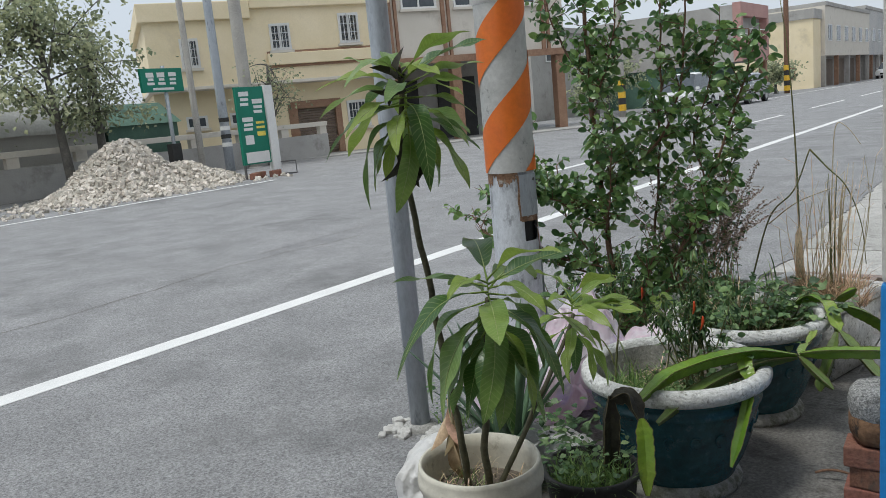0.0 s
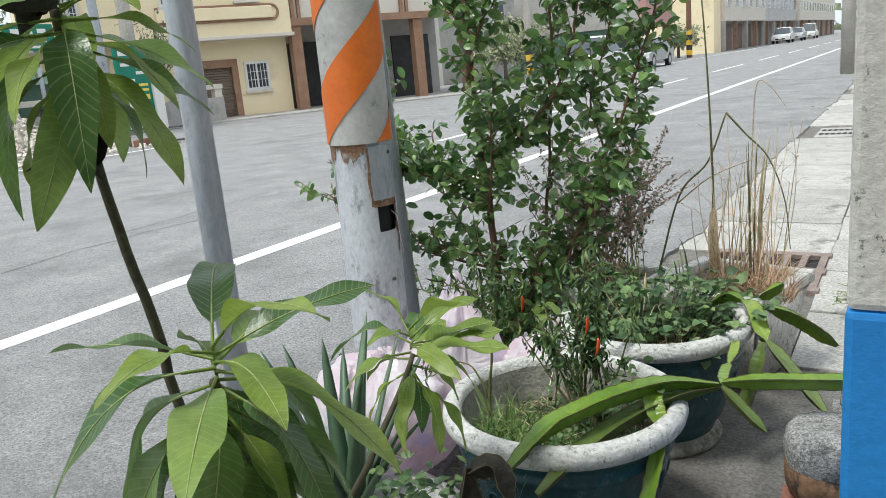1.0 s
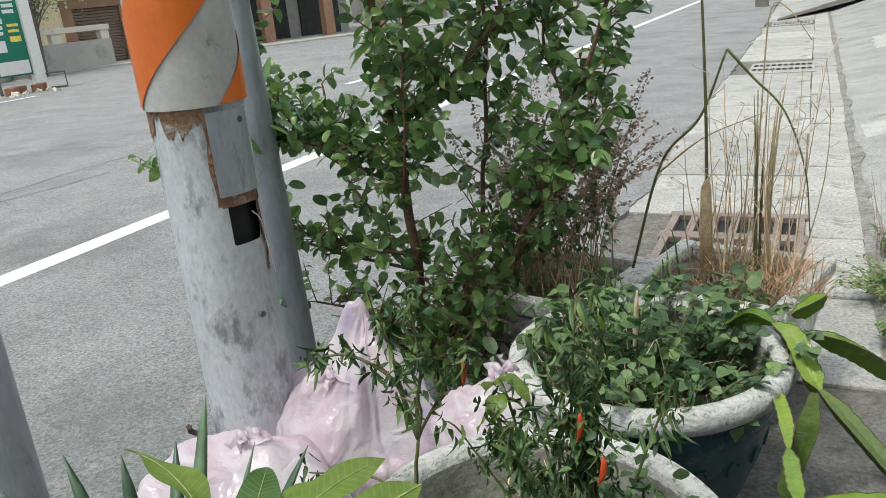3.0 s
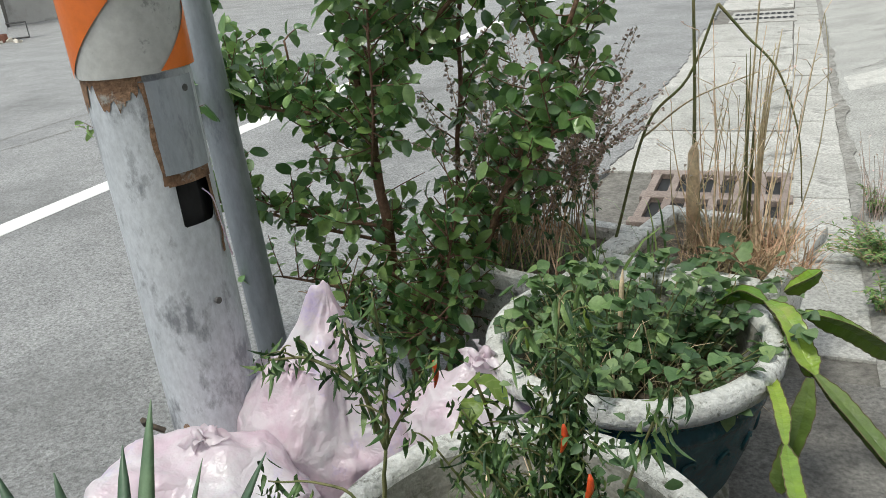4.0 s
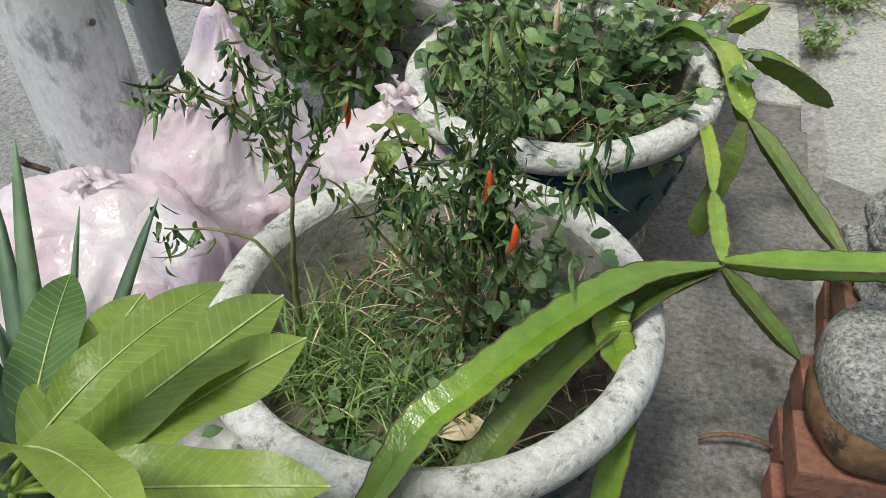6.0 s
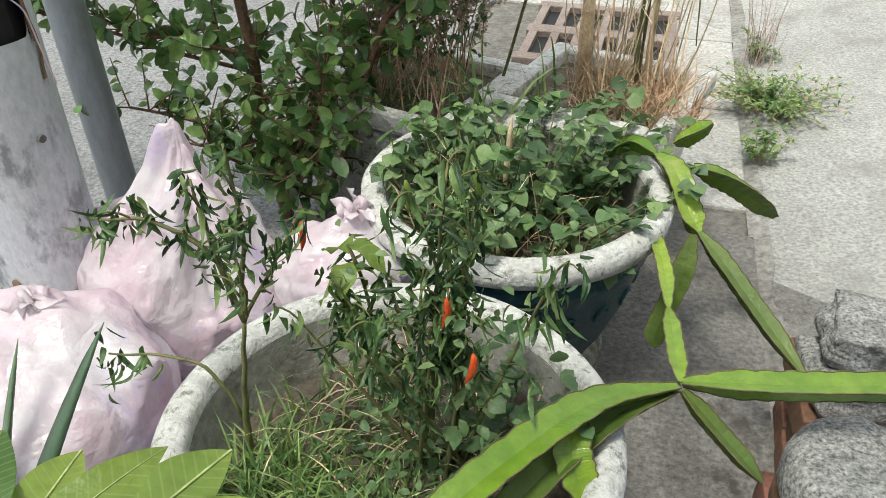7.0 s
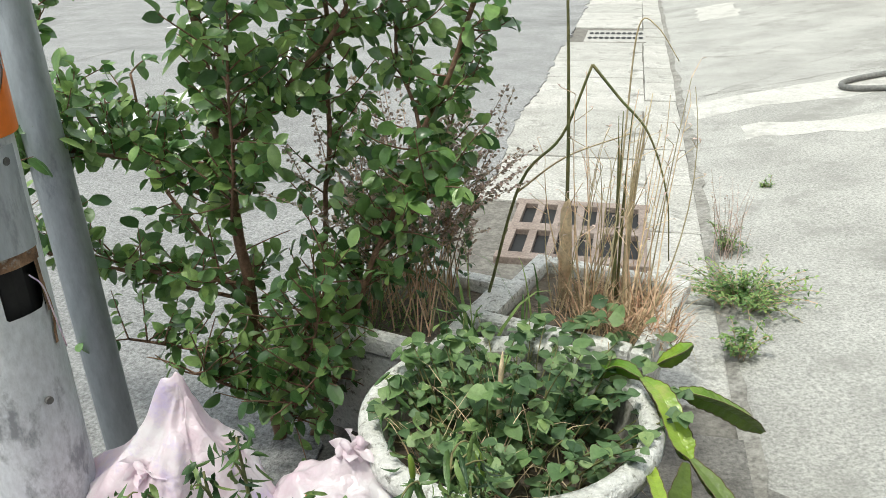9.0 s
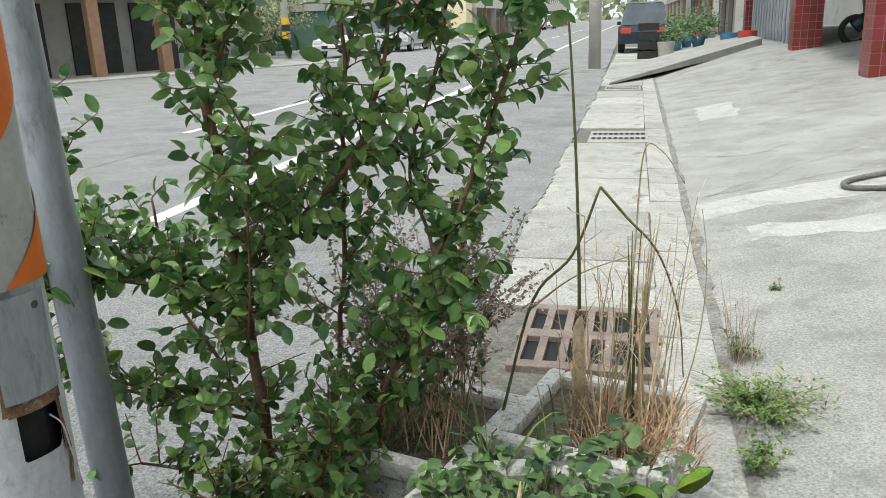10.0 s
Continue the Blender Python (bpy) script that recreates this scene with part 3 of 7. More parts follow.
band(bm, HA - 1.4, HA + 1.3, 0.255, 0.305, PR + 0.0016, 40, lambda a, z: (a, .255 + (z - .255) * max(.12, .2 + 1.2 * noise.noise((a * 2.3, 7, 0)) + .3 * noise.noise((a * 9, 1, 0)))), 4)
part("rust_streak", bm, M["rust"], pole, "thin rust stain at the pole's foot", True)
bm = bmesh.new()
band(bm, HA - 2.3, HA - .5, 0.80, 0.916, PR + 0.0016, 48, lambda a, z: (a, .916 - (.916 - z) * max(.08, .30 + .75 * noise.noise((a * 3.1, 2, 0)) + .25 * noise.noise((a * 11, 5, 0)))), 6)
part("rust_streak", bm, M["rust"], pole, "rust stain under the sheeting", True)
bm = bmesh.new()
lathe(bm, [(PR + .004, 1.50), (PR + .012, 1.515), (PR + .007, 1.53), (PR + .011, 1.545), (PR + .004, 1.56)], (PX, PY), 32, .05)
part("tape", bm, M["sack"], pole, "clear tape wound round the sheeting", True)

tapered_pole("signpost", -0.895, 1.29, .037, .036, 4.0, M["galv"], "slim grey galvanised steel post behind the pole", lean=-.035)
tapered_pole("signpost", -1.007, 0.563, .0365, .0365, 4.0, M["galv"], "slim grey galvanised steel post at the road edge")
bm = bmesh.new()
for i in range(20):
    box(bm, -.03 * U(.5, 1), .03, -.03, .03 * U(.6, 1.2), 0, .035, 0.008, pose(-1.01 + U(-.11, .11), .53 + U(-.10, .08), 0, U(-9, 9), U(-9, 9), U(0, 90)) @ Matrix.Scale(U(.4, .9), 4))
solid("concrete_lumps", bm, M["lightband"], "broken whitish concrete lumps round the foot of a post", "rubble", "stuff")

# ---- blue and white column ----
col = thing("column", (0.525, 0.36, 0), "square house column painted blue below and flaking white above", "column")
bm = bmesh.new()
box(bm, 0.525, 0.95, 0.36, 0.60, 0, 0.70, 0.012)
part("lower_paint", bm, M["blue"], col, "bright blue painted lower part")
bm = bmesh.new()
box(bm, 0.527, 0.95, 0.362, 0.598, 0.70, 3.2, 0.012)
part("upper_paint", bm, M["whitewall"], col, "flaking old white painted upper part")
bm = bmesh.new()
P = spline([(0.60, 0.352, 1.95), (0.585, 0.35, 1.6), (0.60, 0.35, 1.25), (0.622, 0.35, 1.21), (0.64, 0.35, 1.26), (0.645, 0.352, 1.95)], 8)
tube(bm, P, 0.004, 6)
part("cable", bm, M["wire"], col, "thin dark cable hanging in a loop")

# slab added out of view to hold sky light off the near pots
bm = bmesh.new()
box(bm, 0.42, 7.5, -14, 0.66, 3.2, 3.42, .02)
solid("ceiling", bm, M["whitewall"], "unseen porch slab added to shade the pots", "ceiling")

# ---- large pots ----
def big_pot(cx, cy, label):
    th = thing("planter_pot", (cx, cy, 0), label, "pot", "teal glazed pots")
    bm = bmesh.new()
    lathe(bm, [(.0, .035), (.165, .035), (.168, .05), (.19, .09), (.218, .17), (.235, .25), (.238, .265), (.244, .268), (.244, .28), (.238, .284), (.241, .30), (.249, .305), (.249, .318)], (cx, cy), 64)
    part("body", bm, M["teal"], th, "dark teal glazed body with moulded bands", True)
    bm = bmesh.new()
    lathe(bm, [(.249, .316), (.261, .317), (.268, .323), (.2715, .336), (.270, .350), (.263, .359), (.251, .363), (.239, .362), (.231, .355), (.228, .34)], (cx, cy), 72, .008)
    part("rim", bm, M["rim"], th, "thick rim with flaking white paint", True)
    bm = bmesh.new()
    lathe(bm, [(.228, .342), (.222, .30), (.212, .24)], (cx, cy), 48)
    part("inner_wall", bm, M["rimin"], th, "stained inner wall", True)
    bm = bmesh.new()
    lathe(bm, [(.150, .0), (.182, .0), (.186, .014), (.178, .03), (.165, .042)], (cx, cy), 48, .01)
    part("foot", bm, M["rimin"], th, "scalloped grey foot ring", True)
    # moulded scrolls
    for k in range(20):
        a = 2 * math.pi * k / 20
        bm = bmesh.new()
        u, w = Vector((math.cos(a), math.sin(a), 0)), Vector((-math.sin(a), math.cos(a), 0))
        pts = []
        for i in range(15):
            q = i / 14 * 4.6
            rr = .006 + .004 * q
            z = .205 + rr * math.sin(q)
            pts.append(Vector((cx, cy, z)) + u * (.226 + (z - .205) * .24) + w * (rr * math.cos(q)))
        tube(bm, pts, .0035, 5)
        part("scroll", bm, M["teal"], th, smooth=True)
    bm = bmesh.new()
    rings = []
    for r in (0.001, .05, .1, .15, .19, .218):
        rings.append([bm.verts.new((cx + r * math.cos(a), cy + r * math.sin(a), .262 + .022 * noise.noise((cx + r * math.cos(a) * 14, r * math.sin(a) * 14, 0)))) for a in (2 * math.pi * k / 40 for k in range(40))])
    for A, B in zip(rings, rings[1:]):
        for k in range(40):
            bm.faces.new((A[k], A[(k + 1) % 40], B[(k + 1) % 40], B[k]))
    part("soil", bm, M["soil"], th, "dry brown soil", True)
    return th

AX, AY = -0.055, 0.635
BX, BY = -0.02, 1.225
big_pot(AX, AY, "large teal glazed pot with flaking white rim and wilted chilies")
big_pot(BX, BY, "large teal glazed pot with a white rim, full of round-leaved herbs")

def white_planter(cx, cy, half, turn, label):
    th = thing("planter_box", (cx, cy, 0), label, "planter", "white planter boxes")
    rot = pose(cx, cy, 0, 0, 0, turn)
    def frust(h0, h1, z0, z1):
        bm = bmesh.new()
        vs = [[bm.verts.new(rot @ Vector((sx * h, sy * h, z))) for sx, sy in ((-1, -1), (1, -1), (1, 1), (-1, 1))] for h, z in ((h0, z0), (h1, z1))]
        for k in range(4):
            bm.faces.new((vs[0][k], vs[0][(k + 1) % 4], vs[1][(k + 1) % 4], vs[1][k]))
        bm.faces.new(vs[0][::-1])
        bm.faces.new(vs[1])
        return bm
    bm = frust(half * .72, half * .93, 0, .285)
    bmesh.ops.bevel(bm, geom=bm.edges[:], offset=.012, segments=2, affect='EDGES')
    part("body", bm, M["rim"], th, "whitewashed tapering sides", True)
    bm = bmesh.new()
    w = .045
    for a in range(4):
        r4 = rot @ Matrix.Rotation(a * math.pi / 2, 4, 'Z')
        box(bm, -half, half - w, -half, -half + w, .287, .33, .012, r4)
    part("rim", bm, M["rim"], th, "broad chipped white rim")
    bm = frust(half - w - .002, half - w - .001, .284, .296)
    part("soil", bm, M["soil"], th, "dry soil")
    return th

DX, DY, CX, CY = -0.345, 1.68, 0.085, 1.755
white_planter(DX, DY, .205, -15, "square white planter holding dried basil with brown seed heads")
white_planter(CX, CY, .205, -15, "square white planter with dead grass and straw stalks")

# ---- shrub ----
def rnd_dir(d, spread):
    v = Vector(d).normalized() + Vector((R.gauss(0, 1), R.gauss(0, 1), R.gauss(0, 1))) * spread
    return v.normalized()

shrub = thing("shrub", (-0.63, 1.5, 0), "tall bushy shrub with small dark oval leaves growing behind the pots", "shrub")
STEMS = [
    ([(-.63, 1.5, 0), (-.64, 1.5, .2), (-.66, 1.5, .5), (-.68, 1.5, .8), (-.70, 1.5, 1.1), (-.71, 1.5, 1.4), (-.72, 1.5, 1.75), (-.73, 1.5, 2.05)], .0155, .006),
    ([(-.56, 1.53, 0), (-.48, 1.52, .18), (-.41, 1.5, .35), (-.31, 1.5, .62), (-.20, 1.5, .87), (-.12, 1.5, 1.05), (-.07, 1.5, 1.21), (-.06, 1.5, 1.34)], .008, .003),
    ([(-.68, 1.5, .72), (-.57, 1.5, .81), (-.43, 1.5, .95), (-.34, 1.5, 1.1), (-.31, 1.52, 1.35), (-.30, 1.54, 1.7)], .006, .003),
    ([(-.60, 1.55, 0), (-.53, 1.6, .35), (-.47, 1.58, .7), (-.44, 1.56, 1.0), (-.42, 1.55, 1.25), (-.40, 1.55, 1.6), (-.39, 1.55, 1.95)], .007, .003),
    ([(-.66, 1.5, .70), (-.82, 1.44, .72), (-.93, 1.36, .76), (-1.02, 1.27, .78), (-1.05, 1.20, .76)], .005, .003),
    ([(-.67, 1.5, .60), (-.80, 1.5, .66), (-.96, 1.5, .76), (-1.08, 1.5, .90), (-1.12, 1.5, 1.1)], .005, .003),
    ([(-.65, 1.5, .42), (-.80, 1.44, .46), (-.98, 1.42, .50), (-1.10, 1.42, .54)], .005, .003),
    ([(-.70, 1.5, 1.2), (-.82, 1.52, 1.35), (-.90, 1.54, 1.55), (-.95, 1.55, 1.85)], .005, .003),
    ([(-.70, 1.5, 1.12), (-.62, 1.46, 1.25), (-.56, 1.44, 1.4), (-.53, 1.44, 1.65)], .005, .002),
    ([(-.67, 1.5, .55), (-.6, 1.40, .70), (-.56, 1.36, .88), (-.54, 1.35, 1.05)], .004, .002),
    ([(-.66, 1.5, .38), (-.90, 1.46, .44), (-1.10, 1.43, .50), (-1.22, 1.42, .57), (-1.30, 1.42, .66)], .005, .002),
    ([(-.64, 1.52, .3), (-.8, 1.6, .45), (-.95, 1.66, .62), (-1.0, 1.7, .85)], .006, .003),
    ([(-.62, 1.5, .20), (-.76, 1.42, .28), (-.90, 1.38, .32)], .005, .003),
    ([(-.61, 1.5, .15), (-.52, 1.40, .26), (-.44, 1.36, .40), (-.40, 1.36, .55)], .004, .002),
    ([(-.35, 1.5, .52), (-.26, 1.46, .62), (-.17, 1.45, .72)], .004, .002),
    ([(-.60, 1.48, .04), (-.55, 1.40, .14), (-.47, 1.36, .24), (-.41, 1.34, .34)], .004, .002),
    ([(-.62, 1.49, .08), (-.58, 1.42, .2), (-.50, 1.42, .34), (-.45, 1.42, .48)], .004, .002),
    ([(-.64, 1.5, .12), (-.70, 1.42, .2), (-.74, 1.36, .26)], .004, .002),
    ([(-.42, 1.5, .33), (-.36, 1.6, .50), (-.25, 1.64, .68), (-.18, 1.65, .85)], .004, .002),
    ([(-.24, 1.5, .78), (-.30, 1.56, .95), (-.24, 1.58, 1.15), (-.20, 1.58, 1.35)], .004, .002),
]
bm = bmesh.new()
twigs = []
for pts, r0, r1 in STEMS:
    P = spline(pts, 8)
    P = [p + Vector((noise.noise(p * 9) * .012, noise.noise(p * 9 + Vector((5, 5, 5))) * .012, 0)) for p in P]
    tube(bm, P, [r0 + (r1 - r0) * i / (len(P) - 1) for i in range(len(P))], 7)
    for i in range(3, len(P)):
        if P[i].z < .12:
            continue
        for _ in range(2):
            out = rnd_dir((U(-1, 1), U(-.7, .8), U(.0, .9)), .25)
            if R.random() < .2:
                continue
            L = U(.05, .155)
            tip = P[i] + out * L
            mid = P[i] + out * L * .5 + Vector((0, 0, U(-.03, .02)))
            if tip.x < .0 and not (tip.z < .42 and tip.x > -.33):
                twigs.append(bez(P[i], mid, tip, 6))
part("trunk", bm, M["bark"], shrub, "thin reddish-brown stems", True)
bm = bmesh.new()
for tw in twigs:
    tube(bm, tw, [.0022, .0021, .0019, .0017, .0015, .0013, .001], 4, False)
ob = part("twig_mass", bm, M["bark"], shrub, "fine brown twigs", True)
ob["kind"] = "stuff"
LM = [leaf_mesh("leaf", M["leaf"], .042, .025, .25, .3, 6, .2, full=.5), leaf_mesh("leaf", M["leaf"], .034, .022, .7, .5, 6, .2, full=.5), leaf_mesh("leaf", M["leaf"], .048, .027, .1, .2, 6, .2, full=.5)]
LR = [leaf_verts(.042, .025, .25, .3, 5, .2, full=.5), leaf_verts(.033, .021, .7, .5, 5, .2, full=.5), leaf_verts(.047, .027, .1, .2, 5, .2, full=.5)]
poses = []
for tw in twigs:
    ln = sum((b - a).length for a, b in zip(tw, tw[1:]))
    n = max(4, int(ln / .0140))
    for i in range(n + 1):
        t = .1 + .9 * i / n
        k = min(int(t * 6), 5)
        p = tw[k].lerp(tw[k + 1], t * 6 - k)
        d = (tw[k + 1] - tw[k]).normalized()
        side = d.cross(Vector((U(-1, 1), U(-1, 1), U(-1, 1))))
        side = side.normalized() if side.length > .1 else Vector((1, 0, 0))
        dd = d * U(.2, .8) + side * U(.5, 1) + Vector((0, 0, U(-.6, .25)))
        # the pole's side stays bare
        if .28 - p.x > .965 * (p.y + .23) and p.x > -1.2:
            continue
        if (p.z < .62 and R.random() < .42) or (p.x < -1.2 and R.random() < .55):
            continue
        poses.append(aim(p, dd, R.gauss(0, .9), U(.62, 1.22)))
poses.sort(key=lambda m: m.translation.y + .6 * abs(m.translation.z - .8))
for i, m in enumerate(poses[:300]):
    piece("leaf", LM[i % 3], m, shrub)
bm = bmesh.new()
for i, m in enumerate(poses[300:]):
    add_leaf(bm, m, LR[i % 3])
ob = part("foliage", bm, M["leafs"], shrub, "dense small oval leaves", True)
ob["kind"] = "stuff"

# ---- wilted chili plants in the first pot ----
def wilt_leaf(bm, p, s=1.0):
    """A limp curled narrow leaf that hangs."""
    d = Vector((R.gauss(0, .28), R.gauss(0, .28), -1))
    if R.random() < .22:
        d = Vector((R.gauss(0, 1), R.gauss(0, 1), -.6))
    add_leaf(bm, aim(p, d, U(0, 6.28), s), leaf_verts(U(.016, .040), U(.0035, .0080), U(.1, 1.3), U(.3, 1.2), 7, .15, U(.2, .7), .6))

def wilt_cluster(bm, p, n, r=.008):
    for _ in range(n):
        wilt_leaf(bm, Vector(p) + Vector((R.gauss(0, r), R.gauss(0, r), R.gauss(0, r))))

def chili(base, label):
    th = thing("chili_plant", base, label, "chili plant", "wilted chili plants")
    return th, bmesh.new(), bmesh.new()

def chili_parts(th, bm, bl):
    part("stem", bm, M["greenstem"], th, "thin pale green branching stem", True)
    ob = part("foliage", bl, M["wilt"], th, "limp curled dark leaves", True)
    ob["kind"] = "stuff"

def side_shoots(bm, bl, P, i0, chance, length, n):
    """Short shoots with hanging leaves along the upper part of a stem."""
    for i in range(i0, len(P)):
        if R.random() > chance:
            continue
        e = P[i] + rnd_dir((U(-1, 1), U(-1, 1), U(.1, .8)), .3) * U(*length)
        Q = bez(P[i], (P[i] + e) / 2 + Vector((0, 0, .015)), e, 4)
        tube(bm, Q, [.0014, .0013, .0012, .001, .0007], 4, False)
        wilt_cluster(bl, Q[2], n // 2)
        wilt_cluster(bl, e, n, .006)

c1, bm, bl = chili((.0, .66, .262), "clump of wilted chili plants with limp dark leaves in the pot")
for k in range(19):
    b = Vector((R.gauss(.0, .028), .66 + R.gauss(0, .022), .258))
    t = Vector((-.01 + R.gauss(0, .060), .67 + R.gauss(0, .045), U(.48, .72)))
    if k in (3, 9):
        t = Vector((-.13, .68, U(.50, .56)))
    P = bez(b, (b * .45 + t * .55) + Vector((U(-.02, .02), U(-.02, .02), .03)), t, 10)
    tube(bm, P, [.0031 - .00018 * i for i in range(11)], 5)
    for i in range(4, 11):
        wilt_cluster(bl, P[i], R.randint(0, 3) + (2 if i > 6 else 0), .006)
    side_shoots(bm, bl, P, 5, .4, (.02, .055), 5)
chili_parts(c1, bm, bl)
bm = bmesh.new()
for k in range(230):
    p = Vector((R.gauss(.0, .05), .66 + R.gauss(0, .04), .27 + .36 * R.random() ** 1.4))
    add_leaf(bm, aim(p, (U(-1, 1), U(-1, 1), U(-.8, .5)), R.gauss(0, .6)), leaf_verts(U(.010, .022), U(.005, .012), .4, .4, 3, .1))
ob = part("low_foliage", bm, M["herbs"], c1, "small fresh green leaves low on the stems", True)
ob["kind"] = "stuff"
c2, bm, bl = chili((-.237, .62, .262), "single wilted chili plant with drooping dark leaves at the pot rim")
for pts, r0, i0, ch in (([(-.237, .62, .258), (-.228, .62, .38), (-.207, .62, .49)], .0052, 99, 0),
                        ([(-.207, .62, .49), (-.235, .625, .57), (-.29, .62, .605), (-.355, .62, .595)], .0034, 3, .45),
                        ([(-.215, .62, .51), (-.235, .625, .60), (-.245, .63, .655)], .0030, 3, .5),
                        ([(-.207, .62, .49), (-.205, .64, .60), (-.212, .645, .69)], .0032, 3, .5),
                        ([(-.207, .62, .49), (-.175, .64, .56), (-.148, .65, .61)], .0028, 3, .5),
                        ([(-.20, .62, .50), (-.19, .60, .57), (-.20, .60, .63)], .0025, 3, .5),
                        ([(-.236, .62, .33), (-.27, .62, .405), (-.33, .615, .415), (-.395, .61, .405)], .0026, 99, 0)):
    P = spline(pts, 5)
    P = [p + Vector((noise.noise(p * 25) * .006, noise.noise(p * 25 + Vector((4, 2, 7))) * .006, 0)) for p in P]
    tube(bm, P, [r0 * (1 - .55 * i / (len(P) - 1)) for i in range(len(P))], 6)
    if i0 < 99:
        for i in range(i0, len(P)):
            wilt_cluster(bl, P[i], R.randint(0, 3), .006)
        side_shoots(bm, bl, P, i0, ch * .7, (.02, .045), 4)
        wilt_cluster(bl, P[-1], 9, .009)
wilt_cluster(bl, (-.39, .61, .405), 16, .013)
wilt_cluster(bl, (-.345, .615, .412), 5, .008)
chili_parts(c2, bm, bl)
for th, spots in ((c1, [(.012, .64, .55, 1), (.02, .72, .66, 0), (-.06, .74, .62, 0), (.05, .60, .52, 1)]), (c2, [(-.18, .72, .56, 1), (-.26, .68, .50, 0)])):
    for x, y, z, red in spots:
        bm = bmesh.new()
        tube(bm, bez((x, y, z), (x + .004, y, z - .02), (x + U(-.01, .01), y, z - .042), 6), [.0015, .0035, .0042, .0042, .0036, .0022, .0008], 8)
        part("chili_pepper", bm, M["chili"] if red else M["mangoyoung"], th, "ripe red chili" if red else "unripe green chili", True)
# the one fresh broad leaf cluster
th = thing("seedling", (-.115, .72, .262), "bright green seedling with broad fresh leaves among wilted plants", "seedling")
bm = bmesh.new()
tube(bm, bez((-.115, .72, .262), (-.09, .74, .42), (-.12, .71, .545), 8), .0022, 6)
part("stem", bm, M["greenstem"], th, smooth=True)
me = leaf_mesh("leaf", M["mangoyoung"], .055, .036, .7, .4, 6, wave=.3)
for k in range(5):
    a = k * 2.4
    piece("leaf", me, aim((-.12, .71, .545 - .012 * k), (math.cos(a), math.sin(a), U(-.5, .1)), 0, U(.7, 1.1)), th)

def blades(bm, cx, cy, z, r, n, h0, h1, w=.0022, lean=.5):
    for _ in range(n):
        a, q = U(0, 6.28), r * math.sqrt(R.random())
        b = Vector((cx + q * math.cos(a), cy + q * math.sin(a), z))
        h = U(h0, h1)
        e = b + Vector((R.gauss(0, lean), R.gauss(0, lean), 1)).normalized() * h
        e.z -= h * U(.1, .5)
        P = bez(b, (b + e) / 2 + Vector((0, 0, h * .35)), e, 4)
        s = Vector((U(-1, 1), U(-1, 1), 0)).normalized() * w
        vs = [(bm.verts.new(p - s * (1 - i / 4.3)), bm.verts.new(p + s * (1 - i / 4.3))) for i, p in enumerate(P)]
        for u, v in zip(vs, vs[1:]):
            bm.faces.new((u[0], u[1], v[1], v[0]))

def tuft(name, args, material, label, category):
    bm = bmesh.new()
    for a in args:
        blades(bm, *a)
    return solid(name, bm, material, label, category, "stuff", True)

tuft("pot_grass", [(AX - .05, AY - .02, .262, .15, 330, .05, .12, .0022, 1.0), (AX, AY - .12, .262, .09, 240, .05, .11, .0022, 1.1), (AX - .12, AY - .06, .262, .07, 200, .05, .13, .0024, .9), (AX + .1, AY - .05, .262, .1, 90, .03, .07, .002, .8)], M["grass"], "thin green grass growing in the large pot", "grass")
tuft("pot_straw", [(AX + .02, AY, .264, .19, 130, .04, .12, .0016, 1.4), (AX - .05, AY + .1, .264, .1, 60, .05, .15, .0018, 1.6)], M["dry"], "dry straw lying in the large pot", "straw")
tuft("pot_straw", [(BX, BY, .264, .18, 150, .05, .16, .0018, 1.2), (BX - .05, BY - .05, .264, .12, 40, .15, .26, .0018, .5)], M["dry"], "dry brown stalks among the herbs", "straw")
# low weeds among the grass
def ground_leaves(bm, cx, cy, z, r, n, s0, s1, up=.06):
    for _ in range(n):
        a, q = U(0, 6.28), r * math.sqrt(R.random())
        p = Vector((cx + q * math.cos(a), cy + q * math.sin(a), z + U(0, up)))
        add_leaf(bm, aim(p, (U(-1, 1), U(-1, 1), U(-.2, .5)), R.gauss(0, .4), 1), leaf_verts(U(s0, s1), U(s0, s1) * .75, .3, .2, 3, .1))
bm = bmesh.new()
ground_leaves(bm, AX + .05, AY + .03, .265, .15, 170, .012, .026, .06)
ground_leaves(bm, AX + .12, AY + .06, .265, .08, 90, .02, .035, .14)
ground_leaves(bm, AX - .02, AY - .15, .265, .07, 60, .015, .03, .03)
for k in range(15):
    p = Vector((.075 + R.gauss(0, .03), .69 + R.gauss(0, .03), .30 + .22 * R.random()))
    add_leaf(bm, aim(p, (U(-1, 1), U(-1, 1), U(-.5, .3)), R.gauss(0, .4)), leaf_verts(U(.018, .032), U(.014, .025), .3, .2, 5, .1))
solid("pot_weeds", bm, M["herbs"], "small green weeds on the soil of the large pot", "weeds", "stuff", True)
th = thing("wood_stub", (-.208, .835, .25), "weathered wooden stub standing in the pot soil", "stub")
bm = bmesh.new()
box(bm, -.018, .018, -.014, .014, .0, .085, .005, pose(-.208, .835, .25, 4, -3, 20))
part("stake", bm, M["treebark"], th)
th = thing("dry_leaf", (-.0, .52, .275), "fallen dry tan leaf on the soil", "leaf")
bm = bmesh.new()
add_leaf(bm, aim((-.02, .5, .285), (1, .4, .05), .2), leaf_verts(.075, .035, .1, .3, 5))
part("blade", bm, M["dry"], th, smooth=True)

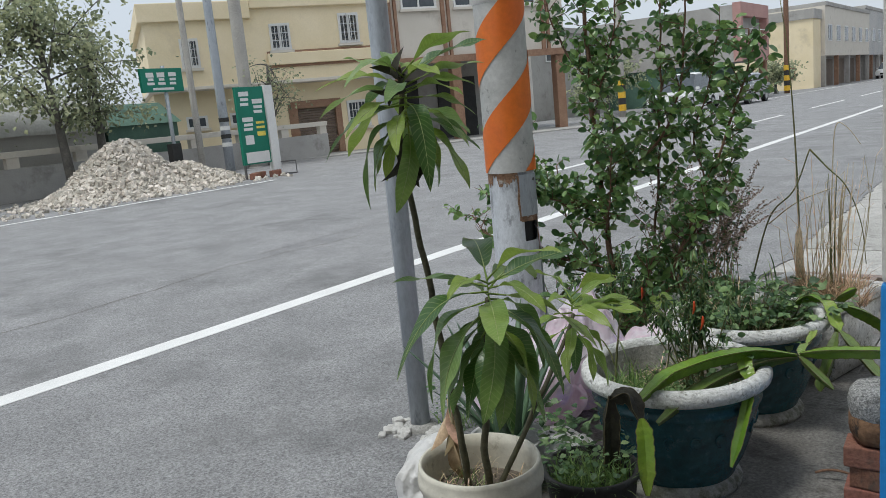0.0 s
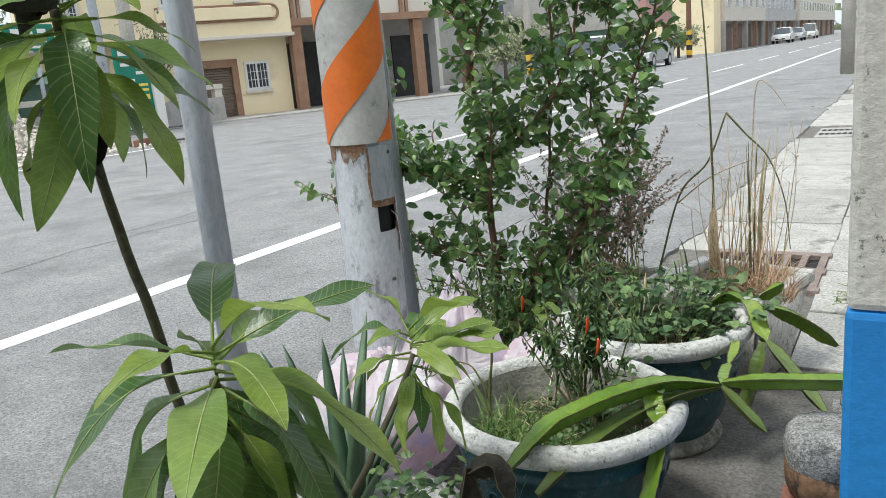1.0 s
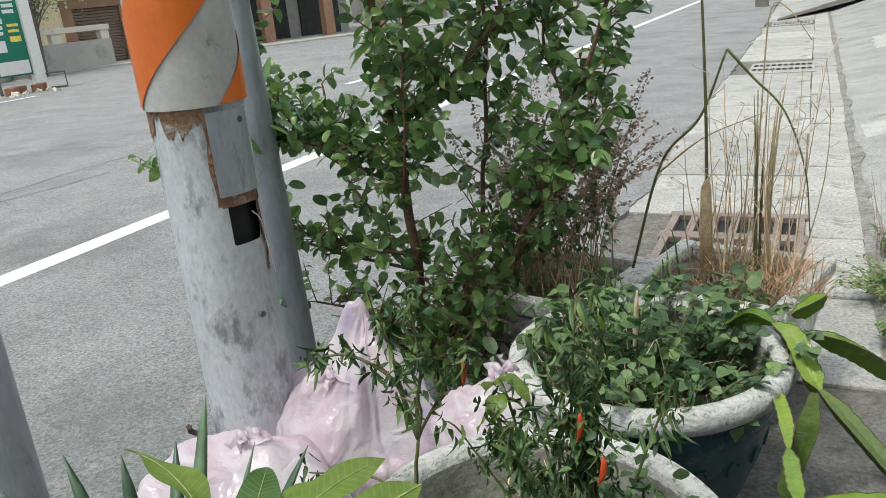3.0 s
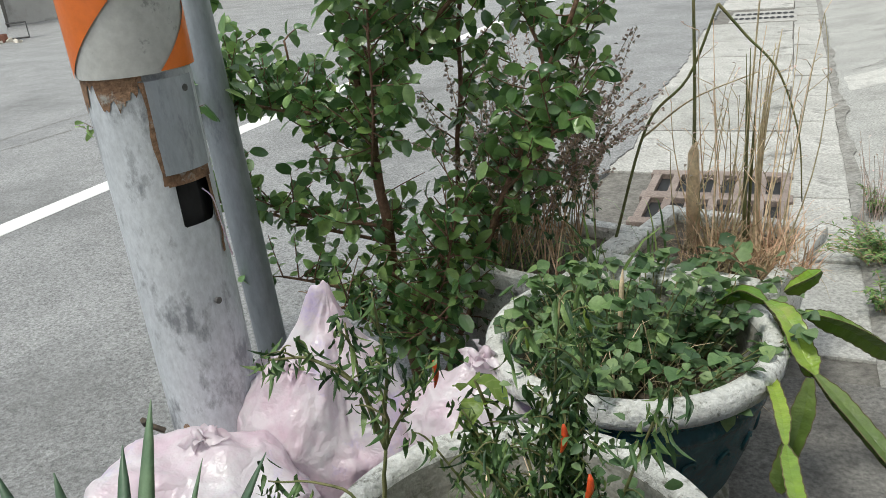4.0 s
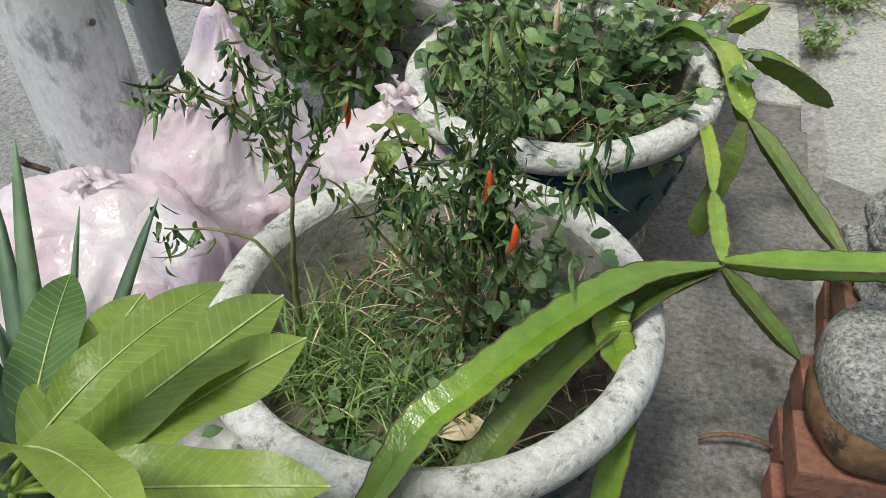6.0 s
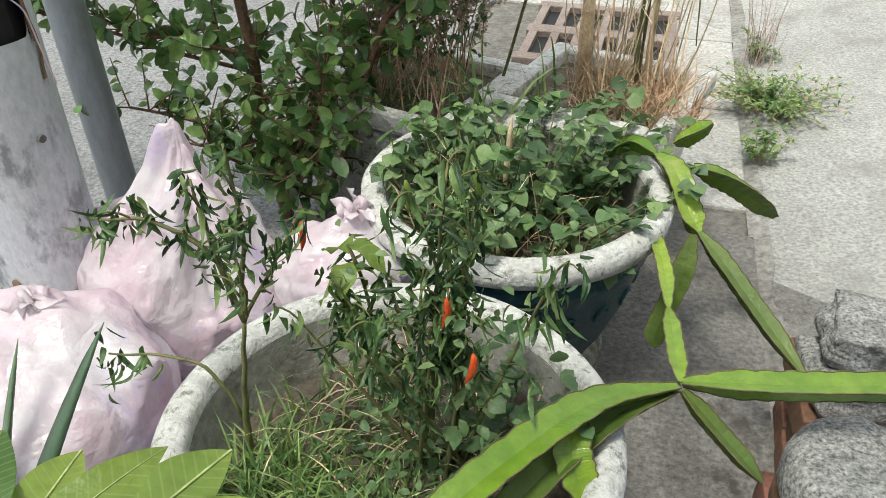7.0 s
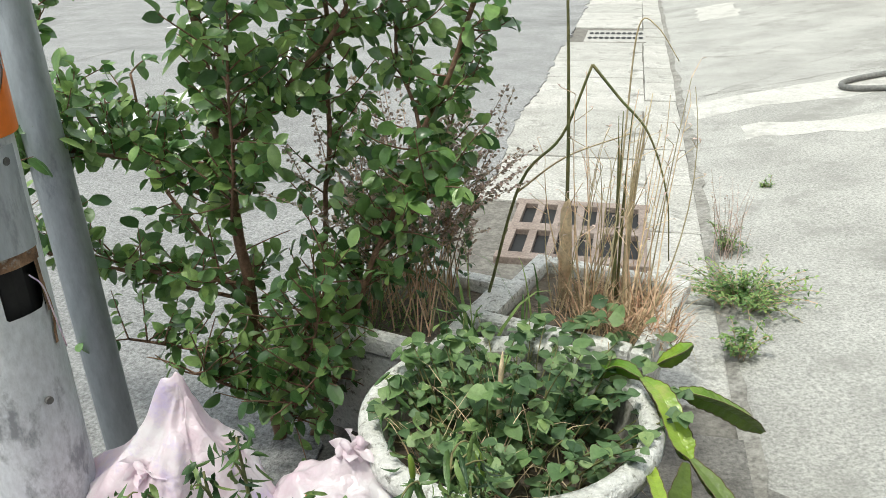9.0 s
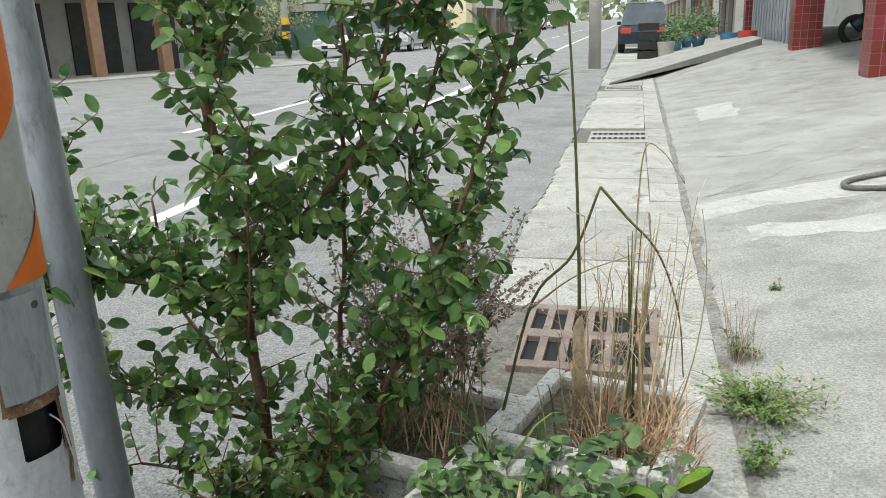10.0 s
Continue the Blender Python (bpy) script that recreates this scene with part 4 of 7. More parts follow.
# ---- herbs in the second pot ----
herb = thing("herb", (BX, BY, .262), "dense round-leaved green herb filling the teal pot", "herb")
HM = [leaf_mesh("leaf", M["herb"], .05, .042, .35, .2, 5, .05), leaf_mesh("leaf", M["herb"], .038, .034, .5, .3, 5, .05)]
HR = [leaf_verts(.045, .038, .35, .2, 3, .05), leaf_verts(.034, .03, .5, .3, 3, .05)]
bm, bl, npart = bmesh.new(), bmesh.new(), 0
for i in range(140):
    a, q = U(0, 6.28), .19 * math.sqrt(R.random())
    b = Vector((BX + q * .8 * math.cos(a), BY + q * .8 * math.sin(a), .262))
    h = U(.05, .21) * (1.15 - q * 2.0)
    e = b + Vector((q * .6 * math.cos(a) + R.gauss(0, .03), q * .6 * math.sin(a) + R.gauss(0, .03), h))
    P = bez(b, (b + e) / 2 + Vector((R.gauss(0, .015), R.gauss(0, .015), .02)), e, 5)
    tube(bm, P, [.002, .0019, .0018, .0016, .0014, .001], 4, False)
    for k, p in enumerate(P[1:]):
        for _ in range(2 if k < 4 else 4):
            m = aim(p, (R.gauss(0, 1), R.gauss(0, 1), U(-.4, .5)), R.gauss(0, .4), U(.38, .88))
            if npart < 280 and k >= 3:
                piece("leaf", HM[npart % 2], m, herb)
                npart += 1
            elif R.random() < .8:
                add_leaf(bl, m, HR[k % 2])
th = thing("straw_stub", (-.035, 1.20, .262), "pale broken straw stub standing among the herbs", "stub")
bs = bmesh.new()
tube(bs, [(-.035, 1.20, .26), (-.033, 1.20, .40), (-.03, 1.20, .46), (-.028, 1.20, .49)], [.0055, .005, .0045, .001], 8)
part("stalk", bs, M["dry"], th, smooth=True)
ob = part("stem_mass", bm, M["greenstem"], herb, "thin green stems", True)
ob["kind"] = "stuff"
ob = part("foliage", bl, M["herbs"], herb, "crowded small round leaves", True)
ob["kind"] = "stuff"
bm = bmesh.new()
for i in range(26):
    wilt_leaf(bm, (BX - .1 + U(-.1, .08), BY - .14 + U(-.08, .05), U(.36, .50)), 1.2)
solid("drooping_leaves", bm, M["wilt"], "limp dark leaves hanging over the herb pot", "leaves", "stuff", True)

# ---- dried basil and dead grass in the white planters ----
basil = thing("dried_basil", (DX, DY, .295), "dried basil bush with brown seed spikes in the white planter", "basil")
bm, bs, bl = bmesh.new(), bmesh.new(), bmesh.new()
for i in range(80):
    b = Vector((DX + U(-.14, .14), DY + U(-.13, .13), .295))
    e = Vector((DX + U(-.26, .31), DY + U(-.2, .25), U(.54, .86)))
    P = bez(b, (b * .6 + e * .4) + Vector((0, 0, .08)), e, 8)
    tube(bm, P, [.0022 - .0002 * k for k in range(9)], 4, False)
    for k in range(26):
        t = 3.4 + k * .18
        j = min(int(t), 7)
        p = P[j].lerp(P[j + 1], t - j)
        for s in range(3):
            c = p + Vector((R.gauss(0, .004), R.gauss(0, .004), R.gauss(0, .002)))
            add_leaf(bs, aim(c, (U(-1, 1), U(-1, 1), U(-.2, .4)), U(0, 3)), leaf_verts(.011, .008, .2, .5, 2))
    for k in range(7):
        p = P[R.randint(2, 6)]
        add_leaf(bl, aim(p, (U(-1, 1), U(-1, 1), U(-.6, .3)), U(-.5, .5)), leaf_verts(U(.014, .03), U(.008, .016), .5, .3, 3))
ob = part("stem_mass", bm, M["rustdry"], basil, "thin brown stems", True)
ob["kind"] = "stuff"
ob = part("seed_head", bs, M["spike"], basil, "dull brown whorled seed heads")
ob["kind"] = "stuff"
ob = part("foliage", bl, M["herbs"], basil, "few small green leaves", True)
ob["kind"] = "stuff"

stalks = thing("dead_grass", (CX, CY, .295), "tall dead grass stalks with one pale straw stub in a white planter", "grass")
bm = bmesh.new()
tube(bm, [(.03, 1.80, .295), (.028, 1.80, .42), (.026, 1.80, .53), (.03, 1.80, .56)], [.017, .016, .013, .004], 8)
part("straw_stub", bm, M["dry"], stalks, "thick pale broken straw stub", True)
for k in range(7):
    bm = bmesh.new()
    dx, dy, hh = U(-.018, .018), U(-.015, .015), U(.62, .82)
    P = bez((.16 + dx, 1.80 + dy, .295), (.155 + dx * .6, 1.80 + dy, .52), (.165 + dx * 1.8 + U(-.01, .01), 1.80 + dy * 2, hh), 8)
    tube(bm, P, [U(.004, .0065) * (1 - .1 * i) for i in range(9)], 6)
    part("straw_sheath", bm, M["dry" if k % 3 else "greenstem"], stalks, "shredded pale straw sheath", True)
for k, (pts, r, mt) in enumerate([
        ([(.028, 1.80, .5), (.024, 1.80, .72), (.012, 1.80, 1.0), (-.005, 1.80, 1.25), (-.03, 1.80, 1.45)], (.005, .0016), "greenstem"),
        ([(-.15, 1.74, .32), (-.08, 1.78, .6), (.01, 1.8, .71), (.07, 1.8, .87)], (.004, .003), "greenstem"),
        ([(.07, 1.8, .87), (.13, 1.8, .80), (.20, 1.8, .72), (.25, 1.8, .58), (.268, 1.8, .42)], (.004, .0015), "greenstem"),
        ([(.14, 1.8, .4), (.15, 1.8, .75), (.162, 1.8, .95), (.20, 1.8, .95), (.25, 1.8, .88)], (.0025, .001), "dry"),
        ([(-.09, 1.8, .57), (.02, 1.8, .66), (.16, 1.8, .72)], (.003, .0015), "dry")]):
    bm = bmesh.new()
    P = spline(pts, 6)
    tube(bm, P, [r[0] + (r[1] - r[0]) * i / (len(P) - 1) for i in range(len(P))], 6)
    part("stalk", bm, M[mt], stalks, "bent greenish grass stalk" if mt == "greenstem" else "thin dry stalk", True)
bm, bh = bmesh.new(), bmesh.new()
for i in range(36):
    b = Vector((CX + U(-.08, .17), CY + U(-.12, .13), .295))
    e = Vector((b.x + R.gauss(.02, .05), b.y + R.gauss(0, .05), U(.5, .88)))
    P = bez(b, (b + e) / 2 + Vector((R.gauss(0, .03), 0, .03)), e, 8)
    tube(bm, P, [.0025 - .0002 * k for k in range(9)], 4, False)
    for k in range(4, 9):
        if R.random() < .6:
            q = P[k] + rnd_dir((U(-1, 1), U(-1, 1), .8), .2) * U(.02, .07)
            tube(bm, [P[k], q], [.001, .0006], 3, False)
            add_leaf(bh, aim(q, (U(-1, 1), U(-1, 1), .3), 0), leaf_verts(.012, .008, .2, .4, 2))
ob = part("twig_mass", bm, M["dry"], stalks, "thin branching dry twigs")
ob["kind"] = "stuff"
ob = part("seed_tips", bh, M["spike"], stalks, "small dark seed tips")
ob["kind"] = "stuff"
tuft("matted_straw", [(CX + .06, CY - .02, .296, .14, 420, .06, .22, .0018, .7), (CX + .14, CY - .1, .296, .08, 200, .05, .2, .0018, .9)], M["rustdry"], "matted rust-brown dead grass in the white planter", "dead grass")
tuft("planter_grass", [(-.13, 1.52, .28, .03, 7, .3, .42, .006, .3), (-.03, 1.62, .29, .03, 5, .2, .33, .005, .3), (DX, DY, .296, .14, 220, .03, .09, .0018, .8)], M["grass"], "few long green grass blades at the planters", "grass")
bm = bmesh.new()
ground_leaves(bm, CX - .02, CY - .19, .30, .10, 40, .03, .055, .10)
ground_leaves(bm, CX + .15, CY - .20, .30, .05, 12, .03, .055, .08)
solid("planter_weeds", bm, M["herbs"], "light green round leaves at the planter edge", "weeds", "stuff", True)

# ---- climbing cactus ----
def cactus_seg(parent, pts, w, material, thick=.24, name="segment", flat=0.0):
    """A three-winged cactus joint along points, with notched edges."""
    P = spline(pts, 14)
    n = len(P)
    bm = bmesh.new()
    rings, side = [], None
    for i, p in enumerate(P):
        d = (P[min(i + 1, n - 1)] - P[max(i - 1, 0)]).normalized()
        s0 = Vector((0, 0, 1)).cross(d)
        side = s0.normalized() if s0.length > .2 else (side or Vector((1, 0, 0)))
        up = d.cross(side)
        t = i / (n - 1)
        wd = w * .88 * min(1, .35 + 3.2 * t, .25 + 3.0 * (1 - t)) * (1 + .13 * abs(math.sin(i * .8)))
        ring = []
        for k in range(6):
            a = math.pi * (k / 3) + math.pi / 6 + flat
            rr = wd / 2 if k % 2 == 0 else wd / 2 * thick
            ring.append(bm.verts.new(p + (side * math.cos(a) + up * math.sin(a)) * rr))
        rings.append(ring)
    EDGES.append([[v.co.copy() for v in col6] for col6 in zip(*rings)])
    for a, b in zip(rings, rings[1:]):
        for k in range(6):
            bm.faces.new((a[k], a[(k + 1) % 6], b[(k + 1) % 6], b[k]))
    bm.faces.new(rings[0][::-1])
    bm.faces.new(rings[-1])
    seg = part(name, bm, material, parent, smooth=False)
    for k in (0, 2, 4):
        bm = bmesh.new()
        tube(bm, [r for r in EDGES[-1][k]], .0009, 4, False)
        part("ridge", bm, M["cactusedge"], seg, "thin brown edge")
    return seg

EDGES = []
cac = thing("climbing_cactus", (-.085, .1, .2), "climbing cactus with long flat green notched stems lying across the pots", "cactus")
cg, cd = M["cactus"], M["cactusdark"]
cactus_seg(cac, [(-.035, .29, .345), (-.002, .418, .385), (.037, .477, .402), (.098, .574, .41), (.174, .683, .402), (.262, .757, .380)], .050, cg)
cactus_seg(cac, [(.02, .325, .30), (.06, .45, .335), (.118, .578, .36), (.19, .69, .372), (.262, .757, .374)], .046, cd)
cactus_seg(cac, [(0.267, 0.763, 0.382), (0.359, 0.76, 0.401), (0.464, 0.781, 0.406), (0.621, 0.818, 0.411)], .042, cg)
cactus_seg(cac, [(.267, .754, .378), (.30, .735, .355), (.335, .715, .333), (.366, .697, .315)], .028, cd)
cactus_seg(cac, [(.265, .77, .376), (.256, .84, .372), (.248, .93, .36)], .027, cg)
cactus_seg(cac, [(.248, .93, .36), (.24, 1.03, .35), (.223, 1.13, .338), (.197, 1.21, .33)], .027, cg)
cactus_seg(cac, [(0.149, 0.67, 0.401), (0.154, 0.628, 0.374), (0.175, 0.597, 0.338)], .05, cg)
cactus_seg(cac, [(0.175, 0.597, 0.343), (0.186, 0.544, 0.306), (0.18, 0.482, 0.222), (0.17, 0.44, 0.159)], .036, cg)
cactus_seg(cac, [(.12, 1.34, .37), (.165, 1.345, .395), (.21, 1.32, .39)], .034, cg)
cactus_seg(cac, [(.21, 1.32, .39), (.245, 1.26, .385), (.275, 1.20, .345), (.292, 1.176, .333)], .05, cg)
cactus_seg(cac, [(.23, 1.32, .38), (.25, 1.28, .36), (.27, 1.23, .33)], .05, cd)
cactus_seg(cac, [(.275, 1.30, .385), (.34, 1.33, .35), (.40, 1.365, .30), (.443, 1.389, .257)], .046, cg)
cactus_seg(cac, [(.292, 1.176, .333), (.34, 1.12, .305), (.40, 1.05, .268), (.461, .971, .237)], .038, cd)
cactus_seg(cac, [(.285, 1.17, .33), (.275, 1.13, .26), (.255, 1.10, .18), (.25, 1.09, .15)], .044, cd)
cactus_seg(cac, [(.24, 1.40, .375), (.272, 1.40, .40), (.30, 1.41, .42)], .038, cg)
ob = cactus_seg(cac, [(-.05, .16, .1), (-.045, .17, .3), (-.04, .18, .42)], .055, M["cactusold"])
ob["label"] = "blackened old stem stump"
ob = cactus_seg(cac, [(-.04, .18, .41), (.0, .2, .42), (.035, .19, .36)], .05, M["cactusold"])
cactus_seg(cac, [(.035, .19, .37), (.05, .17, .30), (.06, .15, .19)], .05, cg)
bm = bmesh.new()
tube(bm, bez((.30, .78, .02), (.36, .80, .05), (.43, .79, .012), 8), .004, 5)
part("root", bm, M["bark"], cac, "dry dark aerial root", True)

# ---- small black pot ----
th = thing("black_pot", (-.075, .12, 0), "small black plastic pot full of fine green weeds", "pot")
bm = bmesh.new()
lathe(bm, [(0, .01), (.085, .01), (.115, .235), (.122, .238), (.122, .252), (.112, .252), (.10, .2), (0, .2)], (-.075, .12), 40)
part("pot_wall", bm, M["rubber"], th, smooth=True)
tuft("pot_weed", [(-.075, .12, .2, .1, 460, .05, .13, .002, .6)], M["grass"], "fine green weeds in the small black pot", "weeds")
bm = bmesh.new()
ground_leaves(bm, -.09, .13, .24, .12, 160, .012, .024, .07)
ground_leaves(bm, -.25, .33, .16, .1, 120, .02, .035, .14)
solid("pot_weed_leaves", bm, M["herbs"], "small green weed leaves round the black pot", "weeds", "stuff", True)

# ---- bucket with mango saplings ----
KX, KY = -.19, -.185
bucket = thing("bucket", (KX, KY, 0), "old cream plastic bucket with a ragged rim used as a planter", "bucket")
bm = bmesh.new()
lathe(bm, [(0, .0), (.115, .0), (.12, .02), (.135, .33), (.142, .335), (.142, .352), (.138, .358), (.139, .372), (.137, .382), (.131, .382), (.128, .35), (.124, .29)], (KX, KY), 48, .012)
part("bucket_wall", bm, M["bucket"], bucket, smooth=True)
bm = bmesh.new()
lathe(bm, [(.001, .30), (.06, .305), (.126, .297)], (KX, KY), 32, .02)
part("soil", bm, M["soil"], bucket, "dry soil", True)
tuft("bucket_straw", [(KX, KY, .302, .11, 110, .03, .09, .0016, 1.2)], M["dry"], "dry straw on the bucket's soil", "straw")
tuft("bucket_grass", [(KX - .04, KY - .03, .302, .06, 60, .03, .08, .0016, .6)], M["grass"], "few green blades on the bucket's soil", "grass")

def mango_leaf(name, L, W, droop, material):
    bm = bmesh.new()
    rows = leaf_verts(L, W, droop, .22, 20, .12, .34, .7)
    add_leaf(bm, Matrix.Identity(4), rows)
    me = to_mesh(name, bm, material, True)
    return me, rows
MGL = [mango_leaf("leaf", .23, .064, d, M["mango"])[0] for d in (.25, .6, 1.0)] + [mango_leaf("leaf", .22, .060, .5, M["mangoyoung"])[0]]
ribs = []
for d in (.25, .6, 1.0, .5):
    bm = bmesh.new()
    rows = leaf_verts(.23 if d != .5 else .22, .07, d, .18, 20, .12, .1)
    tube(bm, [Vector(r[1]) + Vector((0, 0, .0006)) for r in rows], [.0016 - .00006 * i for i in range(21)], 4, False)
    ribs.append(to_mesh("midrib", bm, M["rib"], True))

def sapling(stem, r0, centre, n, size, young, label, elev=(-.9, .5)):
    th = thing("mango_sapling", stem[0], label, "mango sapling", "mango saplings")
    bm = bmesh.new()
    P = spline(stem, 8)
    P = [p + Vector((noise.noise(p * 12) * .008, noise.noise(p * 12 + Vector((3, 1, 4))) * .008, 0)) for p in P]
    tube(bm, P, [r0 * (1 - .4 * i / (len(P) - 1)) for i in range(len(P))], 8)
    part("stem", bm, M["mangostem"], th, "thin dark stem", True)
    bm = bmesh.new()
    c = Vector(centre)
    spots = []
    for k in range(n):
        a = k * 2.399 + U(-.25, .25)
        t = k / n
        e = elev[1] + (elev[0] - elev[1]) * t + U(-.15, .15)
        p = c + Vector((0, 0, .03 - .10 * t))
        d = Vector((math.cos(a), math.sin(a), e))
        q = p + d.normalized() * .035
        tube(bm, [p, q], [.0022, .0018], 5, False)
        spots.append((q, d))
    part("leaf_stalk", bm, M["mangoyoung"], th, smooth=True)
    for k, (q, d) in enumerate(spots):
        i = 3 if R.random() < young else R.randint(0, 2)
        m = aim(q, d, R.gauss(0, .25), size * U(.7, 1.12))
        lf = piece("leaf", MGL[i], m, th)
        rb = new("midrib", ribs[i])
        rb.parent = lf
    return th

s1 = sapling([(KX - .03, KY, .30), (KX - .035, KY - .03, .55), (KX - .045, KY - .07, .85), (-.225, -.30, 1.08), (-.175, -.34, 1.2)], .0085, (-.175, -.335, 1.205), 34, .68, .4,
             "tall mango sapling with a drooping crown of long leaves", (-.9, .7))
bm = bmesh.new()
for k in range(6):
    add_leaf(bm, aim((-.175, -.34, 1.22), (U(-.5, .5), U(-.5, .5), U(-.4, .9)), U(0, 6)), leaf_verts(.06, .03, 1.0, .8, 5))
for k in range(4):
    add_leaf(bm, aim((-.18, -.335, 1.12), (U(-.4, .4), U(-.4, .4), -1), U(0, 6)), leaf_verts(.11, .04, .5, .8, 5))
part("dead_leaf", bm, M["cactusold"], s1, "shrivelled blackish dead leaves", True)
sapling([(KX + .02, KY, .30), (KX + .06, KY - .05, .5), (-.06, -.30, .68), (-.01, -.36, .81)], .009, (-.01, -.35, .815), 30, .86, .2,
        "mango sapling with a rosette of broad drooping leaves", (-1.7, .7))
s3 = sapling([(KX + .03, KY + .02, .30), (-.13, -.08, .42), (-.11, .04, .54), (-.12, .155, .63)], .0075, (-.12, .16, .645), 17, .60, .75,
        "mango sapling with young yellowish leaves", (-1.2, .9))
# two large leaves that reach out towards the first pot
bm = bmesh.new()
big_leaf = mango_leaf("leaf", .22, .074, .08, M["mangoyoung"])[0]
bm2 = bmesh.new()
tube(bm2, [Vector(r[1]) + Vector((0, 0, .0006)) for r in leaf_verts(.22, .085, .08, .18, 12, .12, .2)], .0014, 4, False)
big_rib = to_mesh("midrib", bm2, M["rib"], True)
for base, tip, sz in (((-.105, .185, .645), (-.062, .33, .642), .80), ((-.128, .18, .645), (-.146, .305, .645), .66), ((-.10, .18, .64), (-.036, .30, .638), .74), ((-.095, .172, .642), (.024, .213, .645), .66)):
    b, d = Vector(base), Vector(tip) - Vector(base)
    tube(bm, bez((-.12, .16, .645), (Vector((-.12, .16, .655)) + b) / 2, b, 5), .002, 5)
    lf = piece("leaf", big_leaf, aim(b, d, .1, sz), s3)
    rb = new("midrib", big_rib)
    rb.parent = lf
part("leaf_stalk", bm, M["mangoyoung"], s3, smooth=True)
bm = bmesh.new()
th = thing("brown_twig", (KX - .08, KY + .03, .30), "dead reddish-brown leaves on a twig in the bucket", "twig")
tube(bm, [(KX - .08, KY + .03, .30), (KX - .09, KY + .02, .50)], [.006, .003], 6)
for k in range(6):
    add_leaf(bm, aim((KX - .09, KY + .02, U(.40, .5)), (U(-.4, .4), U(-.4, .4), -1), U(0, 6)), leaf_verts(.11, .03, .4, .7, 5))
part("dead_leaf", bm, M["rustdry"], th, smooth=True)

# ---- aloe ----
aloe = thing("aloe", (-.48, .36, .0), "aloe plant with upright grey-green tapering leaves", "aloe")
for k in range(16):
    a = k * 2.399
    t = k / 16
    L = U(.32, .50)
    out = .18 + .85 * t
    d = Vector((math.cos(a) * out, math.sin(a) * out, 1)).normalized()
    b = Vector((-.48 + .03 * math.cos(a), .36 + .03 * math.sin(a), .13))
    e = b + d * L
    P = bez(b, b + Vector((d.x * .75, d.y * .75, d.z)) * L * .55, e, 8)
    bm = bmesh.new()
    sd = Vector((-math.sin(a), math.cos(a), 0))
    inn = -Vector((math.cos(a), math.sin(a), 0))
    rg = []
    for i, p in enumerate(P):
        w = .024 * (1 - i / 8) ** .6 + .0008
        rg.append([bm.verts.new(p + v) for v in (sd * w, inn * w * .15, -sd * w, -inn * w * .55)])
    for A, B in zip(rg, rg[1:]):
        for q in range(4):
            bm.faces.new((A[q], A[(q + 1) % 4], B[(q + 1) % 4], B[q]))
    bm.faces.new(rg[0])
    bm.faces.new(rg[-1])
    part("leaf", bm, M["aloe"], aloe, smooth=True)
bm = bmesh.new()
lathe(bm, [(0, 0), (.09, 0), (.115, .15), (.12, .16), (.108, .16), (.1, .13), (0, .13)], (-.48, .36), 32)
part("pot_wall", bm, M["whitesheet"], aloe, "small dirty white pot", True)
tuft("roadside_weed", [(-.88, .62, 0, .08, 60, .08, .2, .0016, .5)], M["grass"], "thin weeds beside the plastic bags", "weeds")
bm = bmesh.new()
ground_leaves(bm, -.86, .60, .02, .1, 150, .01, .022, .18)
solid("roadside_weed_leaves", bm, M["herbs"], "small grey-green weed leaves beside the bags", "weeds", "stuff", True)

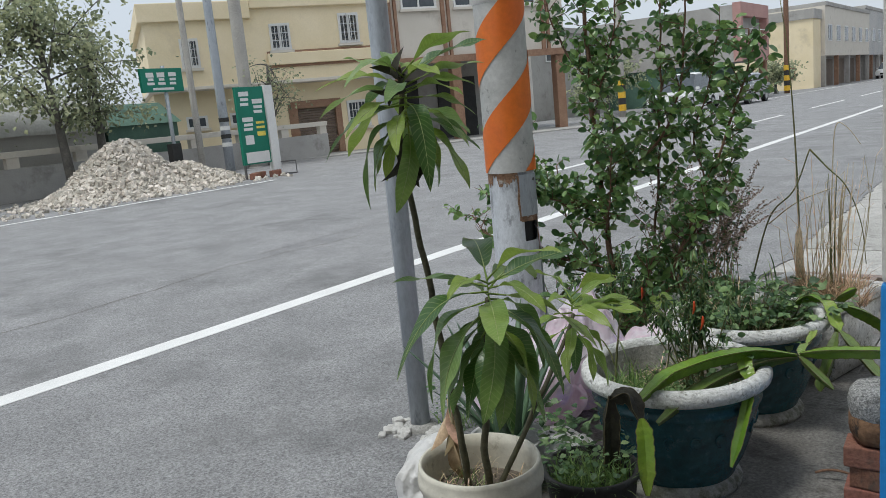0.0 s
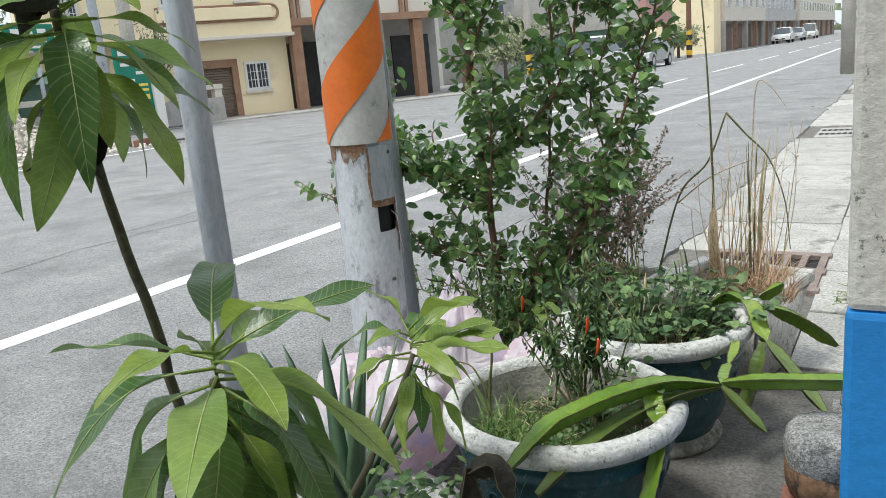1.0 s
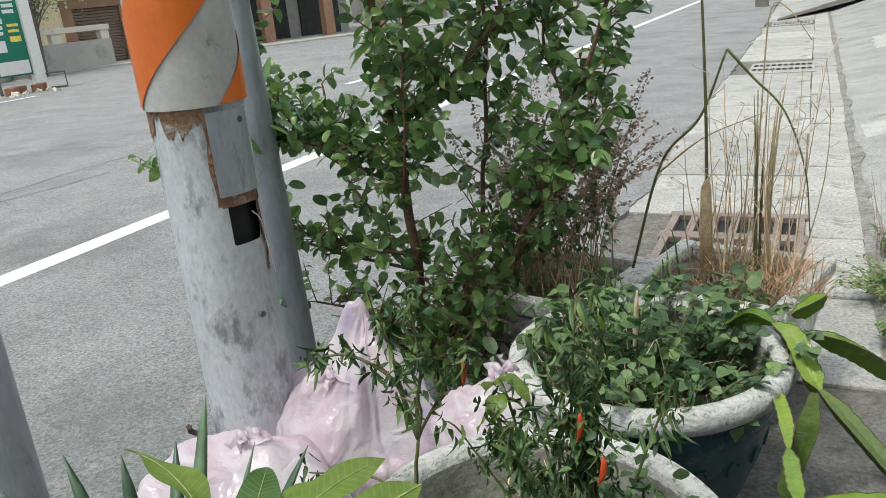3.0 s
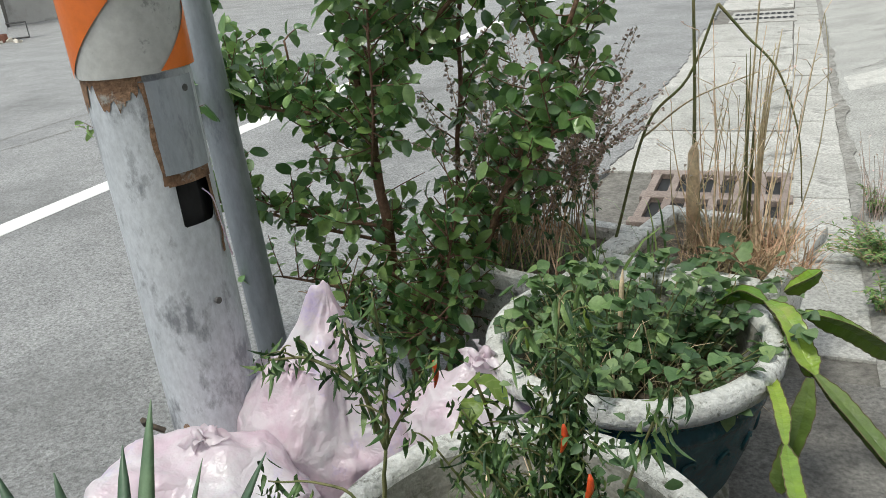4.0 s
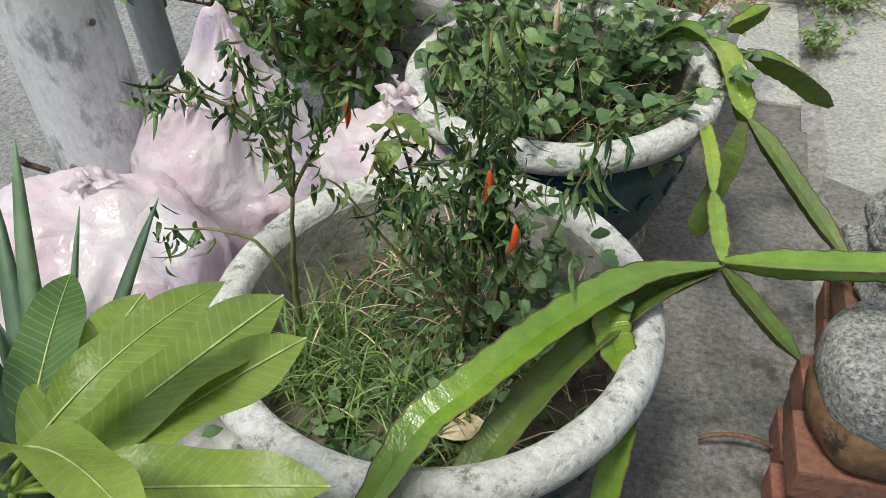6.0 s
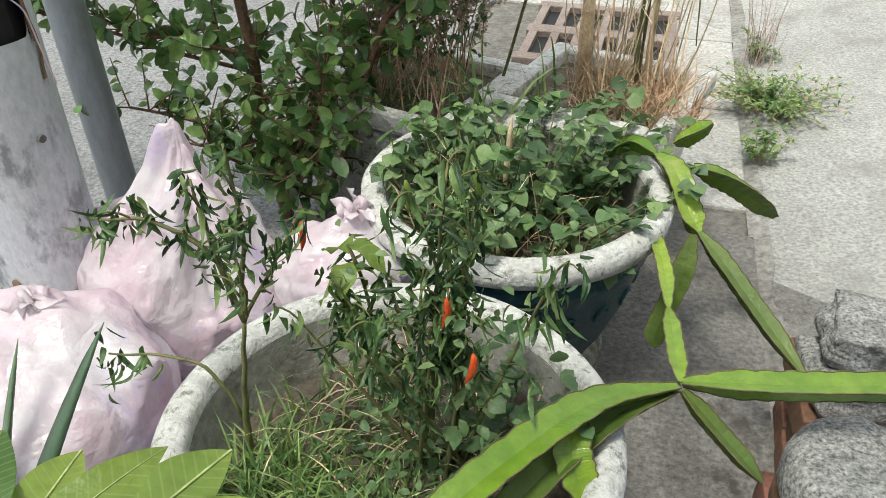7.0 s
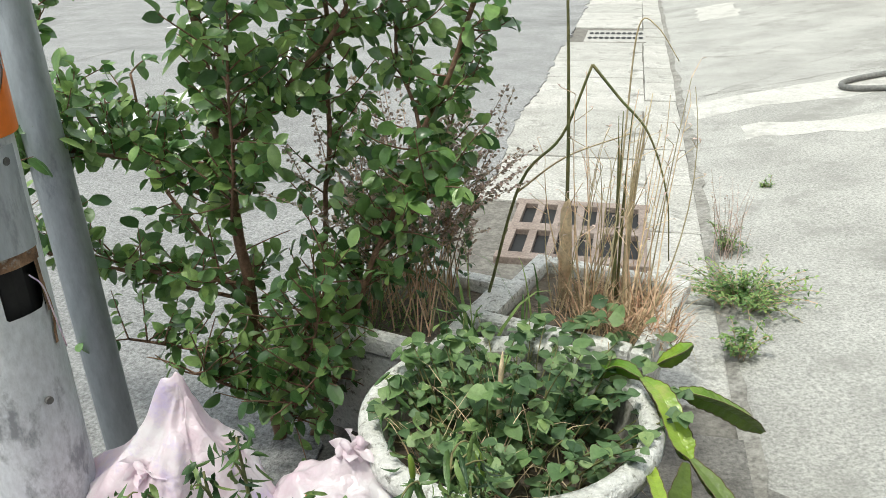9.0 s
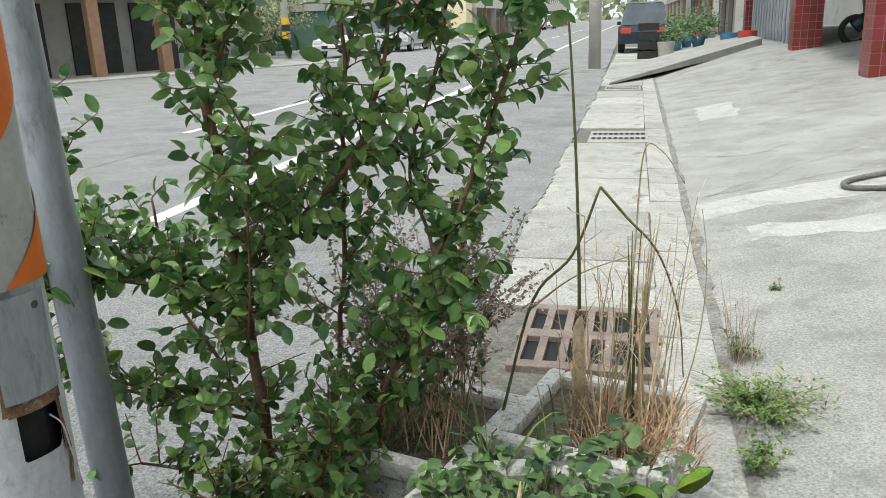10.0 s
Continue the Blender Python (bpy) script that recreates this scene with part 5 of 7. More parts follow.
# ---- plastic bags ----
def bag(c, rx, ry, h, seed, material, label, peak=0.0, name="plastic_bag"):
    """A slack film bag: flat facets that meet in sharp creases, pleats that run up to a tied neck."""
    th = thing(name, (c[0], c[1], 0), label, "bag", "rubbish bags")
    bm = bmesh.new()
    bmesh.ops.create_icosphere(bm, subdivisions=6, radius=1.0)
    off = Vector((seed * 3.1, seed * 1.7, seed))
    for v in bm.verts:
        p = v.co.copy()
        az = math.atan2(p.y, p.x)
        z = p.z * .5 + .5
        k = 1 + .20 * noise.noise(p * 1.3 + off)
        k += .20 * (noise.voronoi(p * 1.5 + off)[0][0] - .5) + .10 * (noise.voronoi(Vector((p.x, p.y, p.z * .6)) * 3.4 + off)[0][0] - .5)
        k += .035 * (noise.voronoi(p * 8 + off * 2)[0][0] - .5)
        up = max(0, z - .45) / .55
        k += .09 * up * abs(noise.noise(Vector((az * 4.2, p.z * .5, seed)))) + .05 * up * noise.noise(Vector((az * 11, p.z, seed + 4)))
        q = Vector((p.x * rx * k, p.y * ry * k, 0))
        q.z = h * (z ** .8) * (1 + .12 * noise.noise(p * 2 + off) + .05 * (noise.voronoi(p * 4 + off)[0][0] - .5))
        if peak:
            s = max(0, z - .5) / .5
            f = 1 - .74 * s ** 1.6 + .22 * s * noise.noise(Vector((math.cos(az) * 2, math.sin(az) * 2, s * 3 + seed)))
            q.x = q.x * f + .05 * s * s
            q.y *= f
            q.z += peak * s * s
        v.co = Vector((c[0], c[1], 0)) + q
        v.co.z = max(.002, v.co.z)
    part("film", bm, material, th, smooth=True)
    if name == "plastic_bag":
        kn = Vector((c[0] + .015, c[1] - ry * .42, h * .98)) if peak else max((v.co for v in th.children[0].data.vertices), key=lambda q: q.z) + Vector((c[0], c[1], 0))
        bm = bmesh.new()
        tube(bm, [kn + Vector((.016 * math.cos(a), .010 * math.sin(a), .014 * math.sin(2 * a))) for a in (2 * math.pi * i / 20 for i in range(21))], .007, 7)
        part("knot", bm, material, th, "twisted knot of film", True)
        for k in range(7):
            bm = bmesh.new()
            a = k * .9
            d = Vector((math.cos(a) * .8, math.sin(a) * .8 - .3, U(-.3, .5)))
            add_leaf(bm, aim(kn, d, U(0, 3)), leaf_verts(U(.03, .05), U(.02, .035), .4, .9, 6, .3, .6))
            part("knot_tail", bm, material, th, "crumpled end of film at the knot", True)
    return th
bag((-.60, .665), .205, .17, .36, 1.0, M["bag"], "lumpy pink translucent rubbish bag lying at the pole")
bag((-.55, .97), .185, .155, .40, 2.0, M["bag"], "knotted pink rubbish bag standing against the pot", .11)
bag((-.28, 1.03), .15, .11, .34, 3.3, M["bag"], "low lilac-white rubbish bag squeezed between the pots")
bag((-.50, .06), .10, .14, .27, 5.2, M["sack"], "crumpled torn white plastic sack beside the bucket", 0.0, "plastic_sack")
bag((-.40, .50), .12, .11, .13, 6.2, M["sack"], "crumpled white plastic scrap on the ground", 0.0, "plastic_sack")

# ---- bricks and stones at the column ----
stack = thing("brick_stack", (.54, .88, 0), "loose stack of old red bricks beside the column", "bricks")
bm = bmesh.new()
box(bm, -.10, .10, -.048, .048, 0, .058, .005)
brick_me = to_mesh("brick", bm, M["brick"], False)
for lay in range(3):
    for j in range(5):
        x = .505 if j < 2 else .575
        for k in range(2 if lay % 2 else 1):
            if lay % 2:
                m = pose(x - .045 + .1 * k + U(-.006, .006), .70 + .2 * j * .5 + U(-.004, .004), lay * .06, 0, 0, U(-4, 4))
                m = m @ Matrix.Scale(.48, 4, (1, 0, 0))
            else:
                m = pose(x + U(-.01, .01), .70 + .1 * j, lay * .06, 0, 0, U(-4, 4))
            piece("brick", brick_me, m, stack)
def lump(cx, cy, label):
    """A worn round concrete block, pale on top and burnt brown round its foot."""
    th = thing("concrete_block", (cx, cy, .18), label, "stone")
    def ring_mesh(prof, seed):
        bm = bmesh.new()
        lathe(bm, prof, (cx, cy), 56)
        for v in bm.verts:
            d = Vector((v.co.x - cx, v.co.y - cy, 0))
            f = 1 + .10 * noise.noise(d * 14 + Vector((seed, 0, 0))) + .035 * noise.noise(Vector((d.x * 60, d.y * 60, v.co.z * 60)))
            v.co.x, v.co.y = cx + d.x * f, cy + d.y * f
            v.co.z += .006 * noise.noise(v.co * 30)
        return bm
    part("top_face", ring_mesh([(.001, .332), (.03, .333), (.055, .331), (.078, .326), (.092, .314), (.098, .295), (.098, .272), (.092, .256)], 3), M["stone"], th, "pale speckled rough top", True)
    part("base_band", ring_mesh([(.090, .258), (.096, .248), (.096, .225), (.091, .20), (.082, .184), (.001, .184)], 3), M["stumpbrown"], th, "burnt brown flaking foot", True)
lump(.488, .735, "round rough concrete block with a brown foot on the bricks")
def stone(c, s, seed, turn, label):
    th = thing("stone", (c[0], c[1], c[2] - s[2]), label, "stone", "stones on the bricks")
    bm = bmesh.new()
    bmesh.ops.create_cube(bm, size=2.0)
    bmesh.ops.subdivide_edges(bm, edges=bm.edges[:], cuts=16, use_grid_fill=True)
    rot = Matrix.Rotation(turn, 4, 'Z')
    for v in bm.verts:
        p = v.co
        l = max(abs(p.x), abs(p.y), abs(p.z)) / p.length
        q = p * (l * .30 + .70) * .95
        o = Vector((seed, 0, 0))
        q = q * (1 + .14 * noise.noise(p * 1.1 + o) + .07 * (noise.voronoi(p * 2.6 + o)[0][0] - .4) + .03 * noise.noise(p * 9 + o))
        v.co = Vector(c) + rot @ Vector((q.x * s[0], q.y * s[1], q.z * s[2]))
    part("rock", bm, M["stone"], th, smooth=True)
stone((.585, 1.03, .213), (.125, .075, .034), 3, .2, "rough dark grey broken concrete slab on the bricks")
stone((.600, 1.045, .275), (.125, .070, .034), 8, -.1, "rough grey broken concrete slab lying on another")
# ---- weeds in the joint ----
def weed(cx, cy, r, n, label):
    th = thing("weed", (cx, cy, 0), label, "weed", "weeds in the joint")
    bm, bl = bmesh.new(), bmesh.new()
    for i in range(n):
        a, q = U(0, 6.28), r * R.random()
        b = Vector((cx + q * .4 * math.cos(a), cy + q * .4 * math.sin(a), 0))
        e = Vector((cx + q * math.cos(a) * 1.2, cy + q * math.sin(a) * 1.2, U(.02, .10)))
        P = bez(b, (b + e) / 2 + Vector((0, 0, .05)), e, 5)
        tube(bm, P, .0012, 3, False)
        for p in P[1:]:
            for _ in range(3):
                add_leaf(bl, aim(p, (U(-1, 1), U(-1, 1), U(-.2, .6)), 0), leaf_verts(U(.012, .028), U(.005, .011), .3, .2, 2))
    ob = part("stem_mass", bm, M["rustdry"], th)
    ob["kind"] = "stuff"
    ob = part("foliage", bl, M["grass"], th, "fine pale green leaves", True)
    ob["kind"] = "stuff"
weed(.55, 2.46, .19, 130, "low pale green weed growing from the pavement joint")
weed(.51, 2.12, .07, 22, "small half-dry weed growing from the pavement joint")
weed(.54, 2.9, .07, 24, "sparse upright weed in the pavement joint")
weed(.78, 3.6, .03, 8, "tiny green weed in a crack of the concrete")
bm = bmesh.new()
for i in range(30):
    b = Vector((.53 + R.gauss(0, .03), 2.85 + R.gauss(0, .05), 0))
    e = b + Vector((R.gauss(0, .04), R.gauss(0, .04), U(.12, .3)))
    tube(bm, bez(b, (b + e) / 2 + Vector((.01, 0, .02)), e, 4), [.0014, .0013, .0011, .0009, .0006], 3, False)
    for _ in range(4):
        add_leaf(bm, aim(b.lerp(e, U(.4, 1)), (U(-1, 1), U(-1, 1), .4), 0), leaf_verts(.012, .006, .2, .2, 2))
solid("dry_weed", bm, M["spike"], "upright dry brownish weed stalks", "weed", "stuff")

# ---- drains, hose ----
def drain_box(x0, x1, y0, y1):
    th = thing("drain_grate", ((x0 + x1) / 2, (y0 + y1) / 2, 0), "pinkish concrete drain cover with two rows of slots", "drain")
    bm = bmesh.new()
    n, w = 6, (x1 - x0)
    z0, z1 = -.05, .012
    for yy0, yy1 in ((y0, y0 + .06), ((y0 + y1) / 2 - .04, (y0 + y1) / 2 + .04), (y1 - .06, y1)):
        box(bm, x0, x1, yy0, yy1, z0, z1, .004)
        part("crossbar", bm, M["pinkconc"], th)
        bm = bmesh.new()
    for i in range(n + 1):
        cx = x0 + .03 + (w - .06) * i / n
        for a, b in ((y0 + .06, (y0 + y1) / 2 - .04), ((y0 + y1) / 2 + .04, y1 - .06)):
            box(bm, cx - .016, cx + .016, a, b, z0, z1 - .001)
            part("bar", bm, M["pinkconc"], th)
            bm = bmesh.new()
    # black block paints the shade below the slots
    box(bm, x0 + .01, x1 - .01, y0 + .01, y1 - .01, -.06, -.012)
    part("drain_hollow", bm, M["black"], th, "black block painting the shade under the slots")
drain_box(-.30, .27, 2.68, 3.34)
def iron_grate(x0, x1, y0, y1):
    th = thing("drain_grate", ((x0 + x1) / 2, (y0 + y1) / 2, 0), "grey iron drain grate with two rows of round holes", "drain")
    bm = bmesh.new()
    box(bm, x0, x1, y0, y1, -.02, .008, .004)
    part("cover", bm, M["greywall"], th)
    for i in range(10):
        for j in range(2):
            bm = bmesh.new()
            cx, cy = x0 + (x1 - x0) * (i + .9) / 10.8, y0 + (y1 - y0) * (.3 + .4 * j)
            # flat black oval on the cover paints a hole's shade
            lathe(bm, [(.0005, .0125), (.021, .0125), (.024, .0115)], (cx, cy), 12)
            for v in bm.verts:
                v.co.y = cy + (v.co.y - cy) * 3.2
            part("hole", bm, M["black"], th)
iron_grate(-.33, .28, 8.15, 8.98)
iron_grate(-.40, .22, 14.2, 14.9)
th = thing("hose", (1.6, 5.4, .13), "grey rubber hose lying in a loop on the concrete", "hose")
bm = bmesh.new()
P = spline([(4.2, 6.3, .5), (3.2, 6.0, .375), (2.3, 5.75, .257), (1.7, 5.62, .178), (1.47, 5.48, .148), (1.5, 5.30, .15), (1.8, 5.22, .19), (2.4, 5.3, .265), (3.4, 5.4, .395)], 10)
tube(bm, P, .018, 8)
part("tube", bm, M["rubberhose"], th, smooth=True)

# ---- opposite side: rubble heap, signs, poles, trees ----
heap = thing("rubble_heap", (-14.3, 7.6, 0), "large heap of pale broken rubble at the far road edge", "rubble")
def heap_z(x, y):
    h1 = 1.18 * math.exp(-(((x + 14.6) / .95) ** 2 + ((y - 7.45) / 1.05) ** 2))
    h2 = .50 * math.exp(-(((x + 14.3) / .8) ** 2 + ((y - 8.9) / .9) ** 2))
    h3 = .35 * math.exp(-(((x + 14.3) / .7) ** 2 + ((y - 6.2) / .6) ** 2))
    return max(h1, h2, h3) + .35 * min(h1, h2) + .08 * noise.noise((x * 2, y * 2, 0)) - .06
bm = bmesh.new()
g = [[bm.verts.new((-16.8 + 4.6 * i / 40, 4.0 + 6.6 * j / 56, heap_z(-16.8 + 4.6 * i / 40, 4.0 + 6.6 * j / 56) - .03)) for j in range(57)] for i in range(41)]
for i in range(40):
    for j in range(56):
        bm.faces.new((g[i][j], g[i + 1][j], g[i + 1][j + 1], g[i][j + 1]))
part("heap_core", bm, M["gravel"], heap)
def chunk_data(n, place, smin, smax):
    V, F = [], []
    cube = [(-1, -1, -1), (1, -1, -1), (1, 1, -1), (-1, 1, -1), (-1, -1, 1), (1, -1, 1), (1, 1, 1), (-1, 1, 1)]
    fc = [(0, 3, 2, 1), (4, 5, 6, 7), (0, 1, 5, 4), (1, 2, 6, 5), (2, 3, 7, 6), (3, 0, 4, 7)]
    for _ in range(n):
        p = place()
        if p is None:
            continue
        s = U(smin, smax)
        m = pose(*p, U(0, 180), U(0, 180), U(0, 180))
        b = len(V)
        for c in cube:
            V.append(m @ Vector((c[0] * s * U(.5, 1), c[1] * s * U(.4, 1), c[2] * s * U(.3, .8))))
        F += [tuple(b + k for k in f) for f in fc]
    return V, F
def on_heap():
    x, y = U(-16.2, -12.5), U(4.2, 10.4)
    z = heap_z(x, y)
    return (x, y, max(z, .01)) if z > .0 or R.random() < .06 else None
V, F = chunk_data(8500, on_heap, .02, .068)
me = bpy.data.meshes.new("stone_mass")
me.from_pydata([v - BASE[heap.name] for v in V], [], F)
me.materials.append(M["gravel"])
ob = new("stone_mass", me)
ob.parent = heap
ob["kind"], ob["label"] = "stuff", "countless pale broken stones"

def board_sign(name, x, y0, y1, z0, z1, label, bars, post=None):
    th = thing(name, (x, (y0 + y1) / 2, 0), label, "sign")
    bm = bmesh.new()
    box(bm, x - .04, x + .04, y0, y1, z0, z1, .008)
    part("board", bm, M["signgreen"], th)
    for by0, by1, bz0, bz1, mt in bars:
        bm = bmesh.new()
        box(bm, x + .041, x + .046, y0 + (y1 - y0) * by0, y0 + (y1 - y0) * by1, z0 + (z1 - z0) * bz0, z0 + (z1 - z0) * bz1)
        part("lettering", bm, M[mt], th)
    return th
def glyph(y0, y1, z0, z1, mt="white"):
    """Plain strokes that stand for writing that cannot be read."""
    w, h = y1 - y0, z1 - z0
    k = int((y0 * 37 + z0 * 53) * 10) % 3
    return [(y0, y1, z0 + h * (.70 - .06 * k), z0 + h * .95, mt), (y0 + w * .1 * k, y1 - w * .08, z0 + h * .32, z0 + h * .52, mt), (y0 + w * .05, y1 - w * .12 * (2 - k), z0, z0 + h * .2, mt)]
sg = board_sign("shop_sign", -13.45, 9.72, 10.5, .32, 2.05, "upright green shop sign with white lettering bars",
                glyph(.10, .45, .76, .95) + glyph(.55, .92, .66, .85) + glyph(.12, .5, .44, .62) + [(.6, .9, .52, .55, "signyel"), (.6, .9, .46, .49, "signyel"), (.15, .45, .26, .38, "white"), (.6, .9, .36, .42, "signyel"), (.1, .95, .02, .16, "white")])
bm = bmesh.new()
box(bm, -13.5, -13.36, 10.505, 10.74, .12, 2.07, .01)
part("side_panel", bm, M["white"], sg, "white side panel")
for y in (9.75, 10.7):
    bm = bmesh.new()
    tube(bm, [(-13.45, y, 0), (-13.45, y, .34)], .03, 8)
    part("leg", bm, M["iron"], sg)
bm = bmesh.new()
tube(bm, [(-13.4, 10.7, .02), (-13.1, 10.95, .02), (-13.1, 10.95, .3), (-13.4, 10.7, .3)], .018, 6)
part("brace", bm, M["iron"], sg)
for i in range(5):
    th = thing("loose_brick", (-13.3 + U(-.1, .2), 9.75 + .18 * i, 0), "reddish block weighing down the sign's foot", "brick", "blocks at the sign")
    bm = bmesh.new()
    box(bm, -.1, .1, -.07, .07, 0, .14, .01, pose(*BASE[th.name], 0, 0, U(0, 90)))
    part("block", bm, M["brick"], th)
rs = board_sign("road_sign", -15.0, 8.46, 9.52, 2.12, 2.64, "green direction sign with white lettering bars on a post",
                glyph(.12, .3, .3, .85) + glyph(.38, .56, .3, .85) + glyph(.66, .84, .3, .85) + [(.25, .75, .08, .18, "white")])
bm = bmesh.new()
tube(bm, [(-15.06, 9.1, 0), (-15.06, 9.1, 2.7)], .045, 10)
part("post", bm, M["galv"], rs, smooth=True)
bm = bmesh.new()
box(bm, -15.2, -15.0, 9.0, 9.25, .2, .95, .01)
part("meter_box", bm, M["bollblk"], rs, "black box at the post")
th = tapered_pole("street_pole", -16.8, 11.9, .13, .10, 8, M["galv"], "tall grey steel street pole with a striped foot")
for k in range(4):
    bm = bmesh.new()
    tube(bm, [(-16.8, 11.9, .7 + k * .22), (-16.8, 11.9, .81 + k * .22)], .137, 16)
    part("hazard_band", bm, M["bollblk"] if k % 2 else M["white"], th, "black and white band")
tapered_pole("street_pole", -17.2, 13.1, .19, .15, 9, M["polecon"], "thick weathered concrete utility pole")
tapered_pole("street_pole", -16.9, 11.1, .09, .07, 8, M["polecon"], "slim old wooden pole leaning by the wall")

def tree(name, x, y, h, crown, n, label, lean=(0, 0), leaf=(.10, .07)):
    th = thing(name, (x, y, 0), label, "tree", "roadside trees")
    bm = bmesh.new()
    tr = spline([(x, y, 0), (x + lean[0] * .4, y + lean[1] * .4, h * .35), (x + lean[0], y + lean[1], h * .8)], 8)
    tube(bm, tr, [.12 - .08 * i / (len(tr) - 1) for i in range(len(tr))], 9)
    tips = []
    for k in range(26):
        b = tr[R.randint(6, len(tr) - 1)]
        c = Vector((x + lean[0] + U(-1, 1) * crown[0], y + lean[1] + U(-1, 1) * crown[1], h * .62 + U(-1, 1) * crown[2]))
        Q = bez(b, (b + c) / 2 + Vector((0, 0, .25)), c, 6)
        tube(bm, Q, [.026, .022, .018, .014, .011, .008, .005], 5, False)
        tips += Q[2:]
    part("trunk", bm, M["treebark"], th, "dark trunk and limbs", True)
    V, F = [], []
    rows = leaf_verts(leaf[0], leaf[1], .3, .2, 2)
    for k in range(n):
        p = tips[R.randint(0, len(tips) - 1)] + Vector((R.gauss(0, .22), R.gauss(0, .22), R.gauss(0, .18)))
        m = aim(p, (U(-1, 1), U(-1, 1), U(-1, .5)), U(-1, 1), U(.7, 1.4))
        b = len(V)
        V += [m @ Vector(q) for r in rows for q in r]
        for i in range(2):
            F += [(b + i * 3, b + i * 3 + 1, b + i * 3 + 4, b + i * 3 + 3), (b + i * 3 + 1, b + i * 3 + 2, b + i * 3 + 5, b + i * 3 + 4)]
    me = bpy.data.meshes.new("crown")
    me.from_pydata([v - BASE[th.name] for v in V], [], F)
    me.materials.append(M["treeleaf"])
    ob = new("crown", me)
    ob.parent = th
    ob["kind"], ob["label"] = "stuff", "loose crown of small leaves"
    return th
tree("tree", -16.4, 7.3, 5.6, (1.5, 1.9, 1.8), 4200, "broad roadside tree with a loose leafy crown", (0, -.3), (.135, .085))
tree("tree", -16.6, 8.2, 4.6, (.9, 1.0, 1.3), 2400, "slim roadside tree with a thin crown", (0, .1), (.10, .06))
tree("tree", -17.0, 5.3, 5.0, (1.3, 1.5, 2.0), 3200, "roadside tree with hanging leafy branches", (0, -.5), (.135, .085))
tree("tree", -17.3, 13.8, 3.6, (.7, 1.1, .6), 700, "sparse small tree against the cream house", (0, .3), (.09, .06))

# low wall with a railing top
lw = thing("garden_wall", (-17.5, 6, 0), "low grey rendered wall with an open concrete railing top", "wall")
bm = bmesh.new()
box(bm, -17.6, -17.4, -8, 16.3, 0, .74)
part("wall_base", bm, M["greywall"], lw)
bm = bmesh.new()
box(bm, -17.62, -17.38, -8, 16.3, .98, 1.12, .01)
part("top_rail", bm, M["cream2"], lw, "pale top rail")
for i in range(16):
    bm = bmesh.new()
    box(bm, -17.58, -17.42, -8 + 1.6 * i, -7.72 + 1.6 * i, .74, .98)
    part("rail_post", bm, M["cream2"], lw)
# tarpaulin roof and green shed behind it
th = thing("tarp_shelter", (-19.2, 7.6, 0), "long arched shelter covered with grey tarpaulin behind the wall", "shelter")
bm = bmesh.new()
rings = []
for j in range(25):
    y = 4.2 + 5.2 * j / 24
    rings.append([bm.verts.new((-19.4 + 1.2 * math.cos(a), y, 1.45 + .95 * math.sin(a) + .03 * noise.noise((y * 3, a * 2, 0)))) for a in (math.pi * k / 14 for k in range(15))])
for A, B in zip(rings, rings[1:]):
    for k in range(14):
        bm.faces.new((A[k], A[k + 1], B[k + 1], B[k]))
bm.faces.new(rings[0])
bm.faces.new(rings[-1][::-1])
part("tarpaulin", bm, M["tarp"], th, smooth=True)
bm = bmesh.new()
box(bm, -20.5, -18.3, 4.3, 9.3, 0, 1.45)
part("shelter_side", bm, M["greywall"], th)
th = thing("shed", (-19.2, 10.4, 0), "small green sheet-metal shed behind the wall", "shed")
bm = bmesh.new()
box(bm, -20.3, -18.5, 9.5, 11.6, 0, 1.55)
part("shed_wall", bm, M["greensheet"], th)
bm = bmesh.new()
vs = [bm.verts.new(p) for p in ((-18.4, 9.4, 1.5), (-18.4, 11.7, 1.5), (-20.4, 11.7, 1.5), (-20.4, 9.4, 1.5), (-19.4, 9.4, 2.1), (-19.4, 11.7, 2.1))]
for f in ((0, 1, 5, 4), (2, 3, 4, 5), (0, 4, 3), (1, 2, 5), (0, 3, 2, 1)):
    bm.faces.new([vs[i] for i in f])
part("shed_roof", bm, M["greensheet"], th)
bm = bmesh.new()
box(bm, -17.2, -16.4, 3.0, 5.6, 0, .16, .02)
solid("kerb", bm, M["bollyel"], "yellow and black striped concrete kerb", "kerb")

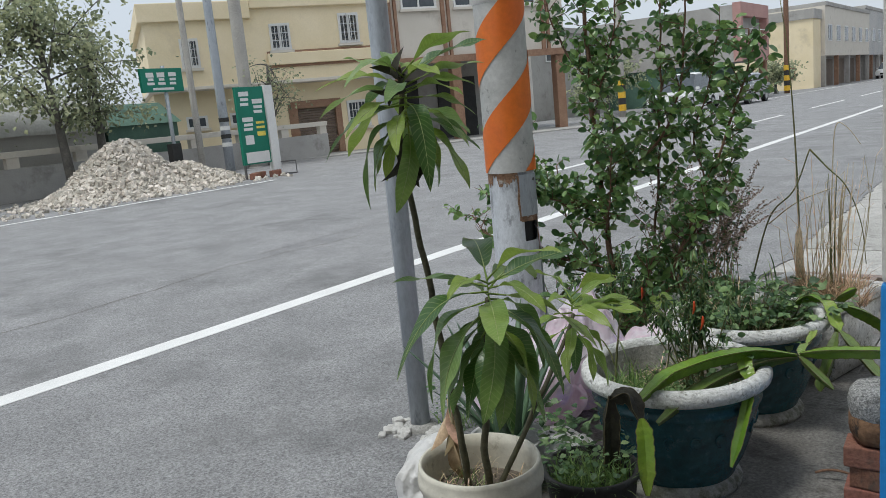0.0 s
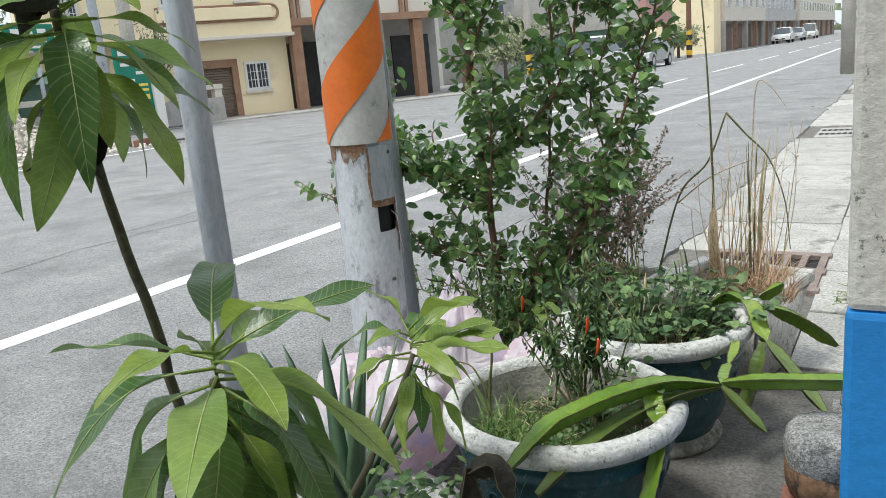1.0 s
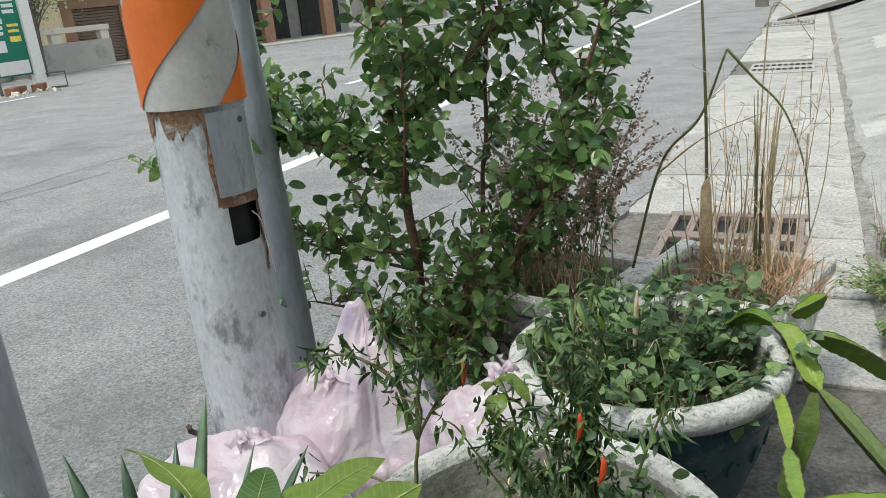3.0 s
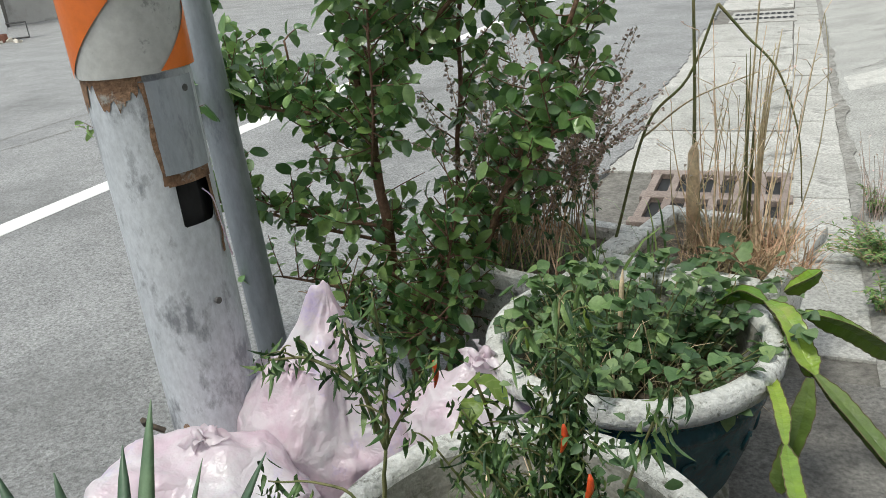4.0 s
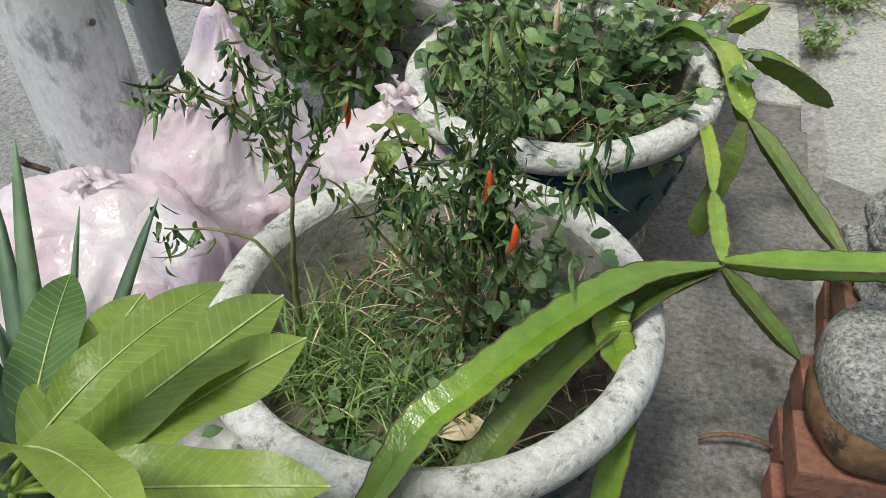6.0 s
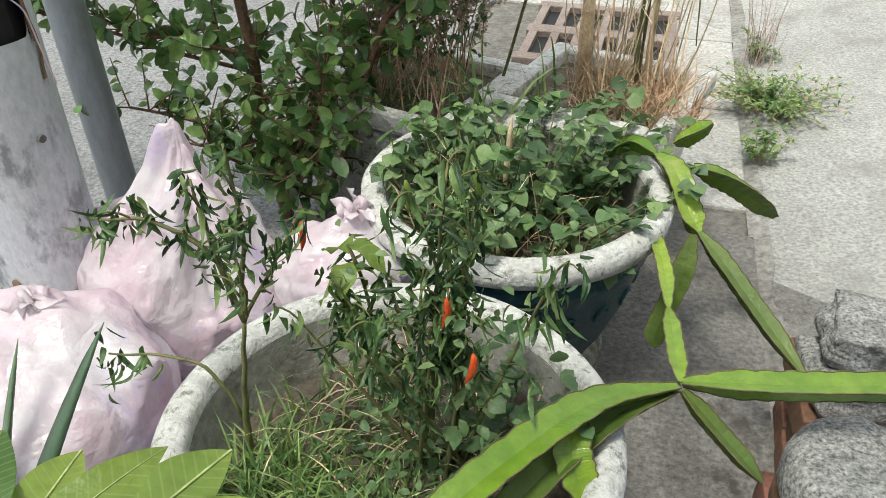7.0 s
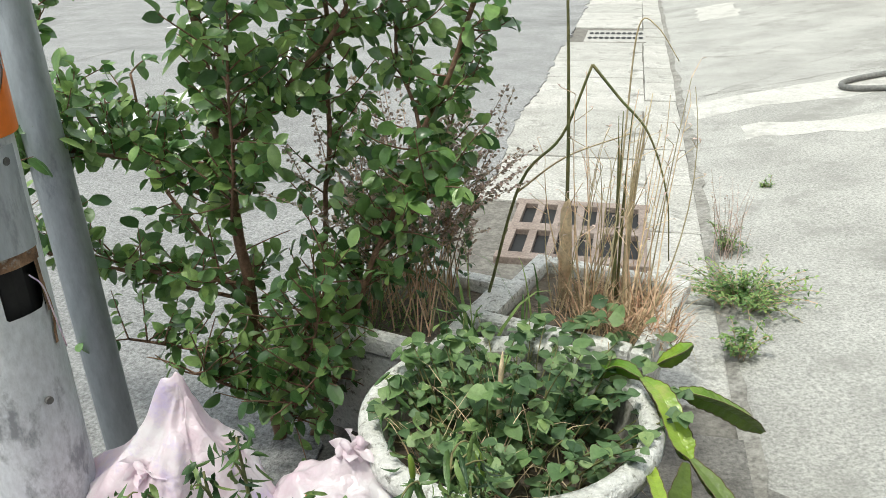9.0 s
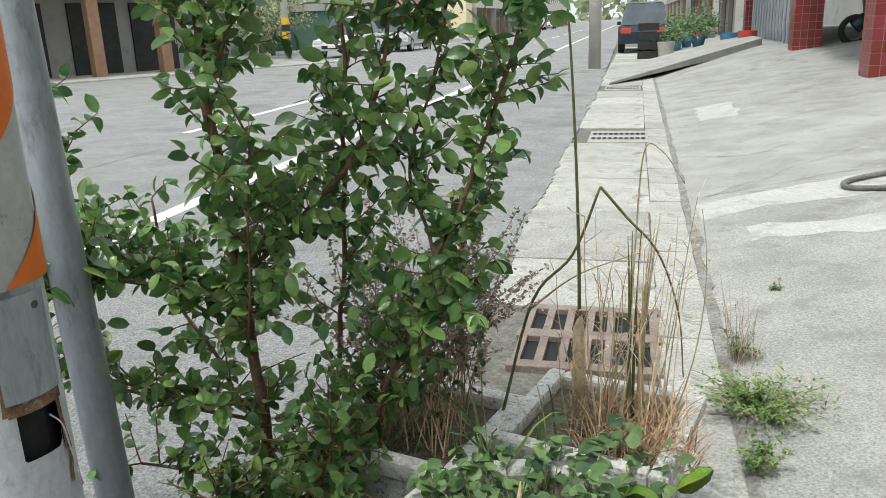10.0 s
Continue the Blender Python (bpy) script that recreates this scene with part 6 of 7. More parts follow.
# ---- houses across the road ----
def window(parent, x, y0, y1, z0, z1, bars=0, sign=1, material="white"):
    """A window in a wall that faces +x: frame, pane and grille."""
    bm = bmesh.new()
    f = .07
    for a, b, c, d in ((y0, y1, z0, z0 + f), (y0, y1, z1 - f, z1), (y0, y0 + f, z0 + f, z1 - f), (y1 - f, y1, z0 + f, z1 - f), ((y0 + y1) / 2 - .025, (y0 + y1) / 2 + .025, z0 + f, z1 - f)):
        box(bm, x - .06, x + .03, a, b, c, d)
    w = part("window", bm, M[material], parent)
    bm = bmesh.new()
    box(bm, x - .05, x - .03, y0 + f, y1 - f, z0 + f, z1 - f)
    part("pane", bm, M["glassd"], w)
    bm = bmesh.new()
    box(bm, x - .02, x + .10, y0 - .06, y1 + .06, z0 - .08, z0 - .002)
    part("sill", bm, M["cream2"], w)
    for i in range(bars):
        bm = bmesh.new()
        yy = y0 + (y1 - y0) * (i + .5) / bars
        tube(bm, [(x + .06, yy, z0), (x + .06, yy, z1)], .012, 4)
        part("grille_bar", bm, M["white"], w)
    for i in range(4 if bars else 0):
        bm = bmesh.new()
        zz = z0 + (z1 - z0) * (i + .3) / 3.6
        tube(bm, [(x + .062, y0, zz), (x + .062, y1, zz)], .012, 4)
        part("grille_bar", bm, M["white"], w)

hy = thing("house", (-22, 18.4, 0), "two-storey cream house with brown trim and a roller-shutter garage", "house")
X0 = -18.9
Y1 = 19.7
bm = bmesh.new()
for y0, y1, z0, z1 in ((12.1, 12.95, 0, 2.42), (12.95, 13.6, 0, 1.26), (12.95, 13.6, 1.65, 2.42), (13.6, 14.3, 0, 2.42), (14.3, 14.95, 0, 1.26), (14.3, 14.95, 1.65, 2.42), (14.95, 16.2, 0, 2.42),
                       (16.2, 18.0, 1.85, 2.42), (18.0, 18.2, 0, 2.42), (18.2, 19.0, 0, .82), (18.2, 19.0, 1.73, 2.42), (19.0, Y1, 0, 2.42)):
    box(bm, X0 - .25, X0, y0, y1, z0, z1)
box(bm, -26, X0 - .25, 12.1, Y1, 0, 2.42)
part("ground_storey", bm, M["yellow"], hy, "cream ground storey wall")
bm = bmesh.new()
box(bm, -26, X0 + .75, 12.05, Y1, 2.52, 4.46)
part("upper_storey", bm, M["yellow"], hy, "overhanging cream upper storey")
bm = bmesh.new()
box(bm, -26, X0 + .85, 11.95, Y1 + .05, 2.42, 2.52, .02)
part("ledge", bm, M["cream2"], hy, "pale ledge between the storeys")
bm = bmesh.new()
box(bm, -26, X0 + .92, 11.9, 15.2, 4.46, 5.0, .03)
box(bm, -26, X0 + .92, 15.2, Y1 + .1, 4.75, 5.3, .03)
box(bm, -26, X0 + .75, 15.2, Y1, 4.46, 4.75)
part("roof", bm, M["yellow"], hy, "flat roof with a deep cream parapet")
for z0, z1 in ((2.92, 3.0), (3.36, 3.43)):
    bm = bmesh.new()
    box(bm, X0 + .75, X0 + .80, 15.6, 19.1, z0, z1)
    part("trim_band", bm, M["browntrim"], hy, "brown moulded band")
bm = bmesh.new()
tube(bm, [(X0 + .77, 19.1 + .22 * math.sin(a), 3.175 - .22 * math.cos(a)) for a in (math.pi * k / 10 for k in range(11))], .04, 6)
part("trim_band", bm, M["browntrim"], hy, "rounded end of the brown moulding", True)
bm = bmesh.new()
box(bm, X0 + .75, X0 + .90, 15.6, 19.1, 3.0, 3.36, .02)
part("balcony_front", bm, M["yellow"], hy, "shallow cream balcony front")
for y0, y1, z0, z1 in ((13.0, 13.55, 3.07, 3.95), (15.75, 16.4, 3.45, 4.27), (18.0, 18.68, 3.55, 4.5)):
    window(hy, X0 + .78, y0, y1, z0, z1, 6)
for y in (12.95, 14.3):
    window(hy, X0 + .02, y, y + .65, 1.26, 1.65, 0)
window(hy, X0 + .02, 18.2, 19.0, .82, 1.73, 7)
bm = bmesh.new()
box(bm, X0 - .12, X0 + .03, 16.2, 16.5, 0, 1.85)
box(bm, X0 - .12, X0 + .03, 17.8, 18.0, 0, 1.85)
box(bm, X0 - .12, X0 + .03, 16.5, 17.8, 1.6, 1.85)
gd = part("garage_frame", bm, M["browntrim"], hy, "brown garage frame")
for k in range(19):
    bm = bmesh.new()
    box(bm, X0 - .2, X0 - .14 + .015, 16.5, 17.8, k * .084, k * .084 + .074, .012)
    part("shutter_slat", bm, M["shutter"], gd)
bm = bmesh.new()
box(bm, -20.2, -16.9, 15.5, 30, -.1, .05, .02, Matrix.Translation((-18.9, 16.5, 0)) @ Matrix.Rotation(radians(-30), 4, 'Z') @ Matrix.Translation((18.9, -16.5, 0)))
solid("pavement_far", bm, M["concrete"], "raised concrete kerb strip along the house", "pavement")

hp = thing("house", (-22, 23, 0), "pale two-storey house with brown pilasters over an arcade", "house")
bm = bmesh.new()
box(bm, -26, -18.4, Y1 + .02, 26.6, 2.9, 6.6)
part("upper_storey", bm, M["cream2"], hp, "stained pale upper storey")
bm = bmesh.new()
box(bm, -26, -21.2, Y1 + .02, 26.6, 0, 2.9)
part("ground_storey", bm, M["greywall"], hp, "shaded ground storey wall")
for k in range(4):
    y = 19.8 + 1.95 * k
    bm = bmesh.new()
    box(bm, -18.4, -18.3, y, y + .12, 2.95, 6.6)
    part("pilaster", bm, M["browntrim"], hp, "brown pilaster")
    bm = bmesh.new()
    box(bm, -18.4, -18.3, y + .22, y + .32, 2.95, 6.6)
    part("pilaster", bm, M["browntrim"], hp)
    if k < 3:
        window(hp, -18.36, y + .5, y + 1.8, 4.55, 6.2)
bm = bmesh.new()
box(bm, -18.42, -18.28, Y1 + .02, 26.6, 2.72, 2.95)
part("arcade_beam", bm, M["browntrim"], hp, "brown beam over the arcade")
for y in (19.75, 22.0, 24.2, 26.2):
    bm = bmesh.new()
    box(bm, -18.75, -18.4, y, y + .35, 0, 2.75, .01)
    part("arcade_column", bm, M["browntrim"], hp)
for y in (20.1, 22.5, 24.6):
    bm = bmesh.new()
    box(bm, -21.2, -21.1, y, y + 1.6, 0, 2.3, .01)
    part("door", bm, M["bollblk"], hp, "dark metal door")

# both houses stand along a side street that meets the road at a slant
for th in (hy, hp):
    th.matrix_world = Matrix.Translation((-18.9, 16.5, 0)) @ Matrix.Rotation(radians(-30), 4, 'Z') @ Matrix.Translation((18.9, -16.5, 0)) @ Matrix.Translation(BASE[th.name])

def plain_house(y0, y1, x0, x1, h, material, label, shop=True, floors=2):
    th = thing("house", ((x0 + x1) / 2, (y0 + y1) / 2, 0), label, "house", "houses along the road")
    s = 1 if x1 < 0 else -1
    xf = x1 if s > 0 else x0
    bm = bmesh.new()
    box(bm, x0, x1, y0, y1, 0 if not shop else 2.4, h)
    part("wall", bm, M[material], th)
    if shop:
        bm = bmesh.new()
        box(bm, x0, x1 - 1.2 if s > 0 else x1, y0, y1, 0, 2.4) if s > 0 else box(bm, x0 + 1.2, x1, y0, y1, 0, 2.4)
        part("ground_storey", bm, M["greywall"], th)
        n = max(1, int((y1 - y0) / 4))
        for k in range(n + 1):
            yy = y0 + (y1 - y0 - .3) * k / n
            bm = bmesh.new()
            box(bm, xf - s * .32 if s > 0 else xf, xf if s > 0 else xf + .32, yy, yy + .3, 0, 2.4)
            part("arcade_column", bm, M["browntrim" if k % 2 else "greywall"], th)
        for k in range(n):
            yy = y0 + (y1 - y0) * (k + .25) / n
            bm = bmesh.new()
            xd = xf - s * 1.2
            box(bm, min(xd, xd + s * .06), max(xd, xd + s * .06), yy, yy + (y1 - y0) / n * .5, 0, 2.2)
            part("door", bm, M["shutter"], th, "dark shop shutter")
    bm = bmesh.new()
    box(bm, x0 - .1, x1 + .1, y0, y1, h, h + .3, .02)
    part("roof", bm, M["greywall"], th, "flat roof edge")
    n = max(1, int((y1 - y0) / 3.2))
    for f in range(1, floors):
        for k in range(n):
            yc = y0 + (y1 - y0) * (k + .5) / n
            bm = bmesh.new()
            z0 = 2.4 + (h - 2.4) * (f - .7) / (floors - 1)
            xa, xb = (xf - .02, xf + .05) if s > 0 else (xf - .05, xf + .02)
            box(bm, xa, xb, yc - .75, yc + .75, z0, z0 + 1.3)
            w = part("window", bm, M["white"], th)
            for q in (-1, 1):
                bm = bmesh.new()
                box(bm, xa - .02 if s < 0 else xb, xa if s < 0 else xb + .02, yc + q * .36 - .31, yc + q * .36 + .31, z0 + .08, z0 + 1.22)
                part("pane", bm, M["glassd"], w)
    return th

pk = thing("house", (-16, 47.5, 0), "house with dusty pink overhanging front and grey side wall", "house")
bm = bmesh.new()
box(bm, -24, -13.35, 44.8, 50.4, 2.2, 5.35)
part("wall", bm, M["greywall"], pk, "bare grey side wall")
bm = bmesh.new()
for y0, y1, z0, z1 in ((44.8, 50.4, 2.2, 3.35), (44.8, 50.4, 4.7, 5.45), (44.8, 45.2, 3.35, 4.7), (50.0, 50.4, 3.35, 4.7)):
    box(bm, -13.35, -12.9, y0, y1, z0, z1)
part("front", bm, M["pink"], pk, "dusty pink overhanging front")
bm = bmesh.new()
box(bm, -13.5, -13.38, 45.2, 50.0, 3.35, 4.7)
part("window", bm, M["glassd"], pk)
for z in (3.7, 4.0):
    bm = bmesh.new()
    tube(bm, [(-12.92, 45.2, z), (-12.92, 50, z)], .03, 6)
    part("rail", bm, M["white"], pk)
bm = bmesh.new()
box(bm, -24, -15.0, 44.9, 50.4, 0, 2.2)
part("ground_storey", bm, M["greensheet"], pk, "dark shop under the overhang")
bm = bmesh.new()
box(bm, -13.4, -13.0, 49.9, 50.3, 0, 2.2)
part("arcade_column", bm, M["browntrim"], pk)
cr = thing("house", (-19, 68, 0), "long plain cream side wall of a corner house", "house")
bm = bmesh.new()
box(bm, -28, -13.3, 64.0, 66.5, 0, 5.2)
part("wall", bm, M["yellow"], cr)
bm = bmesh.new()
box(bm, -28, -13.2, 63.9, 66.6, 5.2, 5.9)
part("roof", bm, M["greywall"], cr, "grey parapet")
for x, z in ((-17.6, 3.3), (-15.2, .8)):
    bm = bmesh.new()
    box(bm, x - .6, x + .6, 63.94, 64.02, z, z + .9)
    w = part("window", bm, M["browntrim"], cr)
    bm = bmesh.new()
    box(bm, x - .5, x + .5, 63.92, 63.94, z + .08, z + .82)
    part("pane", bm, M["glassd"], w)
plain_house(66.6, 86, -24, -13.0, 6.2, "cream2", "row of pale two-storey shops with a dark arcade")
plain_house(86, 112, -24, -13.4, 6.8, "far", "distant grey two-storey shop row")
plain_house(112, 160, -24, -13.0, 6.4, "cream2", "far pale shop row along the road")
plain_house(34.5, 43.5, -30, -20.5, 4.6, "greywall", "grey house set back from the road", False)
plain_house(48, 60, 4.2, 14, 5.5, "far", "pale house beyond the aprons")
plain_house(60, 100, 3.4, 14, 6.0, "far", "far row of pale houses beside the road")
plain_house(100, 170, 3.2, 14, 5.6, "cream2", "distant row of houses beside the road")

th = tapered_pole("street_pole", -12.4, 52.5, .17, .14, 9, M["bark"], "dark wooden utility pole with a striped foot")
for k in range(5):
    bm = bmesh.new()
    tube(bm, [(-12.4, 52.5, .2 + k * .32), (-12.4, 52.5, .52 + k * .32)], .19, 12)
    part("hazard_band", bm, M["bollblk"] if k % 2 else M["bollyel"], th, "yellow or black band")
th = tapered_pole("street_pole", -14.2, 31.5, .15, .12, 9, M["polecon"], "concrete utility pole with a striped foot")
for k in range(5):
    bm = bmesh.new()
    tube(bm, [(-14.2, 31.5, .3 + k * .28), (-14.2, 31.5, .58 + k * .28)], .17, 12)
    part("hazard_band", bm, M["bollblk"] if k % 2 else M["bollyel"], th, "yellow or black band")
tree("tree", -14.0, 56, 2.4, (1.3, 2.2, .6), 1800, "low spreading tree beside the utility pole", (0, 0), (.2, .14))
tree("tree", -17.5, 37, 3.2, (1.6, 2.6, 1.0), 2600, "dense green bush in front of the grey house", (0, 0), (.18, .12))
tree("tree", -16.4, 33.5, 2.6, (1.0, 1.6, .9), 1500, "garden bush at the arcade's end", (0, 0), (.16, .11))

# ---- cars ----
def car(cx, cy, yaw, paint, label, tall=0.0, L=4.5):
    th = thing("car", (cx, cy, 0), label, "car", "parked cars")
    rot = pose(cx, cy, 0, 0, 0, yaw)
    def shell(prof, w0, w1, zsplit=None):
        bm = bmesh.new()
        rings = []
        for q in (-1, -.86, .86, 1):
            ring = []
            for x, z in prof:
                k = (w0 if z < .85 else w0 + (w1 - w0) * (z - .85) / (.6 + tall)) * q
                sh = .04 if abs(q) == 1 else 0
                ring.append(bm.verts.new(rot @ Vector((x * (1 - sh * .3), k, z - (sh * .8 if z > .4 else -sh)))))
            rings.append(ring)
        for A, B in zip(rings, rings[1:]):
            for i in range(len(prof)):
                bm.faces.new((A[i], A[(i + 1) % len(prof)], B[(i + 1) % len(prof)], B[i]))
        bm.faces.new(rings[0][::-1])
        bm.faces.new(rings[-1])
        return bm
    h = L / 2
    low = [(-h, .32), (h - .05, .30), (h, .5), (h - .06, .72), (h - .9, .86), (h - 1.15, .9), (-h + .9, .95), (-h + .1, .92), (-h, .7)]
    part("body", shell(low, .86, .8), paint, th, smooth=False)
    top = [(h - 1.2, .89), (h - 1.9, 1.36 + tall), (h - 2.3, 1.44 + tall), (-h + 1.2, 1.43 + tall), (-h + .9, 1.38 + tall), (-h + (.45 if not tall else .12), .94)]
    part("cabin", shell(top, .8, .62), M["glassd"], th, "dark glazed cabin")
    roof = [(h - 1.95, 1.39 + tall), (h - 2.3, 1.46 + tall), (-h + 1.2, 1.45 + tall), (-h + .95, 1.40 + tall)]
    part("roof", shell(roof, .8, .63), paint, th)
    for sx in (-1, 1):
        for sy in (-1, 1):
            bm = bmesh.new()
            c = Vector((sx * (h - .85), sy * .76, .32))
            tube(bm, [rot @ (c + Vector((0, -.1, 0))), rot @ (c + Vector((0, .1, 0)))], .32, 20)
            wh = part("wheel", bm, M["rubber"], th)
            bm = bmesh.new()
            tube(bm, [rot @ (c + Vector((0, -.105, 0))), rot @ (c + Vector((0, .105, 0)))], .2, 14)
            part("rim", bm, M["silver"], wh)
    for sy in (-.6, .6):
        bm = bmesh.new()
        box(bm, h - .12, h + .005, sy - .2, sy + .2, .6, .74, .02, rot)
        part("headlight", bm, M["white"], th)
        bm = bmesh.new()
        box(bm, -h - .01, -h + .1, sy - .18, sy + .18, .66, .84, .02, rot)
        part("tail_light", bm, M["redplastic"], th)
        bm = bmesh.new()
        box(bm, h - 1.55, h - 1.4, sy * 1.5 - .07, sy * 1.5 + .07, .92, 1.05, .02, rot)
        part("mirror", bm, paint, th)
    bm = bmesh.new()
    box(bm, h - .03, h + .012, -.45, .45, .38, .52, .01, rot)
    part("grille", bm, M["bollblk"], th)
    bm = bmesh.new()
    box(bm, h + .01, h + .02, -.17, .17, .42, .52, 0, rot)
    part("number_plate", bm, M["white"], th, "blank white plate")
    return th
car(-11.1, 38.3, -90, M["silver"], "silver saloon car parked across the road")
car(-12.1, 33.4, -90, M["whitecar"], "white estate car parked across the road", .22, 4.4)
car(-11.6, 88, -90, M["whitecar"], "white car parked far down the road", .1, 4.4)
car(-11.5, 97, -90, M["silver"], "grey car parked far down the road", 0, 4.4)
car(-11.4, 108, -90, M["whitecar"], "pale van parked far down the road", .4, 4.6)
car(0.35, 30.5, 90, M["darkcar"], "dark blue estate car parked on the near side", .25, 4.4)

# ---- near side, further on ----
tapered_pole("street_pole", -0.86, 19.9, .15, .13, 8, M["polecon"], "grey concrete utility pole at the near road edge")
def tiled_pillar(x0, x1, y0, y1, z0, z1):
    th = thing("tiled_pillar", ((x0 + x1) / 2, (y0 + y1) / 2, z0), "square porch pillar clad in glossy dark red tiles", "pillar", "red tiled pillars")
    bm = bmesh.new()
    box(bm, x0 + .01, x1 - .01, y0 + .01, y1 - .01, z0 - .2, z1)
    part("core", bm, M["grout"], th, "pale grout")
    n, hh = 4, .155
    w = (x1 - x0) / n
    bm = bmesh.new()
    box(bm, -w / 2 + .006, w / 2 - .006, -.006, .006, 0, hh - .012)
    me = to_mesh("tile", bm, M["redtile"], False)
    d = (y1 - y0) / n
    for r in range(int((z1 - z0) / hh)):
        for k in range(n):
            piece("tile", me, pose(x0 + w * (k + .5), y0 + .006, z0 + r * hh), th)
            piece("tile", me, pose(x0 + .006, y0 + d * (k + .5), z0 + r * hh, 0, 0, 90), th)
    return th
tiled_pillar(3.15, 3.68, 17.3, 17.8, .38, 2.8)
tiled_pillar(3.08, 3.60, 11.45, 11.95, .35, 2.6)
tiled_pillar(3.35, 3.75, 26.6, 27.1, .48, 2.8)
bm = bmesh.new()
box(bm, 3.0, 9, 9.6, 26.5, 2.85, 3.1)
solid("porch_roof", bm, M["whitewall"], "concrete porch slab carried by the tiled pillars", "roof")
bm = bmesh.new()
box(bm, 7.5, 7.75, -14, 40, 0, 5.5)
solid("wall_east", bm, M["greywall"], "plain rendered house wall behind the porches", "wall")
fence = thing("metal_fence", (3.5, 22, .4), "fence of upright dull steel sheets between the pillars", "fence")
for k in range(34):
    bm = bmesh.new()
    y = 18.0 + k * .25
    box(bm, 3.5 + .04 * (k % 2), 3.53 + .04 * (k % 2), y, y + .235, .4, 2.4)
    part("sheet", bm, M["galv"], fence)
mb = thing("motorbike", (4.9, 17.5, .5), "dark motor scooter parked under the porch", "scooter")
for yy in (-.62, .62):
    bm = bmesh.new()
    P = [(4.9 + yy * .95 + .25 * math.cos(a), 17.5, .80 + .25 * math.sin(a)) for a in (2 * math.pi * k / 20 for k in range(21))]
    tube(bm, P, .06, 8)
    part("wheel", bm, M["rubber"], mb, smooth=True)
bm = bmesh.new()
tube(bm, spline([(4.3, 17.5, .85), (4.5, 17.5, 1.0), (4.9, 17.5, .85), (5.3, 17.5, 1.15), (5.6, 17.5, 1.15)], 6), .14, 10)
part("fairing", bm, M["darkcar"], mb, smooth=True)
bm = bmesh.new()
tube(bm, [(4.5, 17.5, .9), (4.4, 17.5, 1.45), (4.5, 17.2, 1.5)], .03, 8)
part("handlebar", bm, M["iron"], mb)
bm = bmesh.new()
box(bm, 4.85, 5.6, 17.36, 17.64, 1.22, 1.34, .04)
part("seat", bm, M["rubber"], mb)
# potted plants and crates along the further apron
for k in range(14):
    x, y = U(.9, 3.0), U(22.5, 36)
    z = ground_z(x, y) + (.10 * min(1, max(0, (x - .6) / 2.2)))
    th = thing("potted_plant", (x, y, z), "potted green plant on the further apron", "plant", "plants on the further apron")
    bm = bmesh.new()
    h = U(.25, .45)
    lathe(bm, [(0, z), (.13, z), (.2, z + h), (.17, z + h), (.16, z + h - .05), (0, z + h - .05)], (x, y), 16)
    part("pot_wall", bm, M[("teal", "redplastic", "rubber", "polecon", "blueplastic")[k % 5]], th, smooth=True)
    bm = bmesh.new()
    for i in range(170):
        p = Vector((x + R.gauss(0, .2), y + R.gauss(0, .2), z + h + abs(R.gauss(0, .3))))
        add_leaf(bm, aim(p, (U(-1, 1), U(-1, 1), U(-.5, .6)), U(-1, 1)), leaf_verts(.12, .07, .3, .2, 2))
    ob = part("foliage", bm, M["herbs"], th)
    ob["kind"] = "stuff"
for x, y, mt, lab in ((.45, 24.6, "rubber", "stack of black plastic crates at the roadside"), (.95, 24.2, "polecon", "grey plastic bin at the roadside"), (2.6, 23.6, "blueplastic", "blue plastic tub on the apron"), (3.0, 23.0, "redplastic", "red plastic tub on the apron")):
    th = thing("crate" if mt == "rubber" else "tub", (x, y, ground_z(x, y)), lab, "crate" if mt == "rubber" else "tub")
    bm = bmesh.new()
    z = ground_z(x, y) + .08
    if mt == "rubber":
        for k in range(4):
            box(bm, x - .3, x + .3, y - .2, y + .2, z - .08 + k * .27, z + .13 + k * .27, .01)
    else:
        lathe(bm, [(0, z - .06), (.2, z - .06), (.25, z + .34), (.22, z + .34), (.2, z), (0, z)], (x, y), 20)
    part("shell", bm, M[mt], th)

# further driveway slab with a thick edge
bm = bmesh.new()
vs = [bm.verts.new(p) for p in ((-.35, 15.4, .0), (3.1, 21.0, .36), (3.1, 24.5, .42), (-.35, 19.2, .04), (-.35, 15.4, .035), (3.1, 21.0, .60), (3.1, 24.5, .62), (-.35, 19.2, .07))]
for f in ((4, 5, 6, 7), (0, 1, 5, 4), (1, 2, 6, 5), (2, 3, 7, 6), (3, 0, 4, 7)):
    bm.faces.new([vs[i] for i in f])
solid("ramp", bm, M["concrete"], "thick concrete driveway ramp with a dark worn edge", "ramp")

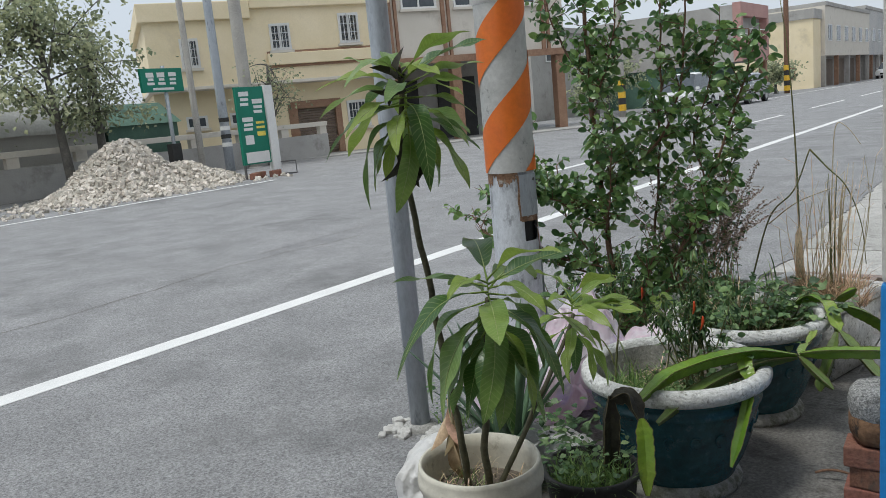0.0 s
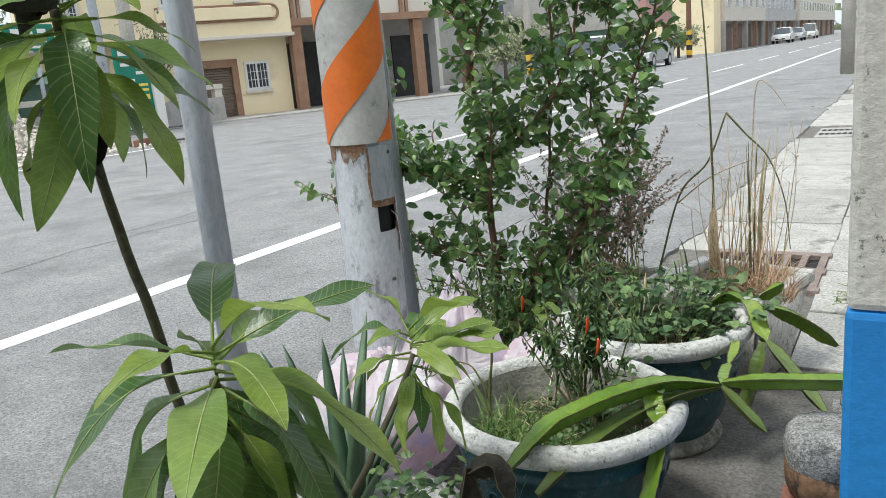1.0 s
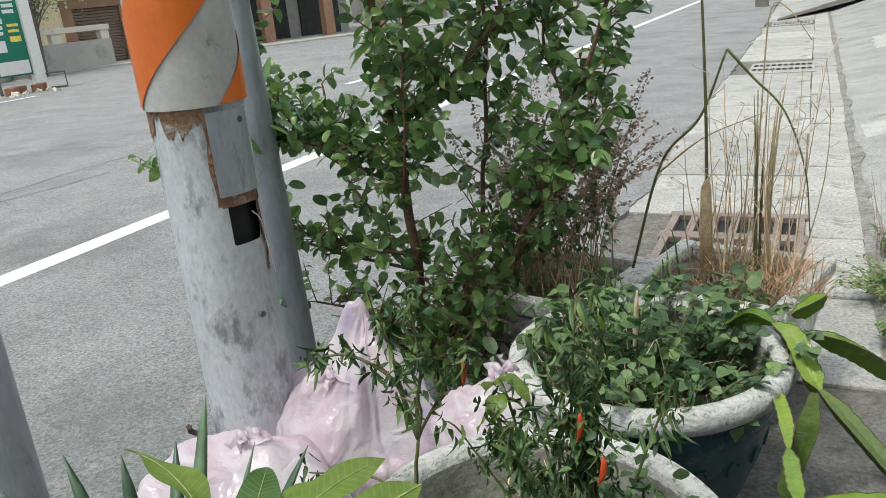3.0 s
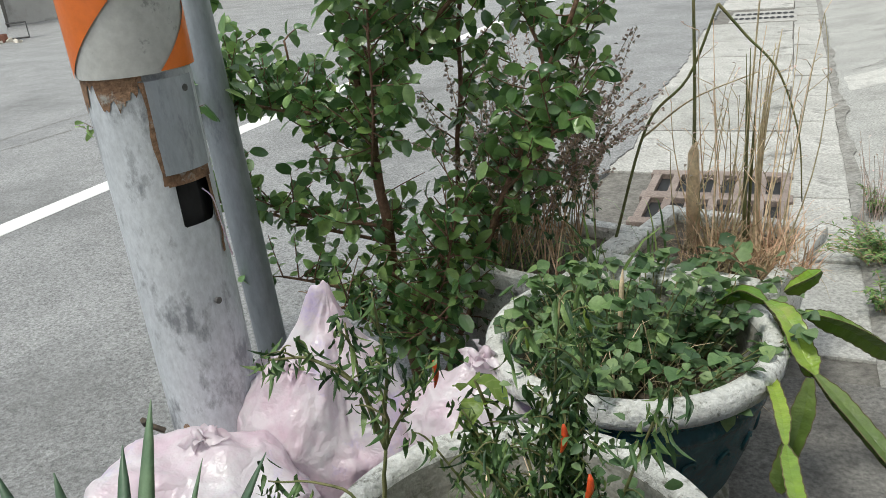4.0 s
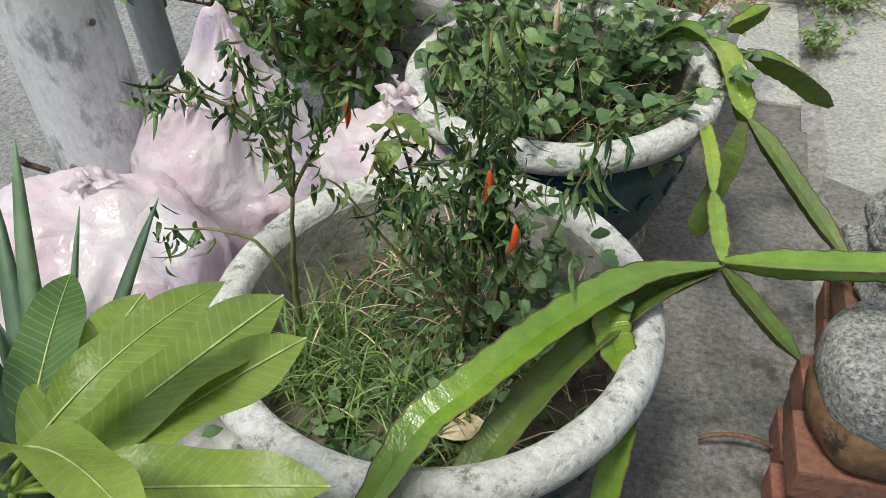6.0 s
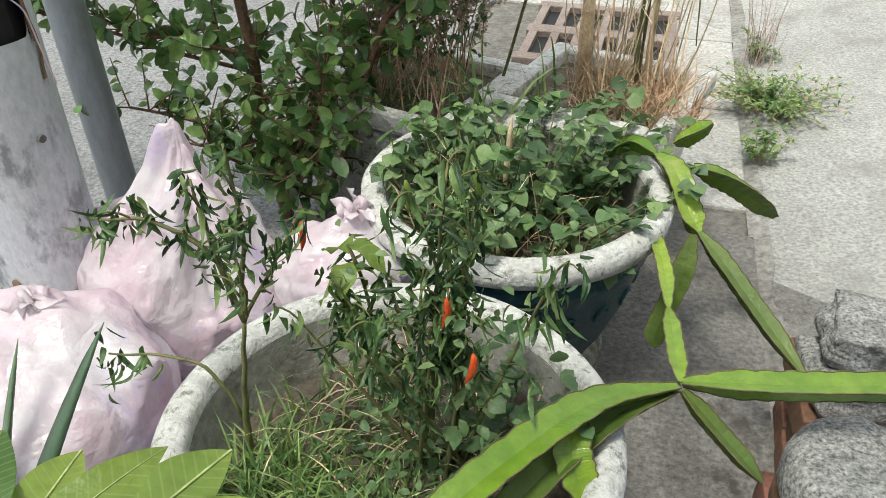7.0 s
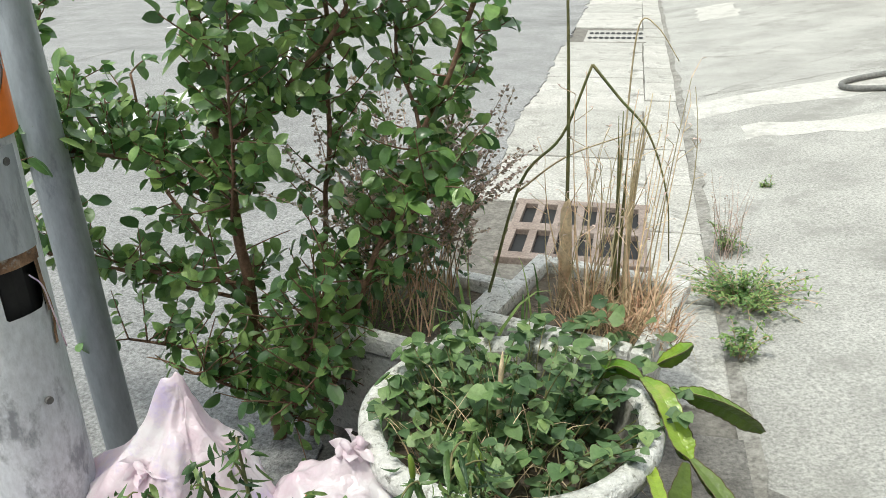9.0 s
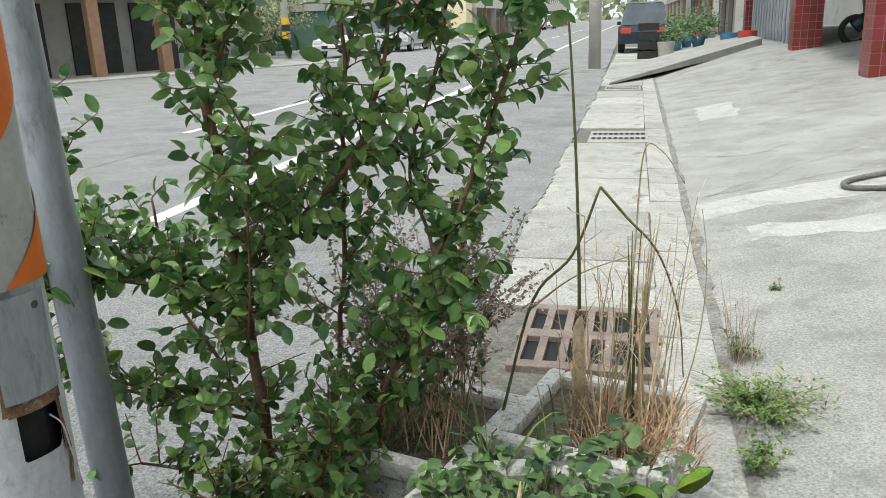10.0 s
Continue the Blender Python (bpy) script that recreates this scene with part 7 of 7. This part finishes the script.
# pale strips and patch on the apron
def on_apron(pts, name, label, material="lightband"):
    bm = bmesh.new()
    bm.faces.new([bm.verts.new((x, y, ground_z(x, y) + .012)) for x, y in pts])
    bmesh.ops.subdivide_edges(bm, edges=bm.edges[:], cuts=34, use_grid_fill=True)
    for v in bm.verts:
        q = v.co.copy()
        v.co.x += .06 * noise.noise(q * 4)
        v.co.y += .16 * noise.noise(q * 1.7 + Vector((7, 0, 0))) + .06 * noise.noise(q * 7) + .03 * noise.noise(q * 19)
        v.co.z = ground_z(v.co.x, v.co.y) + .0013
    solid(name, bm, M[material], label, "patch")
on_apron([(.56, 4.95), (5.5, 6.4), (5.5, 7.3), (.56, 5.35)], "patch_strip", "pale repaired concrete strip across the apron")
on_apron([(.75, 4.35), (5.0, 4.9), (5.0, 5.3), (.80, 4.6)], "patch_strip", "pale worn concrete ridge across the apron")
on_apron([(.85, 9.5), (1.3, 9.6), (1.35, 10.9), (.9, 10.8)], "patch", "whitish splash of mortar on the concrete")

# distant trees closing the view
bm = bmesh.new()
for k in range(900):
    a = U(0, 1)
    p = Vector((U(-75, -60), -60 + 190 * a, U(0, 2.4) ** .9))
    add_leaf(bm, aim(p, (U(-1, 1), U(-1, 1), U(-1, 1)), U(0, 6)), leaf_verts(3.2, 2.6, .4, .3, 2))
for k in range(300):
    p = Vector((U(-40, 40), U(330, 360), U(0, 8)))
    add_leaf(bm, aim(p, (U(-1, 1), U(-1, 1), U(-1, 1)), U(0, 6)), leaf_verts(4.5, 3.4, .4, .3, 2))
solid("far_trees", bm, M["treeleaf"], "dull green belt of distant trees", "trees", "stuff")

# gutter slabs and kerb strip, piece by piece
def slab_mesh(w, l):
    bm = bmesh.new()
    box(bm, -w / 2, w / 2, -l / 2, l / 2, -.12, 0, .008)
    return to_mesh("slab", bm, M["slab"], False)
sl = [slab_mesh(.80, 1.1), slab_mesh(.80, .72)]
y = 2.27
while y < 34:
    l = 1.1 if R.random() < .5 else .72
    k = 0 if l > .8 else 1
    if y + l > 2.68 and y < 3.34:
        y = 3.35
        continue
    if not (8.15 < y + l / 2 < 9.0 or 14.2 < y + l / 2 < 14.9):
        piece("slab", sl[k], pose(EDGE + .352 + U(-.006, .006), y + l / 2, U(-.005, .001), U(-.25, .25), U(-.2, .2), U(-.8, .8)), bed)
    y += l + U(.008, .022)
ks = slab_mesh(.215, .6)
y = -11.0
while y < 34:
    if y > 1.7:
        piece("slab", ks, pose(JOINT - .135 + U(-.004, .004), y + .3, U(-.007, .004), U(-.3, .3), U(-.8, .8), U(-1.4, 1.4)), bed)
    y += .612
